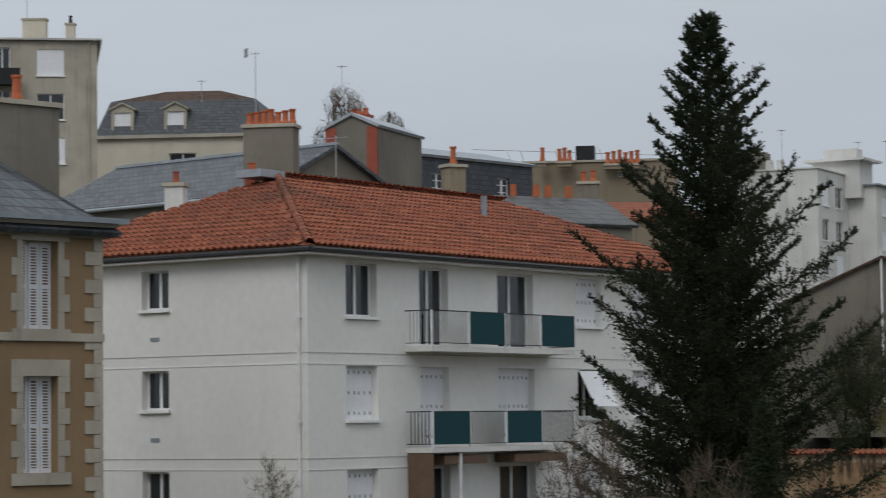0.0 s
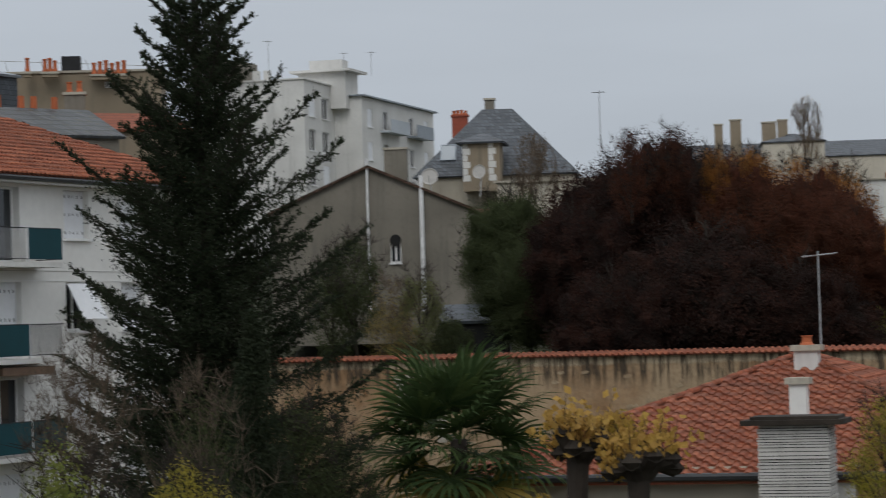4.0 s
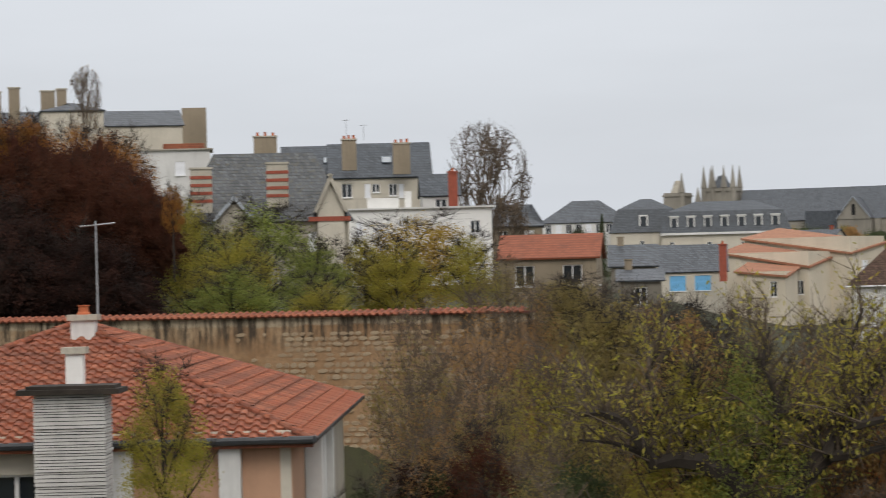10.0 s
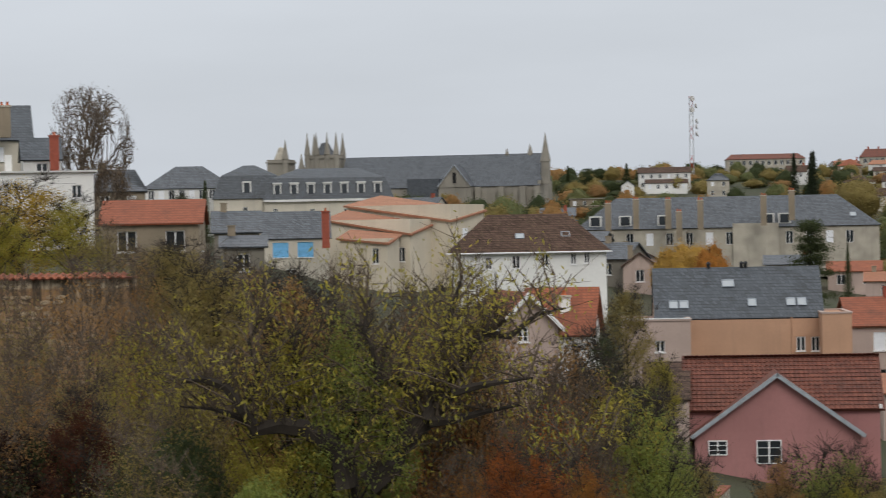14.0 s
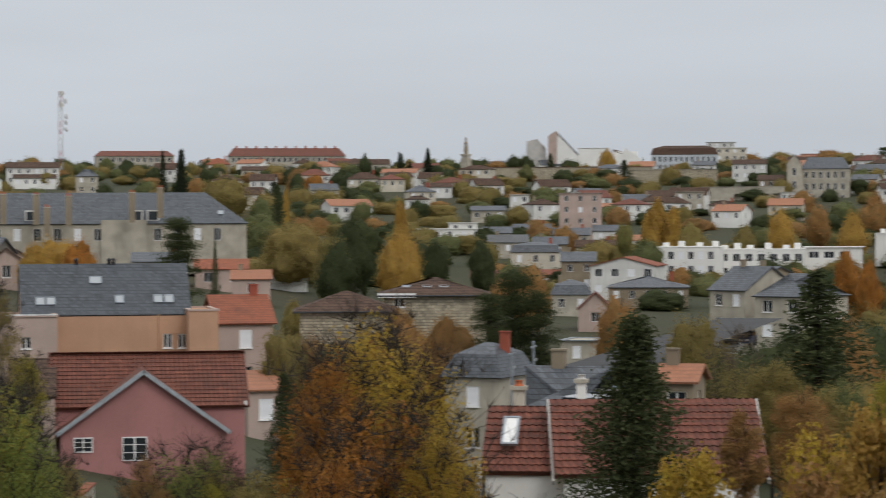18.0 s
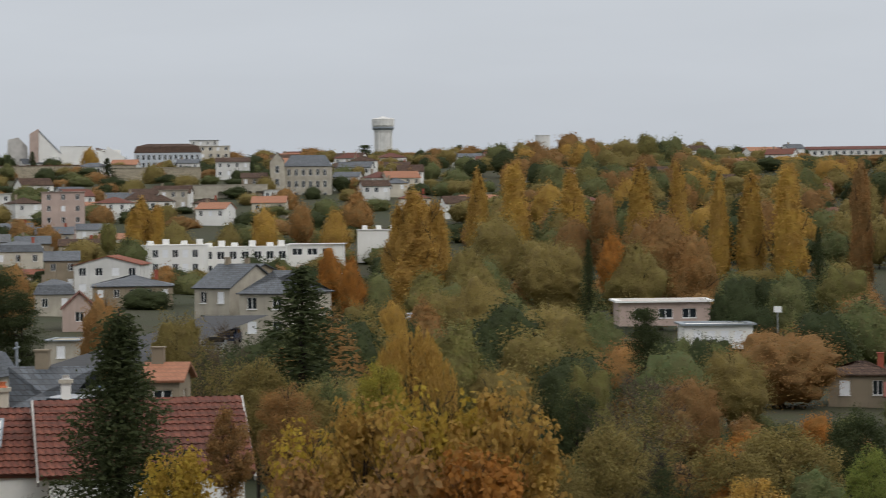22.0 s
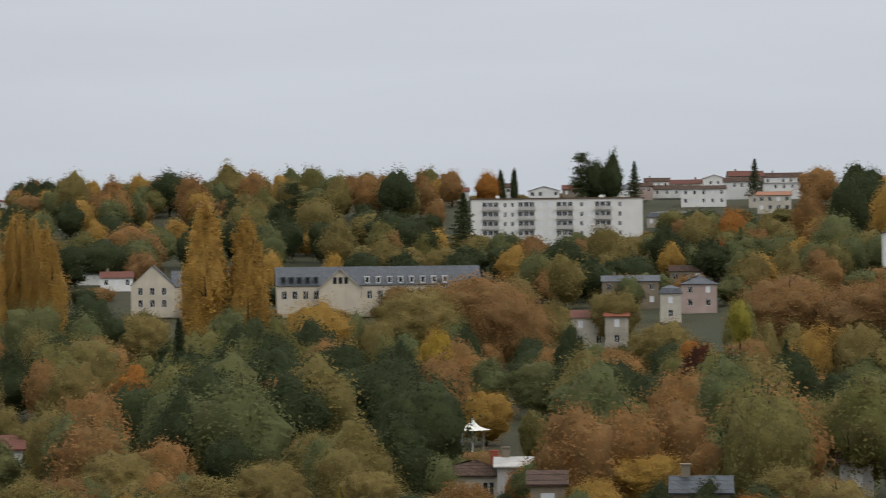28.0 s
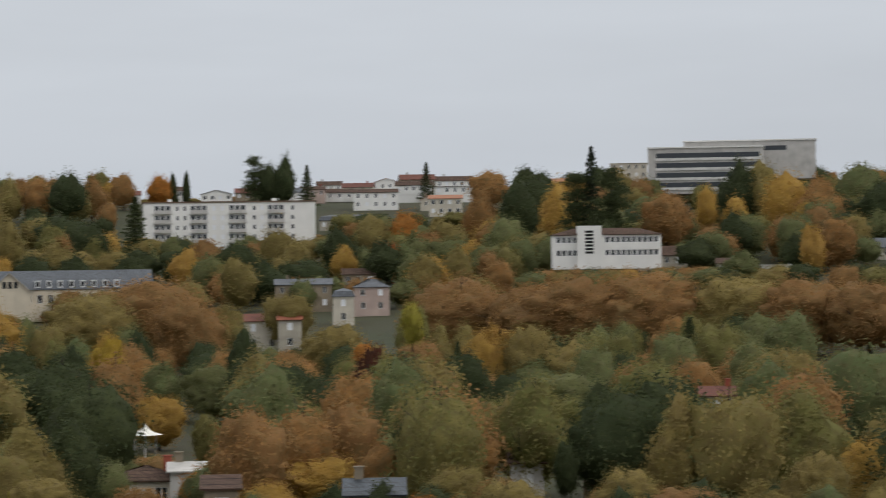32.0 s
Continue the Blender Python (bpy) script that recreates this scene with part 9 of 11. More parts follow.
# white modern flats in the valley
wb = building("apartment_block", "white modern flats with stepped rooftop blocks", "apartment block", (405.6, 292.4, 14.7), 150, 12.5, 12, "white", "flat", 0, "white", 0.1, down=8, front=[(0.8 + 1.9 * i, 0.8 + 2.7 * f, 1.1, 1.5, "french" if i % 2 else "shut") for i in range(6) for f in range(3)])
wb2 = building("apartment_block", "long white modern flats with square chimneys", "apartment block", (420.6, 288.5, 14.1), 150, 17, 11, "white", "flat", 0, "white", 0.1, down=8, front=[(1.0 + 2.4 * i, 0.8 + 2.7 * f, 1.4, 1.5, "french") for i in range(7) for f in range(2)])
for i, x in enumerate((1.5, 4.5, 8.0, 11.0)):
    part("roof_block", boxes((x, 2, wb["eave"], x + 1.1, 4, wb["eave"] + 0.9 + 0.3 * (i % 2))), M["white"], wb)
for i, x in enumerate((1, 3.5, 6, 9.5, 13, 15.2)):
    part("roof_block", boxes((x, 2, wb2["eave"], x + 1.2, 4, wb2["eave"] + 0.9 + 0.4 * (i % 2))), M["white"], wb2)
wb3 = building("apartment_block", "low white modern range with a long roof", "apartment block", (438.4, 279.6, 14.4), 152, 11, 10, "white", "flat", 0, "white", 0.4, down=7, front=[(1 + 3 * i, 0.8, 2.0, 1.3, "french") for i in range(3)])
wb4 = building("apartment_block", "white modern block beyond the poplars", "apartment block", (480.1, 288.3, 16.9), 152, 11, 10, "white", "flat", 0, "white", 0.2, down=7)
for i, x in enumerate((1, 4, 7)):
    part("roof_block", boxes((x, 2, wb4["eave"], x + 1.0, 4, wb4["eave"] + 1.0)), M["white"], wb4)

# road with parked cars between the stone houses
a, b = Vector((151.59, 114.55, 9.21)), Vector((218.10, 145.18, 10.20))
verts, faces = [], []
for i in range(25):
    q = a.lerp(b, i / 24)
    d = (b - a).normalized()
    s = Vector((-d.y, d.x, 0)) * 3.2
    for o in (-1, 1):
        verts.append((q.x + s.x * o, q.y + s.y * o, max(ground_z(q.x + s.x * o, q.y + s.y * o), a.z + (b.z - a.z) * i / 24 - 0.2) + 0.12))
    if i:
        faces.append((2 * i - 2, 2 * i - 1, 2 * i + 1, 2 * i))
tagged(new("road", mesh("road", verts, faces, M["asphalt"])), "grey asphalt street between the houses", "road", kind="structure")


def car(p, az, paint, label):
    """A parked car: body, glasshouse, wheels, lamps."""
    z = ground_z(p[0], p[1])
    c = new("car")
    c.matrix_world = pose(p[0], p[1], max(z, p[2] - 1.4), 0, 0, 90 - az)
    tagged(c, label, "car", "parked cars")
    bm = bmesh.new()
    prof = [(-2.05, 0.35), (-2.1, 0.75), (-1.9, 0.92), (-1.0, 0.98), (-0.45, 1.42), (0.95, 1.44), (1.6, 1.0), (2.0, 0.92), (2.05, 0.4)]
    a, b = [[bm.verts.new((x, y, zz)) for x, zz in prof] for y in (-0.82, 0.82)]
    bm.faces.new(a)
    bm.faces.new(b[::-1])
    for i in range(len(prof)):
        j = (i + 1) % len(prof)
        bm.faces.new([a[j], a[i], b[i], b[j]])
    part("body", bm, M[paint], c)
    part("windscreen", boxes((-0.95, -0.72, 0.99, -0.5, 0.72, 1.38)), M["pane"], c)
    for y in (-0.825, 0.815):
        part("side_window", boxes((-0.5, y, 1.0, 1.2, y + 0.01, 1.36)), M["pane"], c)
    for x in (-1.3, 1.3):
        for y in (-0.75, 0.75):
            w = part("wheel", lathe(bmesh.new(), [(0.31, -0.1), (0.33, 0.0), (0.31, 0.1)], 14), M["rubber"], c)
            w.matrix_local = pose(x, y, 0.33, 90, 0, 0)
            part("hub", lathe(bmesh.new(), [(0.2, -0.105), (0.2, 0.105)], 12), M["steel"], w)
    for y in (-0.6, 0.6):
        part("headlight", boxes((-2.12, y - 0.15, 0.62, -2.05, y + 0.15, 0.76)), M["gutter_white"], c)


for i, (px, paint) in enumerate((((198.77, 134.50, 8.94), "carpaint"), ((206.06, 138.00, 9.38), "bluecar"), ((94.14, 71.14, 12.27), "carpaint"), ((90.73, 69.03, 12.29), "carpaint"), ((96.82, 72.57, 12.28), "bluecar"))):
    car(px, 60 + 7 * i, paint, ("silver" if paint == "carpaint" else "dark blue") + " parked car beside the houses")


def utility_pole(p, h=8):
    u = new("utility_pole")
    z = ground_z(p[0], p[1])
    u.matrix_world = pose(p[0], p[1], z - 0.3, 0, 0, 30)
    tagged(u, "grey utility pole with cross arms among the houses", "utility pole", "utility poles")
    H = p[2] - z + 0.3
    part("pole", tube(bmesh.new(), [(0, 0, 0), (0, 0, H)], [0.11, 0.08], 8), M["zinc"], u)
    part("cross_arm", boxes((-0.9, -0.04, H - 0.35, 0.9, 0.04, H - 0.27)), M["zinc"], u)
    part("lamp_head", boxes((0.1, -0.08, H - 1.1, 0.75, 0.08, H - 0.98)), M["steel"], u)


utility_pole((105.04, 84.81, 13.38))
utility_pole((109.65, 87.04, 13.50))

# low flat buildings among the valley trees
fl = building("workshop", "low pale workshop with a white flat roof", "workshop", (298.5, 140.7, 8.6), 150, 11.6, 9, "rose", "flat", 0, "white", 0.5, down=3, front=[(2 + 3 * i, 0.8, 1.8, 1.2, "french") for i in range(3)], th=0.25)
fl2 = building("workshop", "low white workshop with a grey flat roof", "workshop", (265.32, 117.06, 7.36), 150, 7.6, 7, "white", "flat", 0, "zinc", 0.4, down=2.6, front=[(1 + 1.5 * i, 0.6, 0.9, 1.2, "shut") for i in range(4)], th=0.2)
sg = new("sign_board")
p = Vector((278.6, 111.3, 9.1))
sg.matrix_world = pose(p.x, p.y, ground_z(p.x, p.y) - 0.2, 0, 0, -62)
tagged(sg, "blank white sign board on a post", "sign")
part("board", boxes((-0.45, -0.05, p.z - ground_z(p.x, p.y) - 0.5, 0.45, 0.05, p.z - ground_z(p.x, p.y) + 0.2)), M["frame"], sg)
part("post", tube(bmesh.new(), [(0, 0.1, 0), (0, 0.1, p.z - ground_z(p.x, p.y))], [0.06, 0.06], 6), M["steel"], sg)
PLACE = "in the gardens"
small_house((226.3, 85.5, 4.9), 160.1, 6.0, 7.0, "tan", "hip", 1.0, "slate_brown", 1)
small_house((204.3, 72.1, 4.7), 161.2, 4.3, 6.0, "offwhite", "gable", 0.9, "clay_dark", 1)
small_house((649.6, 332.1, 24.6), 153.1, 5.6, 8.0, "offwhite", "gable", 1.2, "clay_light", 1)
small_house((864.3, 476.7, 41.0), 151.4, 8.6, 9.0, "offwhite", "gable_y", 1.6, "clay_dark", 1)
small_house((832.9, 446.5, 39.6), 151.9, 5.1, 9.0, "offwhite", "gable", 1.2, "slate", 1)
small_house((800.9, 410.5, 38.0), 153.1, 7.8, 9.0, "offwhite", "gable", 1.2, "clay_dark", 1)
small_house((988.5, 491.7, 48.4), 153.8, 8.4, 12.0, "white", "flat", 0, "white", 2)
small_house((706.8, 339.3, 28.6), 154.6, 7.7, 9.0, "offwhite", "gable", 1.2, "slate", 1)
small_house((805.1, 340.2, 36.6), 157.3, 7.6, 9.0, "offwhite", "gable", 1.2, "clay_light", 1)
small_house((747.4, 327.4, 31.4), 156.6, 6.2, 9.0, "stone", "gable", 1.2, "clay", 1)
small_house((624.3, 242.0, 19.6), 159.2, 8.6, 8.0, "stone", "gable", 1.2, "clay_dark", 1)
small_house((565.3, 201.2, 13.7), 160.6, 3.8, 8.0, "stone", "gable", 2.5, "slate", 1)
small_house((626.2, 192.7, 17.0), 163.2, 7.7, 8.0, "white", "gable", 1.2, "slate", 1)
small_house((612.1, 182.2, 16.1), 163.7, 7.8, 8.0, "white", "gable", 1.4, "clay_dark", 1)
small_house((903.2, 274.5, 42.7), 163.3, 9.1, 8.0, "white", "gable", 1.4, "clay_light", 1)
small_house((796.7, 250.6, 33.0), 162.8, 9.8, 8.0, "white", "hip", 1.4, "slate_brown", 1)
small_house((897.6, 254.0, 45.1), 164.4, 8.0, 8.0, "white", "gable", 1.2, "slate", 1)
small_house((670.1, 106.1, 18.1), 171.4, 9.6, 9.0, "tan", "gable", 1.2, "clay_light", 1)
small_house((568.5, 55.5, 14.5), 175.1, 12.4, 9.0, "tan", "gable", 1.2, "slate", 2)
small_house((526.5, 39.7, 12.3), 176.0, 4.3, 9.0, "cream", "mansard", 1.6, "slate", 2)
small_house((550.8, 37.0, 14.0), 176.6, 7.5, 9.0, "rose", "hip", 1.6, "slate", 2)
small_house((634.4, 45.4, 16.2), 176.3, 8.2, 9.0, "tan", "gable", 1.4, "slate_brown", 1)
small_house((467.2, 51.3, 9.0), 174.2, 6.6, 9.0, "cream", "gable", 1.2, "clay_dark", 2)
small_house((462.4, 44.7, 9.3), 174.8, 4.2, 9.0, "stone", "gable", 1.0, "clay", 2)
small_house((639.9, 8.6, 17.5), 179.8, 11.5, 9.0, "tan", "hip", 1.2, "clay_light", 1)
small_house((959.2, 156.9, 44.8), 171.1, 13.7, 9.0, "offwhite", "gable", 1.6, "clay_dark", 1)
small_house((946.5, 119.1, 44.3), 173.2, 11.4, 9.0, "white", "gable_y", 1.6, "slate_brown", 1)
small_house((937.5, 105.6, 44.5), 173.8, 9.2, 9.0, "tan", "gable", 1.6, "clay_dark", 1)
small_house((928.0, 94.4, 44.1), 174.6, 14.1, 9.0, "white", "gable", 1.6, "slate", 1)
small_house((939.8, 82.2, 45.3), 175.3, 9.2, 9.0, "rose", "gable", 1.2, "slate_brown", 1)
small_house((947.5, 73.6, 44.3), 175.9, 10.3, 9.0, "offwhite", "gable", 1.4, "slate_brown", 1)
small_house((883.0, 59.0, 42.5), 176.7, 15.2, 10.0, "white", "gable", 1.2, "slate_brown", 2)
small_house((934.8, 47.3, 46.2), 177.5, 13.1, 10.0, "white", "gable", 1.6, "slate_brown", 1)
small_house((876.5, 35.9, 39.5), 177.9, 7.5, 9.0, "cream", "gable_y", 1.6, "clay_light", 1)
small_house((849.4, 32.1, 39.3), 178.2, 10.9, 9.0, "cream", "gable", 1.2, "clay_light", 2)
small_house((929.4, 33.1, 45.3), 178.5, 17.9, 12.0, "white", "flat", 0, "slate_brown", 1)
small_house((981.8, 79.5, 48.0), 175.6, 9.6, 9.0, "white", "gable", 1.5, "slate_brown", 1)
small_house((972.5, 69.2, 46.8), 180.3, 11.6, 9.0, "cream", "gable", 1.6, "clay_dark", 1)
small_house((988.2, 59.0, 48.7), 176.9, 11.1, 9.0, "white", "gable_y", 1.8, "clay", 1)
small_house((998.8, 48.4, 50.2), 171.6, 13.4, 10.0, "tan", "gable", 2.0, "clay_dark", 1)
small_house((999.4, 35.1, 49.5), 178.4, 14.5, 10.0, "white", "gable", 1.8, "slate_brown", 1)
small_house((984.8, 21.3, 48.1), 179.1, 11.5, 9.0, "offwhite", "gable_y", 2.0, "clay_light", 1)
small_house((950.1, 137.4, 45.9), 172.1, 11.5, 9.0, "offwhite", "gable", 1.5, "slate_brown", 1)
small_house((808.6, 64.7, 32.0), 176.1, 18.4, 9.0, "stone", "mansard", 1.8, "slate", 1)
small_house((638.3, 9.6, 17.9), 179.6, 10.4, 9.0, "tan", "hip", 1.0, "clay_light", 1)
small_house((936.0, -5.6, 46.7), 180.6, 9.1, 9.0, "rose", "gable", 1.2, "clay_light", 1)
small_house((929.5, -29.9, 52.6), 182.2, 13.1, 12.0, "cream", "flat", 0, "cream", 2)
small_house((637.8, -27.1, 19.8), 183.2, 16.5, 9.0, "stone", "gable", 2.2, "slate_brown", 1)
small_house((614.0, -44.4, 17.7), 184.4, 5.6, 8.0, "stone", "gable", 1.2, "slate_brown", 1)
small_house((602.4, -53.9, 17.1), 185.5, 6.7, 8.0, "offwhite", "flat", 0, "offwhite", 1)
small_house((613.0, -61.1, 18.9), 186.1, 7.2, 8.0, "white", "flat", 0, "white", 1)
small_house((633.5, -79.2, 21.0), 187.6, 9.2, 8.0, "cream", "gable", 2.2, "slate", 1)
small_house((277.8, -18.2, 4.9), 184.2, 3.6, 6.0, "stone", "gable", 0.8, "clay_dark", 1)
small_house((196.8, -3.9, 4.2), 181.4, 1.7, 4.0, "tan", "gable", 0.6, "clay_dark", 1)
small_house((199.5, -14.3, 3.7), 184.6, 2.6, 4.0, "offwhite", "flat", 0, "stone", 1)
small_house((205.0, 1.6, 3.8), 180.0, 2.6, 4.0, "concrete", "gable", 0.8, "slate_brown", 1)
small_house((202.3, 33.1, 2.9), 176.4, 5.6, 6.0, "cream", "hip", 0.9, "slate_brown", 1)
small_house((201.1, 28.0, 3.7), 172.6, 3.1, 5.0, "concrete", "gable", 0.5, "concrete", 1)
small_house((167.3, 11.9, 4.8), 176.6, 3.6, 5.0, "tan", "gable", 0.8, "slate_new", 1)
small_house((173.4, 21.9, 4.7), 173.2, 2.3, 5.0, "tan", "shed", 0.5, "slate_brown", 1)

# slate-roofed institution with dormers and stone gables
si = building("institution", "long pale stone institution with slate roof and dormers", "public building", (546.2, 123.4, 14.5), 166, 44, 12, "peach", "gable", 3.8, "slate", 0.3, down=7, front=[(1.0 + 2.3 * i, 1.3, 1.1, 1.8, "french") for i in range(18)])
SE = si["eave"]
for i in range(13):
    x = 0.9 + 1.75 * i if i < 5 else 19 + 2.4 * (i - 5)
    d0 = part("dormer", boxes((x, 0.1, SE + 0.2, x + 0.95, 2.2, SE + 1.6), (x - 0.1, 0, SE + 1.6, x + 1.05, 2.2, SE + 1.75)), M["frame" if i >= 5 else "slate"], si, "small dormer window")
    part("pane", boxes((x + 0.15, 0.06, SE + 0.45, x + 0.8, 0.1, SE + 1.5)), M["pane"], d0)
gable_front(si, 9.0, 18.0, -1.5, 0, SE - 0.6, 4.0, "peach", "stone", 3)
for x in (12.0, 13.2, 14.4):
    part("gable_window", boxes((x, -1.56, SE + 0.2, x + 0.8, -1.5, SE + 1.6)), M["pane"], si)
s2 = building("institution", "stone-gabled end of the slate-roofed institution", "public building", (538.5, 153.6, 14.9), 166, 9.2, 12, "peach", "gable_y", 4.2, "slate", 0.2, down=7, front=[(1.5 + 2.5 * i, 0.6 + 2.6 * f, 1.0, 1.6, "french") for i in range(3) for f in range(2)])
s3_ = building("institution", "slate-roofed link range with a second gable", "public building", (542.8, 145.7, 14.4), 166, 18, 11, "peach", "gable", 3.4, "slate", 0.2, down=7)

# the long white block
bar = building("apartment_block", "long white five-storey block of flats on the hillside", "apartment block", (737.0, 109.1, 36.6), 170, 49, 11, "white", "flat", 0, "brown", 0.25, down=14.5, th=0.35,
    front=[(x, 1.0 + 2.72 * f, w, 1.3, st) for f in range(5) for x, w, st in [(9.1, 0.8, "french"), (11.2, 0.8, "french"), (19.4, 1.0, "shut"), (21.9, 1.0, "shut"), (31.0, 0.9, "french"), (33.2, 1.0, "shut"), (42.0, 0.9, "french")]]
    + [(x + 1.6 * j, 0.8 + 2.72 * f, 1.35, 1.5, "french") for f in range(5) for x in (3.0, 13.3, 24.3, 35.3) for j in range(3)])
BE = bar["eave"]
for f in range(5):
    for x in (2.9, 13.2, 24.2, 35.2):
        part("balcony", boxes((x, -0.7, BE - 3.15 - 2.72 * f, x + 4.9, 0, BE - 3.0 - 2.72 * f), (x, -0.7, BE - 3.0 - 2.72 * f, x + 4.9, -0.62, BE - 2.1 - 2.72 * f)), M["concrete"], bar)
for x in (7, 24, 37):
    part("roof_block", boxes((x, 4, BE, x + 1.1, 5.5, BE + 1.2)), M["offwhite"], bar)

# school with a stair tower, office block
sc = building("school", "white school with a brown hipped roof and strip windows", "school", (600.0, -5.8, 24.8), 178, 25, 10, "white", "hip", 1.4, "slate_brown", 0.4, hip=5, down=8, front=[(0.8 + 1.25 * i, 0.6 + 3.0 * f, 1.0, 1.3, "french") for i in range(19) for f in range(2) if not 4.6 < 0.8 + 1.25 * i < 11.0])
part("stair_tower", boxes((5.6, -1.0, 0, 11.2, 3, sc["eave"] + 2.0)), M["white"], sc, "white square stair tower with a ladder window")
for i in range(7):
    part("tower_pane", boxes((7.4, -1.06, sc["eave"] - 4.4 + 0.8 * i, 9.3, -1.0, sc["eave"] - 3.9 + 0.8 * i)), M["dark"], sc)
of = building("office_block", "wide brown-grey office block with dark window bands", "office building", (799.1, -37.2, 52.4), 186, 35, 18, "concrete", "flat", 0, "white", 0.3, down=14, th=0.4)
for f in range(4):
    z = of["eave"] - 1.5 - 3.0 * f
    b = part("window_band", boxes((2.5, -0.06, z - 1.5, 34, 0, z)), M["pane"], of, "dark ribbon window")
    part("sill_band", boxes((2.3, -0.3, z - 2.3, 34.2, 0, z - 1.5)), M["offwhite"], of)
of2 = building("office_block", "upper rear wing of the office block", "office building", (818.5, -49.4, 55.1), 186, 41, 14, "concrete", "flat", 0, "white", 0.3, down=12, th=0.4)
b = part("window_band", boxes((24, -0.06, of2["eave"] - 3, 32, 0, of2["eave"] - 1.6)), M["pane"], of2, "dark ribbon window")


def canopy_tent():
    p = Vector((235.41, 35.02, 5.28))
    z = ground_z(p.x, p.y)
    t = new("canopy_tent")
    t.matrix_world = pose(p.x, p.y, z, 0, 0, 12)
    tagged(t, "white pointed canopy tent on a lawn", "tent")
    h = p.z - z
    bm = bmesh.new()
    n, rings = 24, []
    for k, (r, zz) in enumerate(((0.06, h), (0.25, h - 0.35), (0.6, h - 0.68), (1.0, h - 0.9), (1.45, h - 1.02))):
        rings.append([bm.verts.new((r * math.cos(2 * math.pi * i / n) * (1 + 0.12 * (abs(math.cos(2 * math.pi * i / n * 2)) if k > 2 else 0)), r * math.sin(2 * math.pi * i / n) * (1 + 0.12 * (abs(math.cos(2 * math.pi * i / n * 2)) if k > 2 else 0)), zz)) for i in range(n)])
    for r0, r1 in zip(rings, rings[1:]):
        for i in range(n):
            bm.faces.new([r0[i], r1[i], r1[(i + 1) % n], r0[(i + 1) % n]])
    part("canopy", bm, M["canvas"], t)
    part("mast", tube(bmesh.new(), [(0, 0, 0), (0, 0, h)], [0.06, 0.05], 8), M["gutter_white"], t)
    for i in range(4):
        a = math.pi / 4 + i * math.pi / 2
        part("pole", tube(bmesh.new(), [(1.35 * math.cos(a), 1.35 * math.sin(a), 0), (1.4 * math.cos(a), 1.4 * math.sin(a), h - 1.0)], [0.03, 0.03], 6), M["steel"], t)


canopy_tent()

# ---------------------------------------------------------------- trees of the valley and hills
WHERE = "near the town houses"
tree("spruce", "dgreen", (162.5, 275.7, 26.9), 2.5, 1)
tree("fine", "dgreen", (149.8, 259.9, 24.9), 3.9, 2)
tree("round", "moss", (301.2, 399.1, 26.4), 8.2, 0)
tree("round", "yellow", (194.1, 266.8, 21.5), 2.9, 1)
tree("round", "yellow", (190.6, 218.6, 18.9), 6.9, 2)
tree("round", "orange", (189.1, 213.2, 18.3), 5.0, 0)
tree("round", "yellow", (188.9, 220.0, 18.0), 5.0, 1)
tree("round", "orange", (199.1, 224.4, 18.2), 5.2, 2)
tree("spruce", "spruce", (312.8, 330.4, 32.6), 4.9, 0)
tree("spruce", "spruce", (315.2, 328.1, 32.9), 5.9, 1)
tree("cedar", "dgreen", (207.5, 216.7, 20.1), 7.2, 2)
tree("spruce", "dgreen", (214.0, 217.3, 18.0), 1.7, 0)
tree("spruce", "dgreen", (529.1, 665.2, 40.7), 4.1, 1)
tree("cedar", "dgreen", (533.8, 661.4, 39.3), 7.4, 2)
tree("spruce", "dgreen", (550.3, 660.9, 41.3), 5.6, 0)
tree("spruce", "dgreen", (675.8, 594.4, 43.5), 5.9, 1)
tree("spruce", "spruce", (681.8, 587.5, 45.3), 6.7, 2)
tree("wide", "olive", (450.7, 454.4, 32.2), 15.3, 0)
tree("spruce", "dgreen", (373.7, 361.6, 27.5), 6.8, 1)
tree("poplar", "yellow", (389.2, 374.3, 27.8), 2.3, 2)
tree("wide", "olive", (288.9, 276.7, 20.7), 11.3, 0)
tree("round", "dgreen", (280.6, 256.3, 21.6), 7.4, 1)
tree("round", "dgreen", (242.2, 224.2, 18.3), 6.5, 2)
tree("poplar", "yellow", (315.3, 277.5, 24.0), 4.0, 0)
tree("round", "yellow", (255.4, 224.5, 19.5), 6.7, 1)
tree("fine", "orange", (60.9, 55.0, 16.6), 5.3, 2)
tree("fine", "gold", (55.7, 50.2, 17.3), 5.4, 0)
tree("fine", "gold", (54.3, 47.3, 16.7), 4.1, 1)
tree("fine", "orange", (52.6, 49.1, 16.4), 3.4, 2)
tree("fine", "orange", (52.3, 46.5, 15.3), 6.1, 0)
tree("fine", "orange", (48.3, 44.9, 14.4), 3.7, 1)
tree("fine", "gold", (51.7, 44.2, 14.8), 3.0, 2)
tree("spruce", "dgreen", (68.4, 65.9, 14.6), 3.9, 0)
tree("fine", "green", (51.9, 54.2, 13.6), 3.6, 1)
tree("fine", "lime", (49.2, 49.8, 13.5), 2.4, 2)
tree("bush", "olive", (47.1, 46.3, 13.6), 2.3, 0)
tree("spruce", "dgreen", (51.6, 37.8, 17.8), 8.6, 1)
tree("leafy", "gold", (42.6, 29.8, 15.5), 1.9, 2)
tree("leafy", "rust", (51.5, 34.5, 15.5), 1.2, 0)
tree("leafy", "gold", (42.4, 26.5, 16.1), 2.2, 1)
tree("leafy", "yellow", (41.2, 24.6, 16.7), 2.4, 2)
tree("leafy", "gold", (41.0, 23.0, 17.1), 2.8, 0)
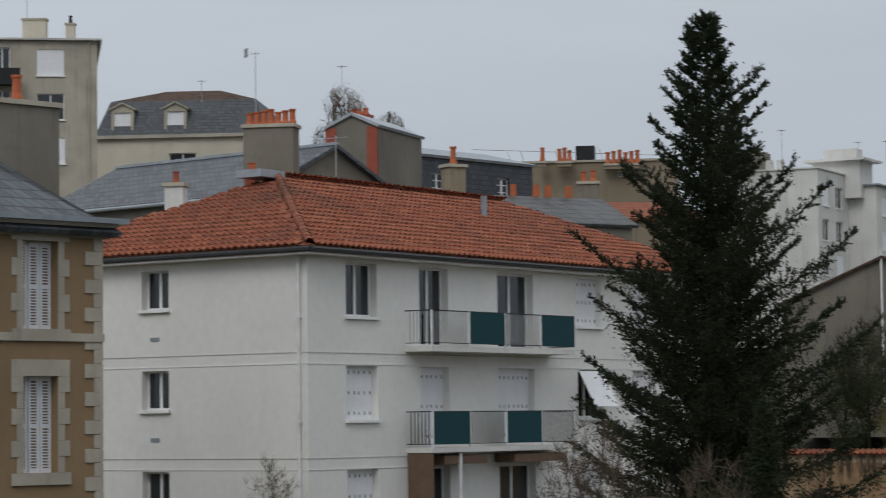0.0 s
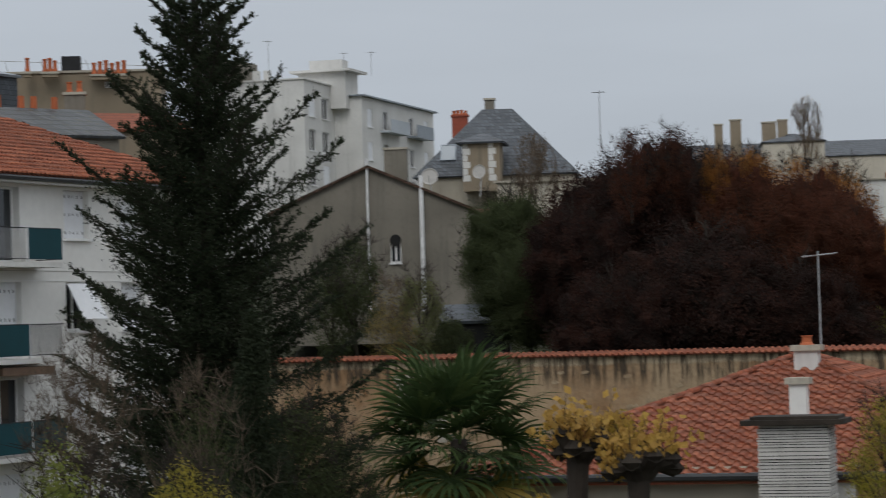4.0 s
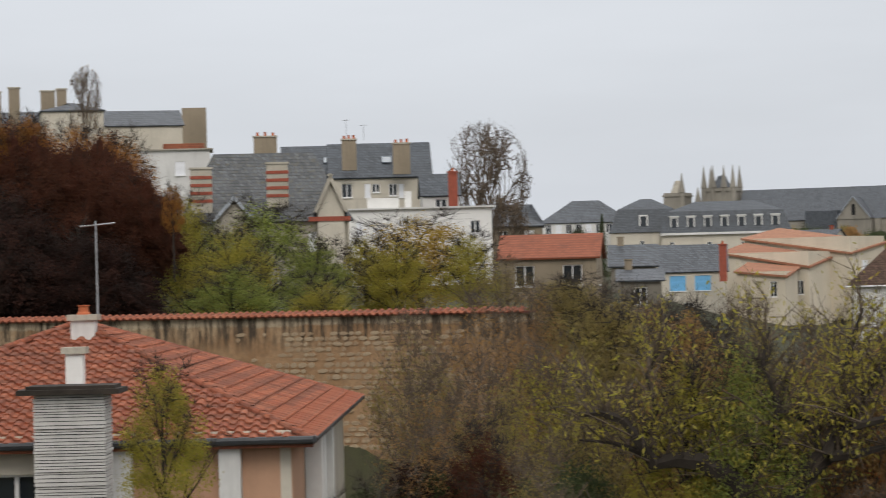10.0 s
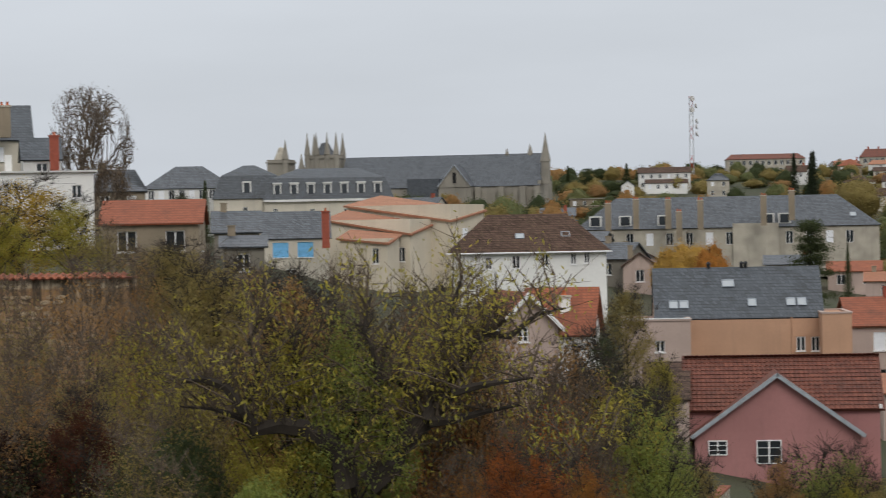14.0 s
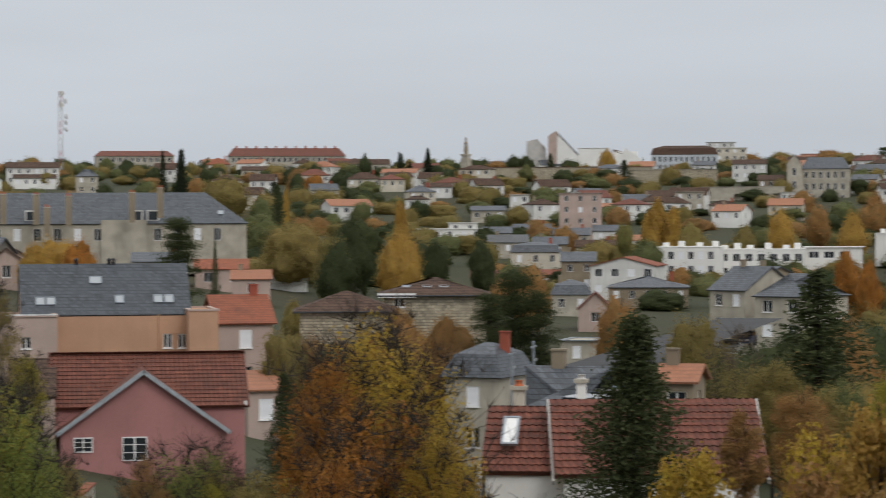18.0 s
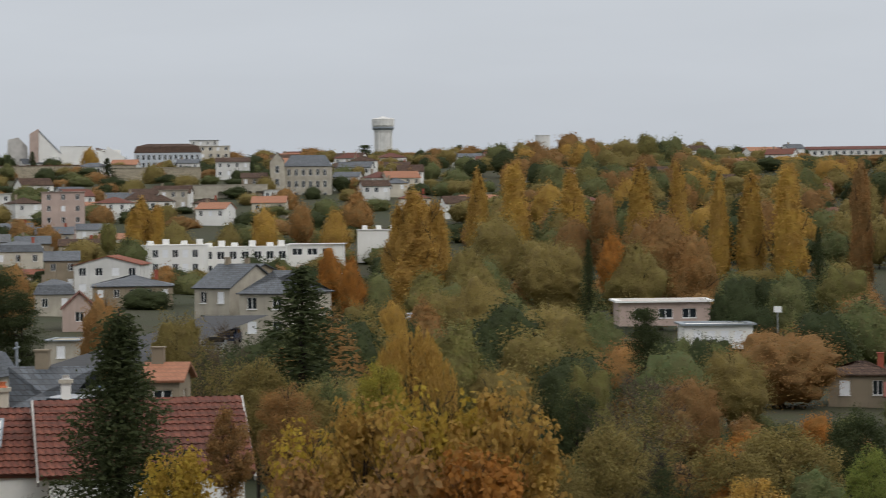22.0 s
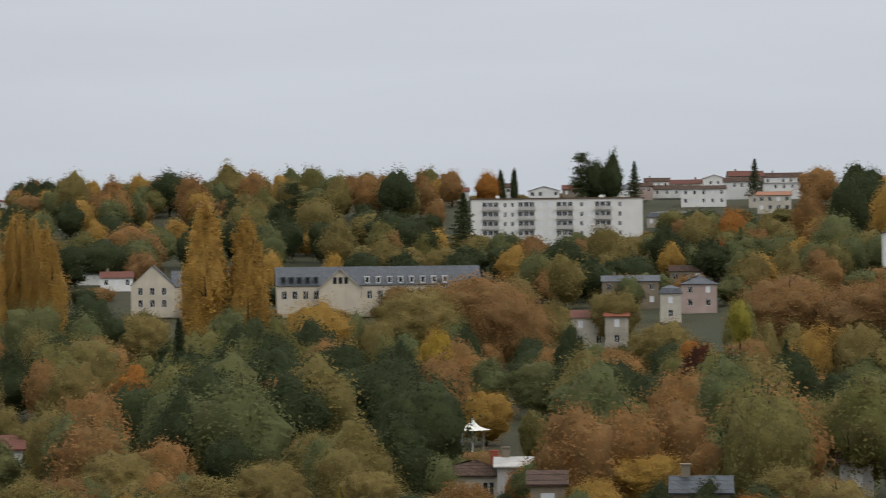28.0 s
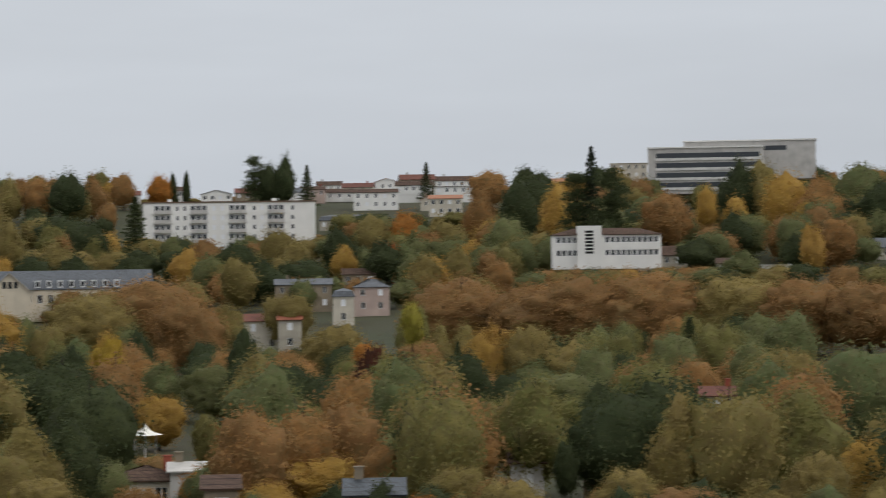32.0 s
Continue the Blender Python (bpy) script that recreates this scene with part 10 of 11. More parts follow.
tree("leafy", "yellow", (40.7, 21.5, 17.1), 2.4, 1)
tree("leafy", "rust", (38.1, 21.9, 16.3), 3.2, 2)
tree("leafy", "rust", (38.9, 24.6, 15.7), 2.6, 0)
tree("leafy", "orange", (38.7, 20.9, 16.1), 2.9, 1)
tree("cedar", "dgreen", (147.9, 119.2, 15.9), 6.2, 2)
tree("cedar", "dgreen", (143.7, 118.1, 14.7), 4.4, 0)
tree("cedar", "dgreen", (147.5, 116.6, 14.9), 4.5, 1)
tree("round", "rust", (146.5, 128.7, 13.9), 4.2, 2)
tree("round", "rust", (144.6, 123.2, 13.6), 3.7, 0)
tree("round", "olive", (155.4, 148.6, 14.0), 2.8, 1)
tree("wide", "rust", (128.13, 120.66, 12.62), 5.5, 0)
tree("wide", "olive", (133.67, 120.55, 12.81), 5, 1)
tree("round", "rust", (141.51, 123.77, 13.29), 5, 2)
tree("round", "olive", (125.39, 120.64, 13.66), 4.5, 0)
tree("wide", "rust", (144.89, 122.91, 12.99), 6, 1)
tree("wide", "moss", (126.48, 116.56, 12.21), 5, 2)
tree("round", "rust", (188.9, 139.8, 13.7), 6.1, 2)
tree("round", "olive", (163.9, 114.6, 13.6), 5.2, 0)
tree("spruce", "dgreen", (145.5, 91.7, 16.9), 15.0, 1)
tree("willow", "yellow", (157.9, 90.5, 12.2), 6.5, 2)
tree("wide", "olive", (140.7, 86.2, 10.6), 6.8, 0)
tree("wide", "olive", (125.5, 82.2, 11.8), 5.2, 1)
tree("thicket", "olive", (140.8, 95.3, 12.2), 5.2, 2)
tree("round", "olive", (223.2, 133.4, 12.5), 6.2, 0)
tree("round", "orange", (282.5, 170.5, 15.1), 5.0, 1)
tree("round", "orange", (298.1, 183.4, 16.0), 4.6, 2)
tree("round", "yellow", (207.3, 120.9, 12.6), 3.7, 0)
tree("round", "lime", (129.2, 76.1, 11.8), 3.9, 1)
tree("round", "rust", (109.5, 70.0, 12.0), 3.7, 2)
tree("poplar", "yellow", (352.0, 200.2, 24.9), 8.8, 0)
tree("poplar", "yellow", (347.9, 201.4, 22.7), 6.1, 1)
tree("poplar", "yellow", (347.0, 194.9, 22.2), 6.9, 2)
tree("poplar", "yellow", (319.0, 280.8, 24.2), 3.3, 0)
tree("round", "yellow", (247.5, 218.3, 19.2), 6.5, 1)
tree("wide", "dgreen", (284.6, 259.3, 21.3), 8.4, 2)
tree("round", "olive", (271.0, 251.9, 19.3), 6.4, 0)
tree("round", "dgreen", (273.3, 234.3, 18.1), 4.7, 1)
tree("round", "dgreen", (269.9, 222.9, 17.9), 4.6, 2)
tree("round", "moss", (336.3, 328.3, 21.4), 9.2, 0)
tree("wide", "olive", (304.0, 289.8, 20.6), 10.0, 1)
tree("round", "rust", (269.8, 215.1, 14.7), 6.8, 2)
tree("poplar", "yellow", (454.8, 326.7, 25.3), 6.7, 0)
tree("poplar", "yellow", (449.7, 325.3, 22.8), 6.0, 1)
tree("poplar", "yellow", (452.5, 321.3, 23.4), 6.0, 2)
tree("round", "sage", (418.3, 308.9, 20.4), 4.5, 0)
tree("round", "moss", (404.5, 293.9, 17.7), 9.8, 1)
tree("round", "olive", (434.4, 303.6, 19.8), 8.1, 2)
tree("round", "yellow", (469.5, 305.2, 22.7), 7.5, 0)
tree("round", "yellow", (469.1, 287.2, 22.6), 8.4, 1)
tree("round", "olive", (448.6, 300.6, 19.2), 7.0, 2)
tree("round", "rust", (507.6, 319.9, 24.8), 7.8, 0)
tree("round", "rust", (548.7, 329.5, 27.8), 9.7, 1)
tree("round", "orange", (582.6, 548.3, 34.9), 8.7, 2)
tree("spruce", "dgreen", (538.4, 522.2, 31.5), 8.2, 0)
tree("round", "dgreen", (704.3, 637.5, 44.8), 7.0, 1)
tree("spruce", "dgreen", (677.6, 592.3, 40.5), 7.8, 2)
tree("spruce", "spruce", (681.7, 587.6, 45.4), 5.1, 0)
tree("spruce", "spruce", (675.3, 595.0, 43.9), 4.7, 1)
tree("spruce", "spruce", (315.0, 328.4, 32.7), 5.9, 2)
tree("round", "yellow", (760.6, 569.2, 46.2), 8.3, 0)
tree("spruce", "dgreen", (756.0, 591.7, 44.9), 7.1, 1)
tree("round", "dgreen", (747.5, 602.3, 45.3), 7.1, 2)
tree("round", "dgreen", (750.8, 598.3, 44.5), 6.3, 0)
tree("spruce", "dgreen", (724.1, 534.5, 40.9), 9.8, 1)
tree("round", "dgreen", (660.8, 485.6, 34.0), 10.7, 2)
tree("spruce", "dgreen", (733.3, 521.8, 38.2), 6.7, 0)
tree("cedar", "dgreen", (1030.8, 614.4, 52.3), 10.4, 1)
tree("round", "olive", (1046.9, 586.6, 50.5), 10.4, 2)
tree("cedar", "dgreen", (1052.4, 576.5, 52.0), 6.3, 0)
WHERE = "on the valley floor"
tree("poplar", "yellow", (347.1, 198.9, 25.1), 6.5, 1)
tree("poplar", "yellow", (347.2, 194.5, 22.9), 6.1, 2)
tree("poplar", "yellow", (340.7, 193.9, 17.3), 11.1, 0)
tree("poplar", "yellow", (493.0, 265.6, 30.7), 7.3, 1)
tree("poplar", "yellow", (496.7, 258.6, 32.8), 8.0, 2)
tree("poplar", "yellow", (502.2, 247.8, 30.7), 8.5, 0)
tree("poplar", "yellow", (508.5, 234.6, 31.6), 8.5, 1)
tree("poplar", "yellow", (516.5, 229.1, 32.2), 6.1, 2)
tree("poplar", "yellow", (450.9, 191.7, 28.9), 5.3, 0)
tree("poplar", "yellow", (453.2, 186.3, 28.3), 8.5, 1)
tree("poplar", "yellow", (451.2, 177.9, 30.2), 8.4, 2)
tree("poplar", "rust", (441.8, 160.3, 29.5), 6.1, 0)
tree("poplar", "yellow", (435.2, 149.0, 29.8), 6.0, 1)
tree("poplar", "yellow", (438.2, 146.2, 29.6), 5.0, 2)
tree("poplar", "yellow", (437.4, 142.3, 29.1), 6.0, 0)
tree("poplar", "yellow", (433.6, 137.8, 24.9), 6.9, 1)
tree("round", "rust", (487.1, 233.2, 25.4), 7.0, 2)
tree("round", "rust", (350.8, 158.7, 21.6), 15.1, 0)
tree("round", "olive", (335.6, 155.8, 17.2), 10.5, 1)
tree("round", "rust", (348.0, 152.5, 17.9), 9.9, 2)
tree("wide", "olive", (357.5, 179.4, 17.1), 13.0, 0)
tree("round", "olive", (342.7, 186.2, 16.4), 9.3, 1)
tree("wide", "olive", (441.9, 233.9, 20.8), 13.0, 2)
tree("spruce", "dgreen", (341.8, 166.0, 16.4), 5.0, 0)
tree("round", "orange", (334.2, 158.7, 17.6), 5.6, 1)
tree("wide", "olive", (263.9, 142.7, 13.0), 9.8, 2)
tree("wide", "olive", (232.1, 117.2, 11.9), 10.7, 0)
tree("round", "moss", (216.1, 104.4, 11.7), 7.8, 1)
tree("cedar", "dgreen", (190.8, 87.7, 12.0), 5.0, 2)
tree("round", "dgreen", (276.7, 116.0, 12.4), 7.2, 0)
tree("spruce", "dgreen", (401.8, 153.3, 17.4), 5.6, 1)
tree("round", "sage", (328.2, 121.6, 13.3), 9.1, 2)
tree("wide", "rust", (223.0, 88.7, 9.7), 12.0, 0)
tree("wide", "olive", (198.2, 83.4, 9.0), 7.5, 1)
tree("round", "sage", (152.9, 74.3, 10.6), 4.1, 2)
tree("round", "dgreen", (139.1, 68.4, 9.8), 4.0, 0)
tree("thicket", "olive", (136.3, 62.7, 10.1), 6.2, 1)
tree("wide", "rust", (151.1, 66.3, 10.1), 5.0, 2)
tree("wide", "olive", (167.9, 89.0, 9.6), 7.0, 0)
tree("round", "moss", (136.2, 84.0, 10.6), 4.2, 1)
tree("wide", "olive", (126.8, 80.1, 10.3), 5.5, 2)
tree("bush", "dgreen", (140.9, 51.6, 9.0), 4.6, 0)
tree("bush", "green", (122.5, 43.4, 8.8), 4.2, 1)
tree("wide", "olive", (130.1, 51.8, 8.6), 7.0, 2)
tree("wide", "olive", (119.7, 50.7, 8.5), 5.7, 0)
tree("wide", "olive", (108.4, 51.6, 10.2), 5.2, 1)
tree("wide", "olive", (98.2, 49.6, 10.1), 3.6, 2)
tree("fine", "dgreen", (104.9, 47.2, 9.1), 3.5, 0)
tree("round", "yellow", (97.1, 39.9, 9.4), 4.6, 1)
tree("wide", "olive", (133.1, 43.3, 8.6), 6.7, 2)
tree("round", "olive", (227.3, 77.2, 7.6), 5.7, 0)
tree("bush", "moss", (219.0, 70.2, 7.6), 6.0, 1)
tree("spruce", "dgreen", (284.3, 95.8, 9.7), 3.9, 2)
tree("round", "rust", (340.4, 117.1, 12.3), 4.7, 0)
tree("wide", "dgreen", (314.7, 99.4, 11.5), 9.3, 1)
tree("poplar", "yellow", (446.1, 148.1, 30.1), 9.2, 0)
tree("poplar", "yellow", (447.6, 143.4, 27.5), 9.2, 1)
tree("poplar", "yellow", (431.22, 109.88, 31.70), 11.5, 2)
tree("poplar", "yellow", (432.94, 102.91, 28.94), 9.8, 2)
tree("round", "orange", (259.7, 74.0, 9.6), 5.9, 2)
tree("round", "orange", (255.9, 69.0, 9.7), 6.3, 0)
tree("spruce", "dgreen", (290.0, 76.9, 13.3), 3.9, 1)
tree("round", "sage", (208.2, 53.6, 6.8), 6.1, 2)
tree("round", "yellow", (381.7, 80.2, 14.4), 14.4, 0)
tree("round", "sage", (351.1, 79.4, 12.2), 8.6, 1)
tree("wide", "dgreen", (294.6, 56.7, 8.2), 10.4, 2)
tree("wide", "dgreen", (305.0, 55.2, 9.1), 6.1, 0)
tree("round", "yellow", (306.0, 49.9, 12.4), 6.1, 1)
tree("wide", "rust", (425.3, 63.6, 18.7), 24.3, 2)
tree("wide", "olive", (414.1, 70.2, 16.6), 18.3, 0)
tree("wide", "rust", (406.5, 53.6, 16.0), 14.3, 1)
tree("round", "yellow", (257.4, 36.9, 7.4), 6.2, 2)
tree("round", "yellow", (251.7, 41.1, 6.8), 5.0, 0)
tree("wide", "moss", (297.8, 36.1, 8.6), 9.8, 1)
tree("round", "moss", (288.5, 29.2, 8.3), 7.6, 2)
tree("round", "sage", (249.1, 20.9, 6.6), 5.4, 0)
tree("wide", "olive", (369.0, 27.7, 11.4), 12.1, 1)
tree("round", "orange", (319.4, 19.8, 9.8), 7.7, 2)
tree("round", "sage", (379.6, 16.9, 14.0), 6.6, 0)
tree("spruce", "dgreen", (269.8, 10.4, 9.0), 5.3, 1)
tree("spruce", "dgreen", (279.9, 7.7, 11.0), 4.3, 2)
tree("round", "yellow", (300.0, 5.4, 11.9), 7.2, 0)
tree("wide", "olive", (300.0, -0.7, 12.9), 9.1, 1)
tree("round", "red", (234.8, 9.6, 6.1), 4.6, 2)
tree("round", "orange", (229.7, 11.4, 5.7), 5.0, 0)
tree("wide", "rust", (439.9, 11.1, 18.1), 21.0, 1)
tree("wide", "rust", (430.0, -1.0, 17.1), 20.6, 2)
tree("round", "olive", (468.0, 43.2, 15.3), 11.2, 0)
tree("round", "olive", (447.0, 52.0, 13.6), 8.8, 1)
tree("wide", "moss", (361.4, 117.6, 14.7), 10.7, 2)
tree("round", "dgreen", (373.3, 112.7, 15.3), 11.0, 0)
tree("round", "dgreen", (284.5, 95.3, 10.7), 8.5, 1)
tree("wide", "olive", (267.5, 82.7, 9.4), 8.5, 2)
tree("wide", "olive", (385.1, 108.3, 13.3), 12.2, 0)
tree("wide", "olive", (272.1, 65.9, 9.1), 7.9, 1)
tree("round", "moss", (407.8, 100.6, 13.3), 9.1, 2)
tree("bush", "olive", (215.3, 45.3, 6.1), 7.7, 0)
tree("wide", "olive", (182.3, 53.5, 6.6), 7.8, 1)
tree("round", "olive", (209.2, 68.2, 7.0), 5.3, 2)
tree("wide", "olive", (175.5, 40.2, 6.7), 7.0, 0)
tree("wide", "rust", (162.1, 51.3, 6.6), 7.4, 1)
tree("wide", "olive", (154.9, 40.1, 6.9), 8.3, 2)
tree("wide", "olive", (176.8, 33.7, 5.9), 6.3, 0)
tree("round", "yellow", (174.1, 17.7, 5.3), 5.7, 1)
tree("round", "yellow", (189.4, 15.1, 6.1), 7.8, 2)
tree("wide", "olive", (198.7, 22.4, 5.0), 4.8, 0)
tree("wide", "rust", (163.1, 24.9, 5.9), 5.4, 1)
tree("spruce", "lime", (147.0, 29.7, 7.1), 0.8, 2)
tree("round", "olive", (179.9, 5.1, 6.1), 5.9, 0)
tree("wide", "olive", (165.0, 1.5, 6.2), 6.5, 1)
tree("bush", "dgreen", (189.7, 11.0, 5.7), 4.5, 2)
tree("bush", "sage", (233.2, 29.1, 6.5), 3.6, 0)
tree("wide", "rust", (420.0, -6.0, 18.4), 23.7, 1)
tree("wide", "rust", (419.5, -19.6, 19.0), 21.9, 2)
tree("wide", "olive", (418.7, -33.1, 18.0), 20.1, 0)
tree("wide", "rust", (412.7, -43.4, 17.2), 19.8, 1)
tree("wide", "rust", (406.5, -53.2, 16.9), 17.8, 2)
tree("round", "sage", (299.8, -10.0, 11.6), 7.2, 0)
tree("wide", "olive", (300.0, -4.2, 11.1), 13.0, 1)
tree("round", "orange", (274.68, 76.00, 9.07), 4.6)
tree("round", "red", (270.33, 72.94, 8.33), 3.4)
tree("round", "lime", (222.84, 56.95, 5.74), 3.2)
tree("spruce", "spruce", (289.91, 77.16, 13.64), 3.6)
tree("round", "gold", (296.14, 47.95, 12.31), 4.4)
tree("round", "lime", (329.67, 14.80, 14.97), 3.6)
tree("round", "red", (234.82, 9.10, 5.61), 2.6)
tree("round", "copper", (289.46, 17.66, 10.73), 5.5)
tree("round", "dgreen", (308.14, 33.88, 11.90), 5.0)
tree("poplar", "yellow", (310.0, 4.4, 12.2), 8.8, 2)
tree("poplar", "yellow", (305.0, 2.4, 11.7), 8.0, 0)
tree("wide", "moss", (260.0, -3.6, 8.9), 13.6, 1)
tree("spruce", "dgreen", (339.4, -20.9, 11.9), 6.7, 2)
tree("wide", "olive", (268.7, -26.4, 11.1), 10.6, 0)
tree("wide", "olive", (248.3, -29.2, 10.6), 8.2, 1)
tree("spruce", "dgreen", (199.4, -15.6, 7.2), 3.0, 2)
tree("spruce", "spruce", (204.1, -19.1, 8.0), 3.1, 0)
tree("wide", "olive", (174.0, -18.9, 7.1), 5.7, 1)
tree("round", "yellow", (188.4, -24.5, 7.2), 5.4, 2)
tree("round", "dgreen", (190.0, -2.5, 6.5), 2.5, 0)
tree("wide", "olive", (174.9, -6.5, 6.0), 5.7, 1)
tree("wide", "rust", (164.7, -10.0, 5.7), 6.5, 2)
tree("bush", "olive", (159.4, -14.1, 6.1), 4.9, 0)
tree("spruce", "dgreen", (184.6, -12.4, 5.6), 2.0, 1)
WHERE = "on the wooded hillside"
tree("round", "dgreen", (849.8, 228.6, 52.8), 15.3, 2)
tree("round", "rust", (822.7, 213.7, 50.1), 14.8, 0)
tree("round", "olive", (874.2, 214.0, 54.3), 17.6, 1)
tree("round", "rust", (837.3, 196.4, 50.9), 13.1, 2)
tree("cedar", "dgreen", (781.5, 170.9, 43.4), 12.2, 0)
tree("round", "olive", (843.2, 169.1, 48.8), 13.1, 1)
tree("round", "rust", (845.0, 159.9, 49.6), 13.1, 2)
tree("round", "dgreen", (837.0, 148.1, 50.6), 16.6, 0)
tree("round", "rust", (848.1, 142.5, 50.2), 13.1, 1)
tree("round", "rust", (889.3, 138.5, 51.5), 11.7, 2)
tree("round", "orange", (891.2, 125.9, 50.5), 11.7, 0)
tree("poplar", "dgreen", (891.7, 122.0, 50.5), 4.7, 1)
tree("poplar", "dgreen", (892.3, 117.2, 51.2), 3.9, 2)
tree("cedar", "dgreen", (895.1, 93.8, 55.6), 11.7, 0)
tree("round", "dgreen", (896.1, 83.7, 57.1), 10.6, 1)
tree("round", "dgreen", (895.6, 89.0, 55.6), 9.8, 2)
tree("spruce", "dgreen", (896.8, 76.0, 52.9), 8.6, 0)
tree("spruce", "dgreen", (929.3, 36.0, 54.4), 7.7, 1)
tree("round", "rust", (879.9, 12.4, 50.3), 17.2, 2)
tree("round", "dgreen", (760.0, -3.8, 44.3), 18.2, 0)
tree("round", "moss", (720.0, 4.1, 36.9), 17.2, 1)
tree("spruce", "dgreen", (692.1, 104.8, 37.7), 13.7, 2)
tree("round", "red", (639.1, 33.9, 25.1), 7.0, 0)
tree("spruce", "moss", (649.4, 28.8, 27.2), 7.1, 1)
tree("round", "dgreen", (636.0, 71.1, 26.2), 12.5, 2)
tree("round", "olive", (657.0, 63.3, 29.2), 11.5, 0)
tree("round", "dgreen", (658.3, 47.7, 29.0), 12.9, 1)
tree("round", "olive", (698.8, 41.5, 32.4), 13.7, 2)
tree("round", "orange", (699.2, 32.5, 33.1), 13.7, 0)
tree("round", "dgreen", (597.0, 60.2, 20.5), 14.3, 1)
tree("round", "dgreen", (607.8, 52.0, 21.8), 13.3, 2)
tree("wide", "moss", (649.7, 19.1, 25.7), 15.5, 0)
tree("round", "rust", (796.7, 232.8, 48.3), 16.2, 1)
tree("round", "olive", (812.2, 250.5, 50.0), 12.9, 2)
tree("round", "olive", (743.8, 156.0, 39.7), 16.5, 0)
tree("round", "olive", (686.3, 137.8, 32.0), 13.7, 1)
tree("round", "dgreen", (728.2, 131.4, 35.8), 17.7, 2)
tree("round", "dgreen", (690.2, 116.8, 31.8), 15.2, 0)
tree("round", "dgreen", (712.4, 159.1, 34.3), 14.3, 1)
tree("round", "rust", (673.1, 192.1, 31.0), 16.7, 2)
tree("wide", "dgreen", (632.7, 188.0, 26.2), 17.2, 0)
tree("round", "yellow", (607.6, 123.4, 22.6), 8.1, 1)
tree("round", "dgreen", (608.9, 116.8, 23.8), 10.8, 2)
tree("round", "yellow", (604.5, 137.9, 22.7), 8.1, 0)
tree("round", "dgreen", (610.8, 106.2, 22.4), 12.1, 1)
tree("spruce", "spruce", (659.8, -16.3, 48.1), 11.5, 2)
tree("cedar", "dgreen", (649.7, -20.9, 41.4), 15.5, 0)
tree("cedar", "dgreen", (659.9, -12.6, 40.4), 12.9, 1)
tree("round", "yellow", (679.9, -8.5, 39.6), 13.3, 2)
tree("round", "dgreen", (700.0, 1.8, 42.6), 13.7, 0)
tree("round", "rust", (699.9, 12.5, 42.0), 12.2, 1)
tree("round", "rust", (679.0, -36.4, 37.7), 16.3, 2)
tree("round", "yellow", (688.4, -47.4, 38.5), 7.5, 0)
tree("round", "dgreen", (717.6, -58.8, 46.9), 17.2, 1)
tree("round", "olive", (717.1, -64.9, 46.1), 14.1, 2)
tree("round", "yellow", (696.6, -69.1, 42.2), 16.7, 0)
tree("round", "rust", (685.7, -76.9, 41.7), 16.5, 1)
tree("round", "moss", (714.2, -90.9, 44.8), 18.8, 2)
tree("round", "dgreen", (683.7, -92.8, 39.9), 16.5, 0)
tree("round", "dgreen", (648.0, -51.5, 31.0), 12.7, 1)
tree("round", "rust", (636.8, -64.3, 29.2), 15.3, 2)
tree("round", "dgreen", (645.2, -79.1, 30.5), 15.5, 0)
tree("wide", "moss", (640.0, 4.6, 30.3), 15.3, 1)

# camera sight lines that tree heights are cut to: two ends of the foot of a view, and how far it reaches
SIGHT = (((92.11, 38.92, 22.16), (94.57, 32.50, 22.12), 1300), ((99.34, 11.47, 16.74), (99.86, 5.23, 16.80), 570), ((95.54, 29.52, 18.69), (96.61, 25.82, 18.64), 570), ((97.52, 22.15, 18.27), (98.24, 18.65, 18.12), 570), ((98.76, 15.71, 12.65), (99.05, 13.78, 12.63), 250), ((98.65, 16.37, 11.07), (99.24, 12.29, 11.04), 190),
         ((90.13, 43.33, 15.45), (92.67, 37.58, 15.30), 320), ((92.66, 37.60, 12.37), (93.90, 34.39, 12.36), 260), ((100.00, -0.77, 19.63), (99.75, -7.03, 19.55), 620), ((98.91, 14.70, 20.97), (99.68, 7.98, 21.04), 800), ((95.55, 29.51, 19.87), (98.90, 14.79, 19.05), 640), ((99.52, 9.83, 19.65), (99.86, 5.31, 19.39), 620), ((99.74, -7.25, 19.72), (99.07, -13.57, 19.63), 600), ((99.22, 12.49, 22.29), (99.99, 1.43, 21.83), 900), ((85.46, 51.93, 13.49), (86.67, 49.88, 13.24), 200))


def open_height(az, d, p):
    """The greatest height of a tree at p that leaves the camera's views open."""
    top = 99.0
    for a, b, far in SIGHT:
        a0, a1 = math.degrees(math.atan2(a[0], a[1])), math.degrees(math.atan2(b[0], b[1]))
        if d < far and a0 - 0.5 < az < a1 + 0.5:
            top = min(top, 20 + (min(a[2], b[2]) - 20) * d / 100 - p[2])
    return top


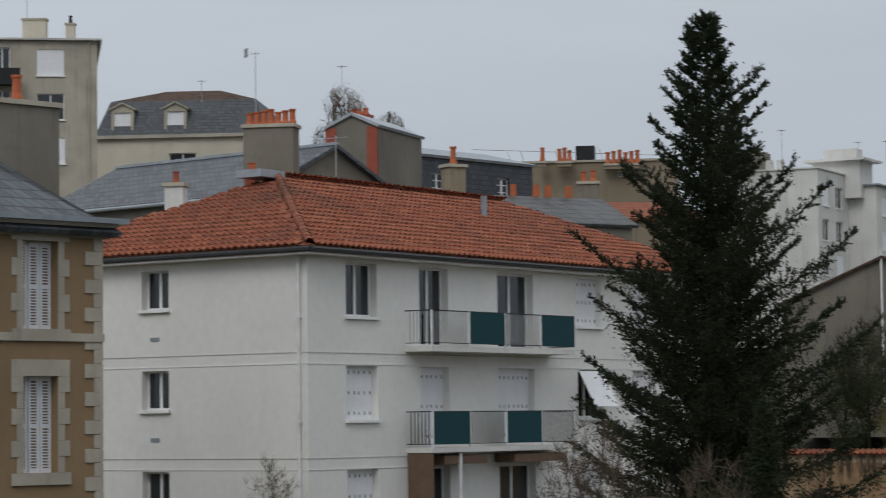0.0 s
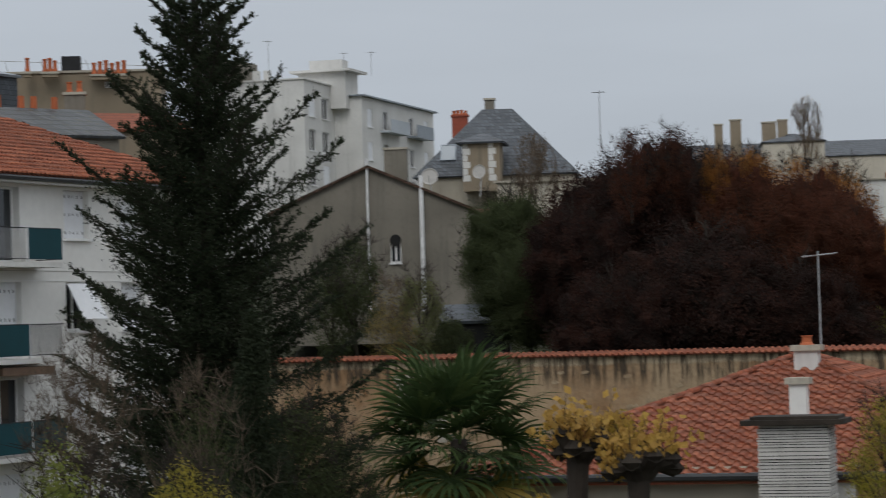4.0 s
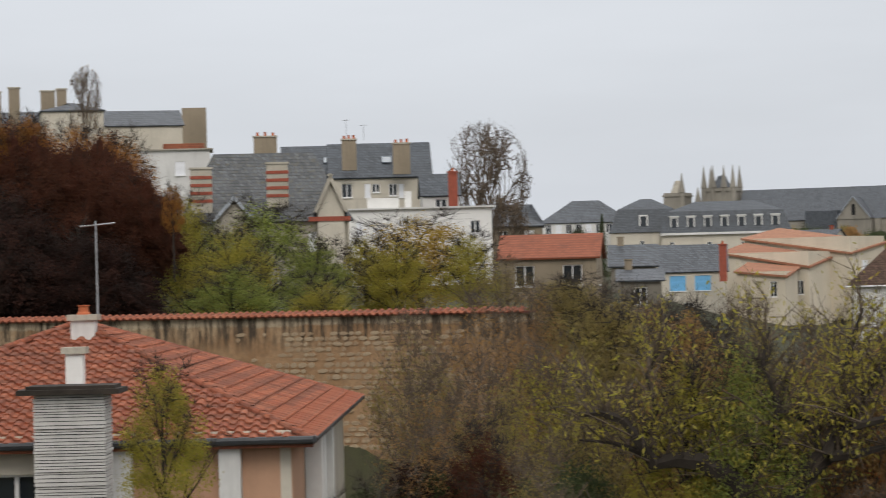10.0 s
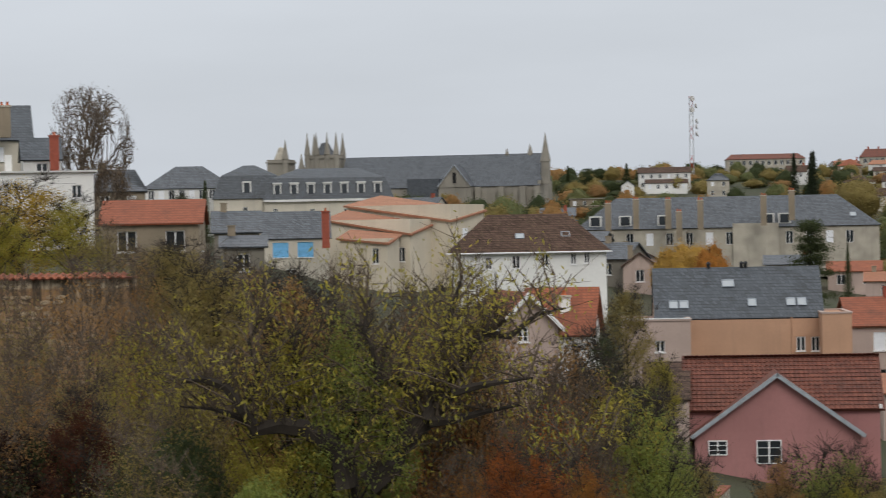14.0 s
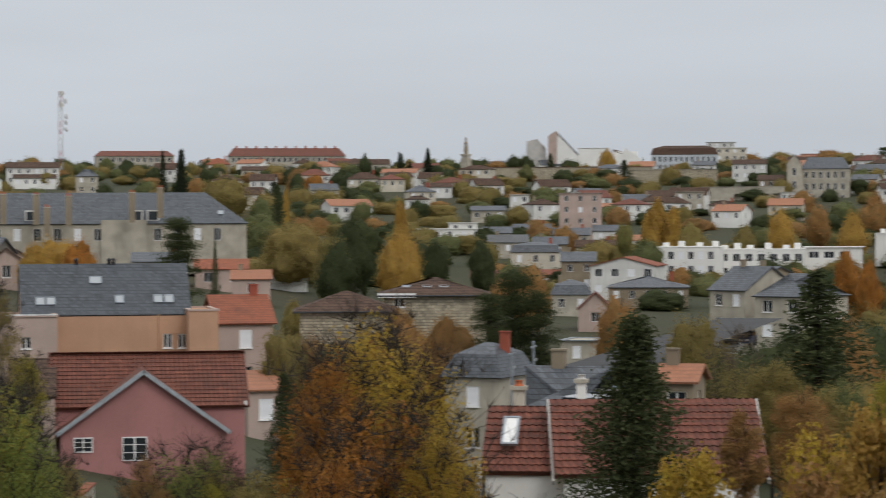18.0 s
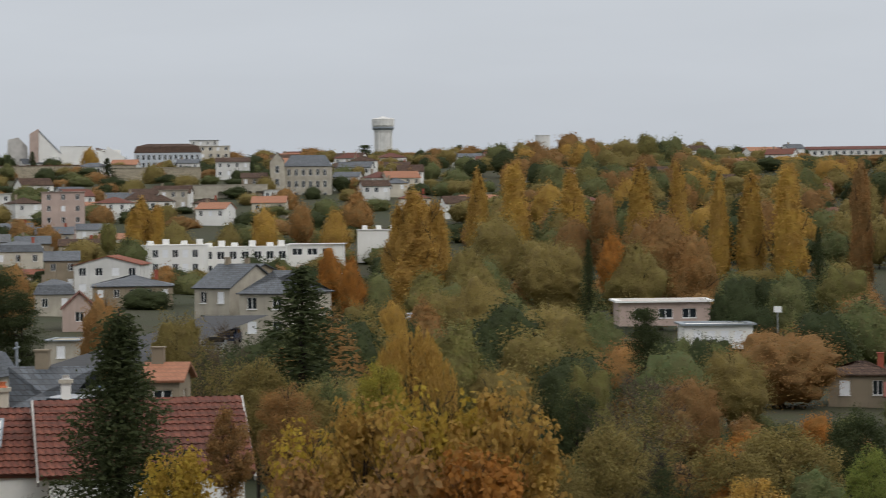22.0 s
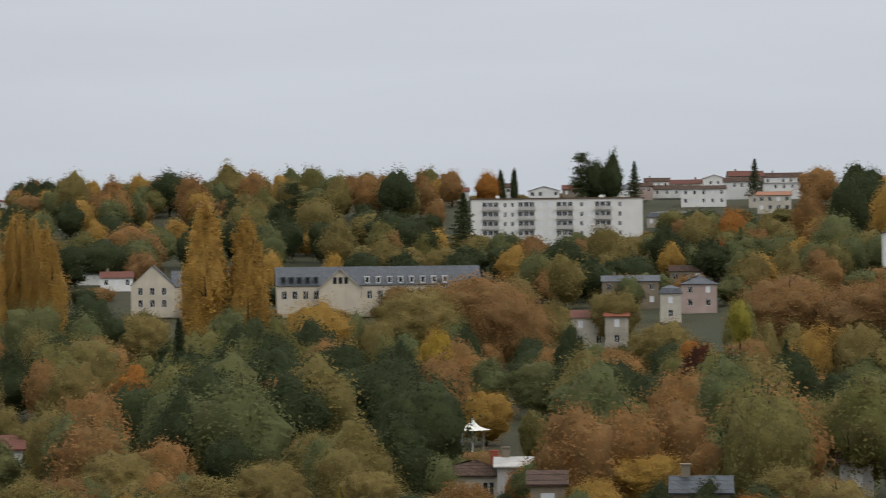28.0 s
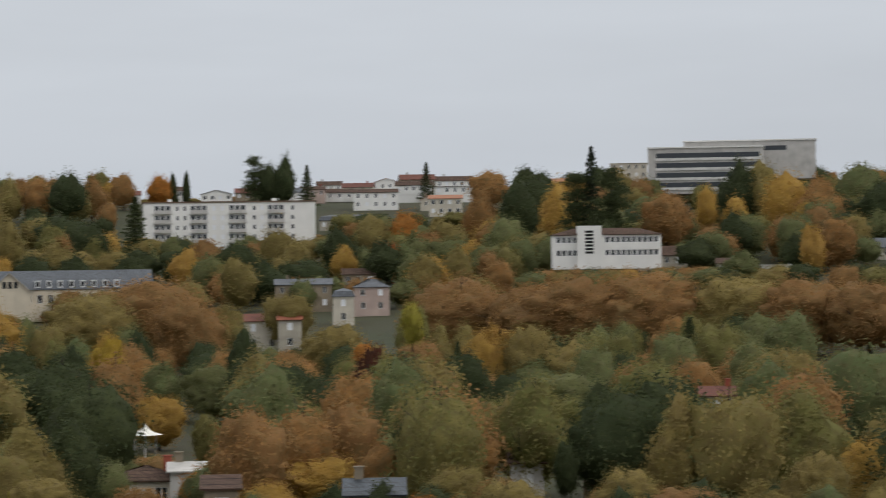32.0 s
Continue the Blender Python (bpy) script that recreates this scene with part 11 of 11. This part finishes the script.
rnd = random.Random(5)
rows = []
for i in range(400):         # fill of the valley gardens
    az, d = rnd.uniform(56, 102), 185 * (470 / 185) ** rnd.random()
    p = polar(az, d)
    p = (p.x, p.y, ground_z(p.x, p.y) - 0.2)
    h = min(rnd.uniform(5.5, 11), open_height(az, d, p))
    if h > 0.7:
        kind = rnd.choice(("round", "round", "round", "wide"))
        rows.append((kind, rnd.choice(("olive", "rust", "dgreen", "moss", "dgreen", "sage", "moss", "rust", "dgreen")), p, h, max(4.0, h * rnd.uniform(0.62, 1.05))))
for i in range(170):
    az, d = rnd.uniform(60, 102), rnd.uniform(128, 195)
    p = polar(az, d)
    p = (p.x, p.y, ground_z(p.x, p.y) - 0.2)
    h = min(rnd.uniform(2.2, 4.6), open_height(az, d, p))
    if h > 0.6:
        rows.append((rnd.choice(("round", "round", "bush")), rnd.choice(("olive", "rust", "dgreen", "moss", "dgreen", "orange")), p, h, rnd.uniform(3, 5.2)))
woods("valley_shrubs", "autumn shrubs and small trees filling the valley gardens", rows)
rows = []
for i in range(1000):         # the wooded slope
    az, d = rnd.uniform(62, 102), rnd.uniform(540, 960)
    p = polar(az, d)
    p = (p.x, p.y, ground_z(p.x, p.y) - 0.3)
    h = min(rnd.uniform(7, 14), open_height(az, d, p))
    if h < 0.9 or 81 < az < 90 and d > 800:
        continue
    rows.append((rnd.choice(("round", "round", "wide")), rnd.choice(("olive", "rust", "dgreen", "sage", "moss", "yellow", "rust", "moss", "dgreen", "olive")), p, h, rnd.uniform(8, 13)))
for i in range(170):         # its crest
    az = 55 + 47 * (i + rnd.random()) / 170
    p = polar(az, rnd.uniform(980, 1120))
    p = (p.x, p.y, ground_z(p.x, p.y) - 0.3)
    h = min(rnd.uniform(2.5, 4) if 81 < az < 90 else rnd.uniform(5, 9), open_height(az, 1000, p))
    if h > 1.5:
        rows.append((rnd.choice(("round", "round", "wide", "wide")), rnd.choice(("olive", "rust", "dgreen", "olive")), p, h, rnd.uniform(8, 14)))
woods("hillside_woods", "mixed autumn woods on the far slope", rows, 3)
rows = []
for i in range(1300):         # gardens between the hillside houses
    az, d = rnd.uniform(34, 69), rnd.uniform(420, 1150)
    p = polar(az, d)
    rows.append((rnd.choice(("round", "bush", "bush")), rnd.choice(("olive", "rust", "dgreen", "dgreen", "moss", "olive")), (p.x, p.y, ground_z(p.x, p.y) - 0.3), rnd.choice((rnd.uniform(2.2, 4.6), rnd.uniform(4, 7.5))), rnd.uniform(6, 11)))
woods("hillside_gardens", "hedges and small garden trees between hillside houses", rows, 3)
for i in range(86):          # scattered roofs on the far slope
    az, d = rnd.uniform(43, 69), rnd.uniform(680, 1100)
    p = polar(az, d)
    small_house((p.x, p.y, ground_z(p.x, p.y) + 4.3), az + 90 + rnd.uniform(-25, 25), rnd.uniform(7, 12), 8, rnd.choice(("offwhite", "white", "cream", "offwhite")), rnd.choice(("gable", "gable", "hip")), rnd.uniform(1.4, 2.2), rnd.choice(("slate", "slate_brown", "clay_dark", "clay_light", "slate_brown")), 1)
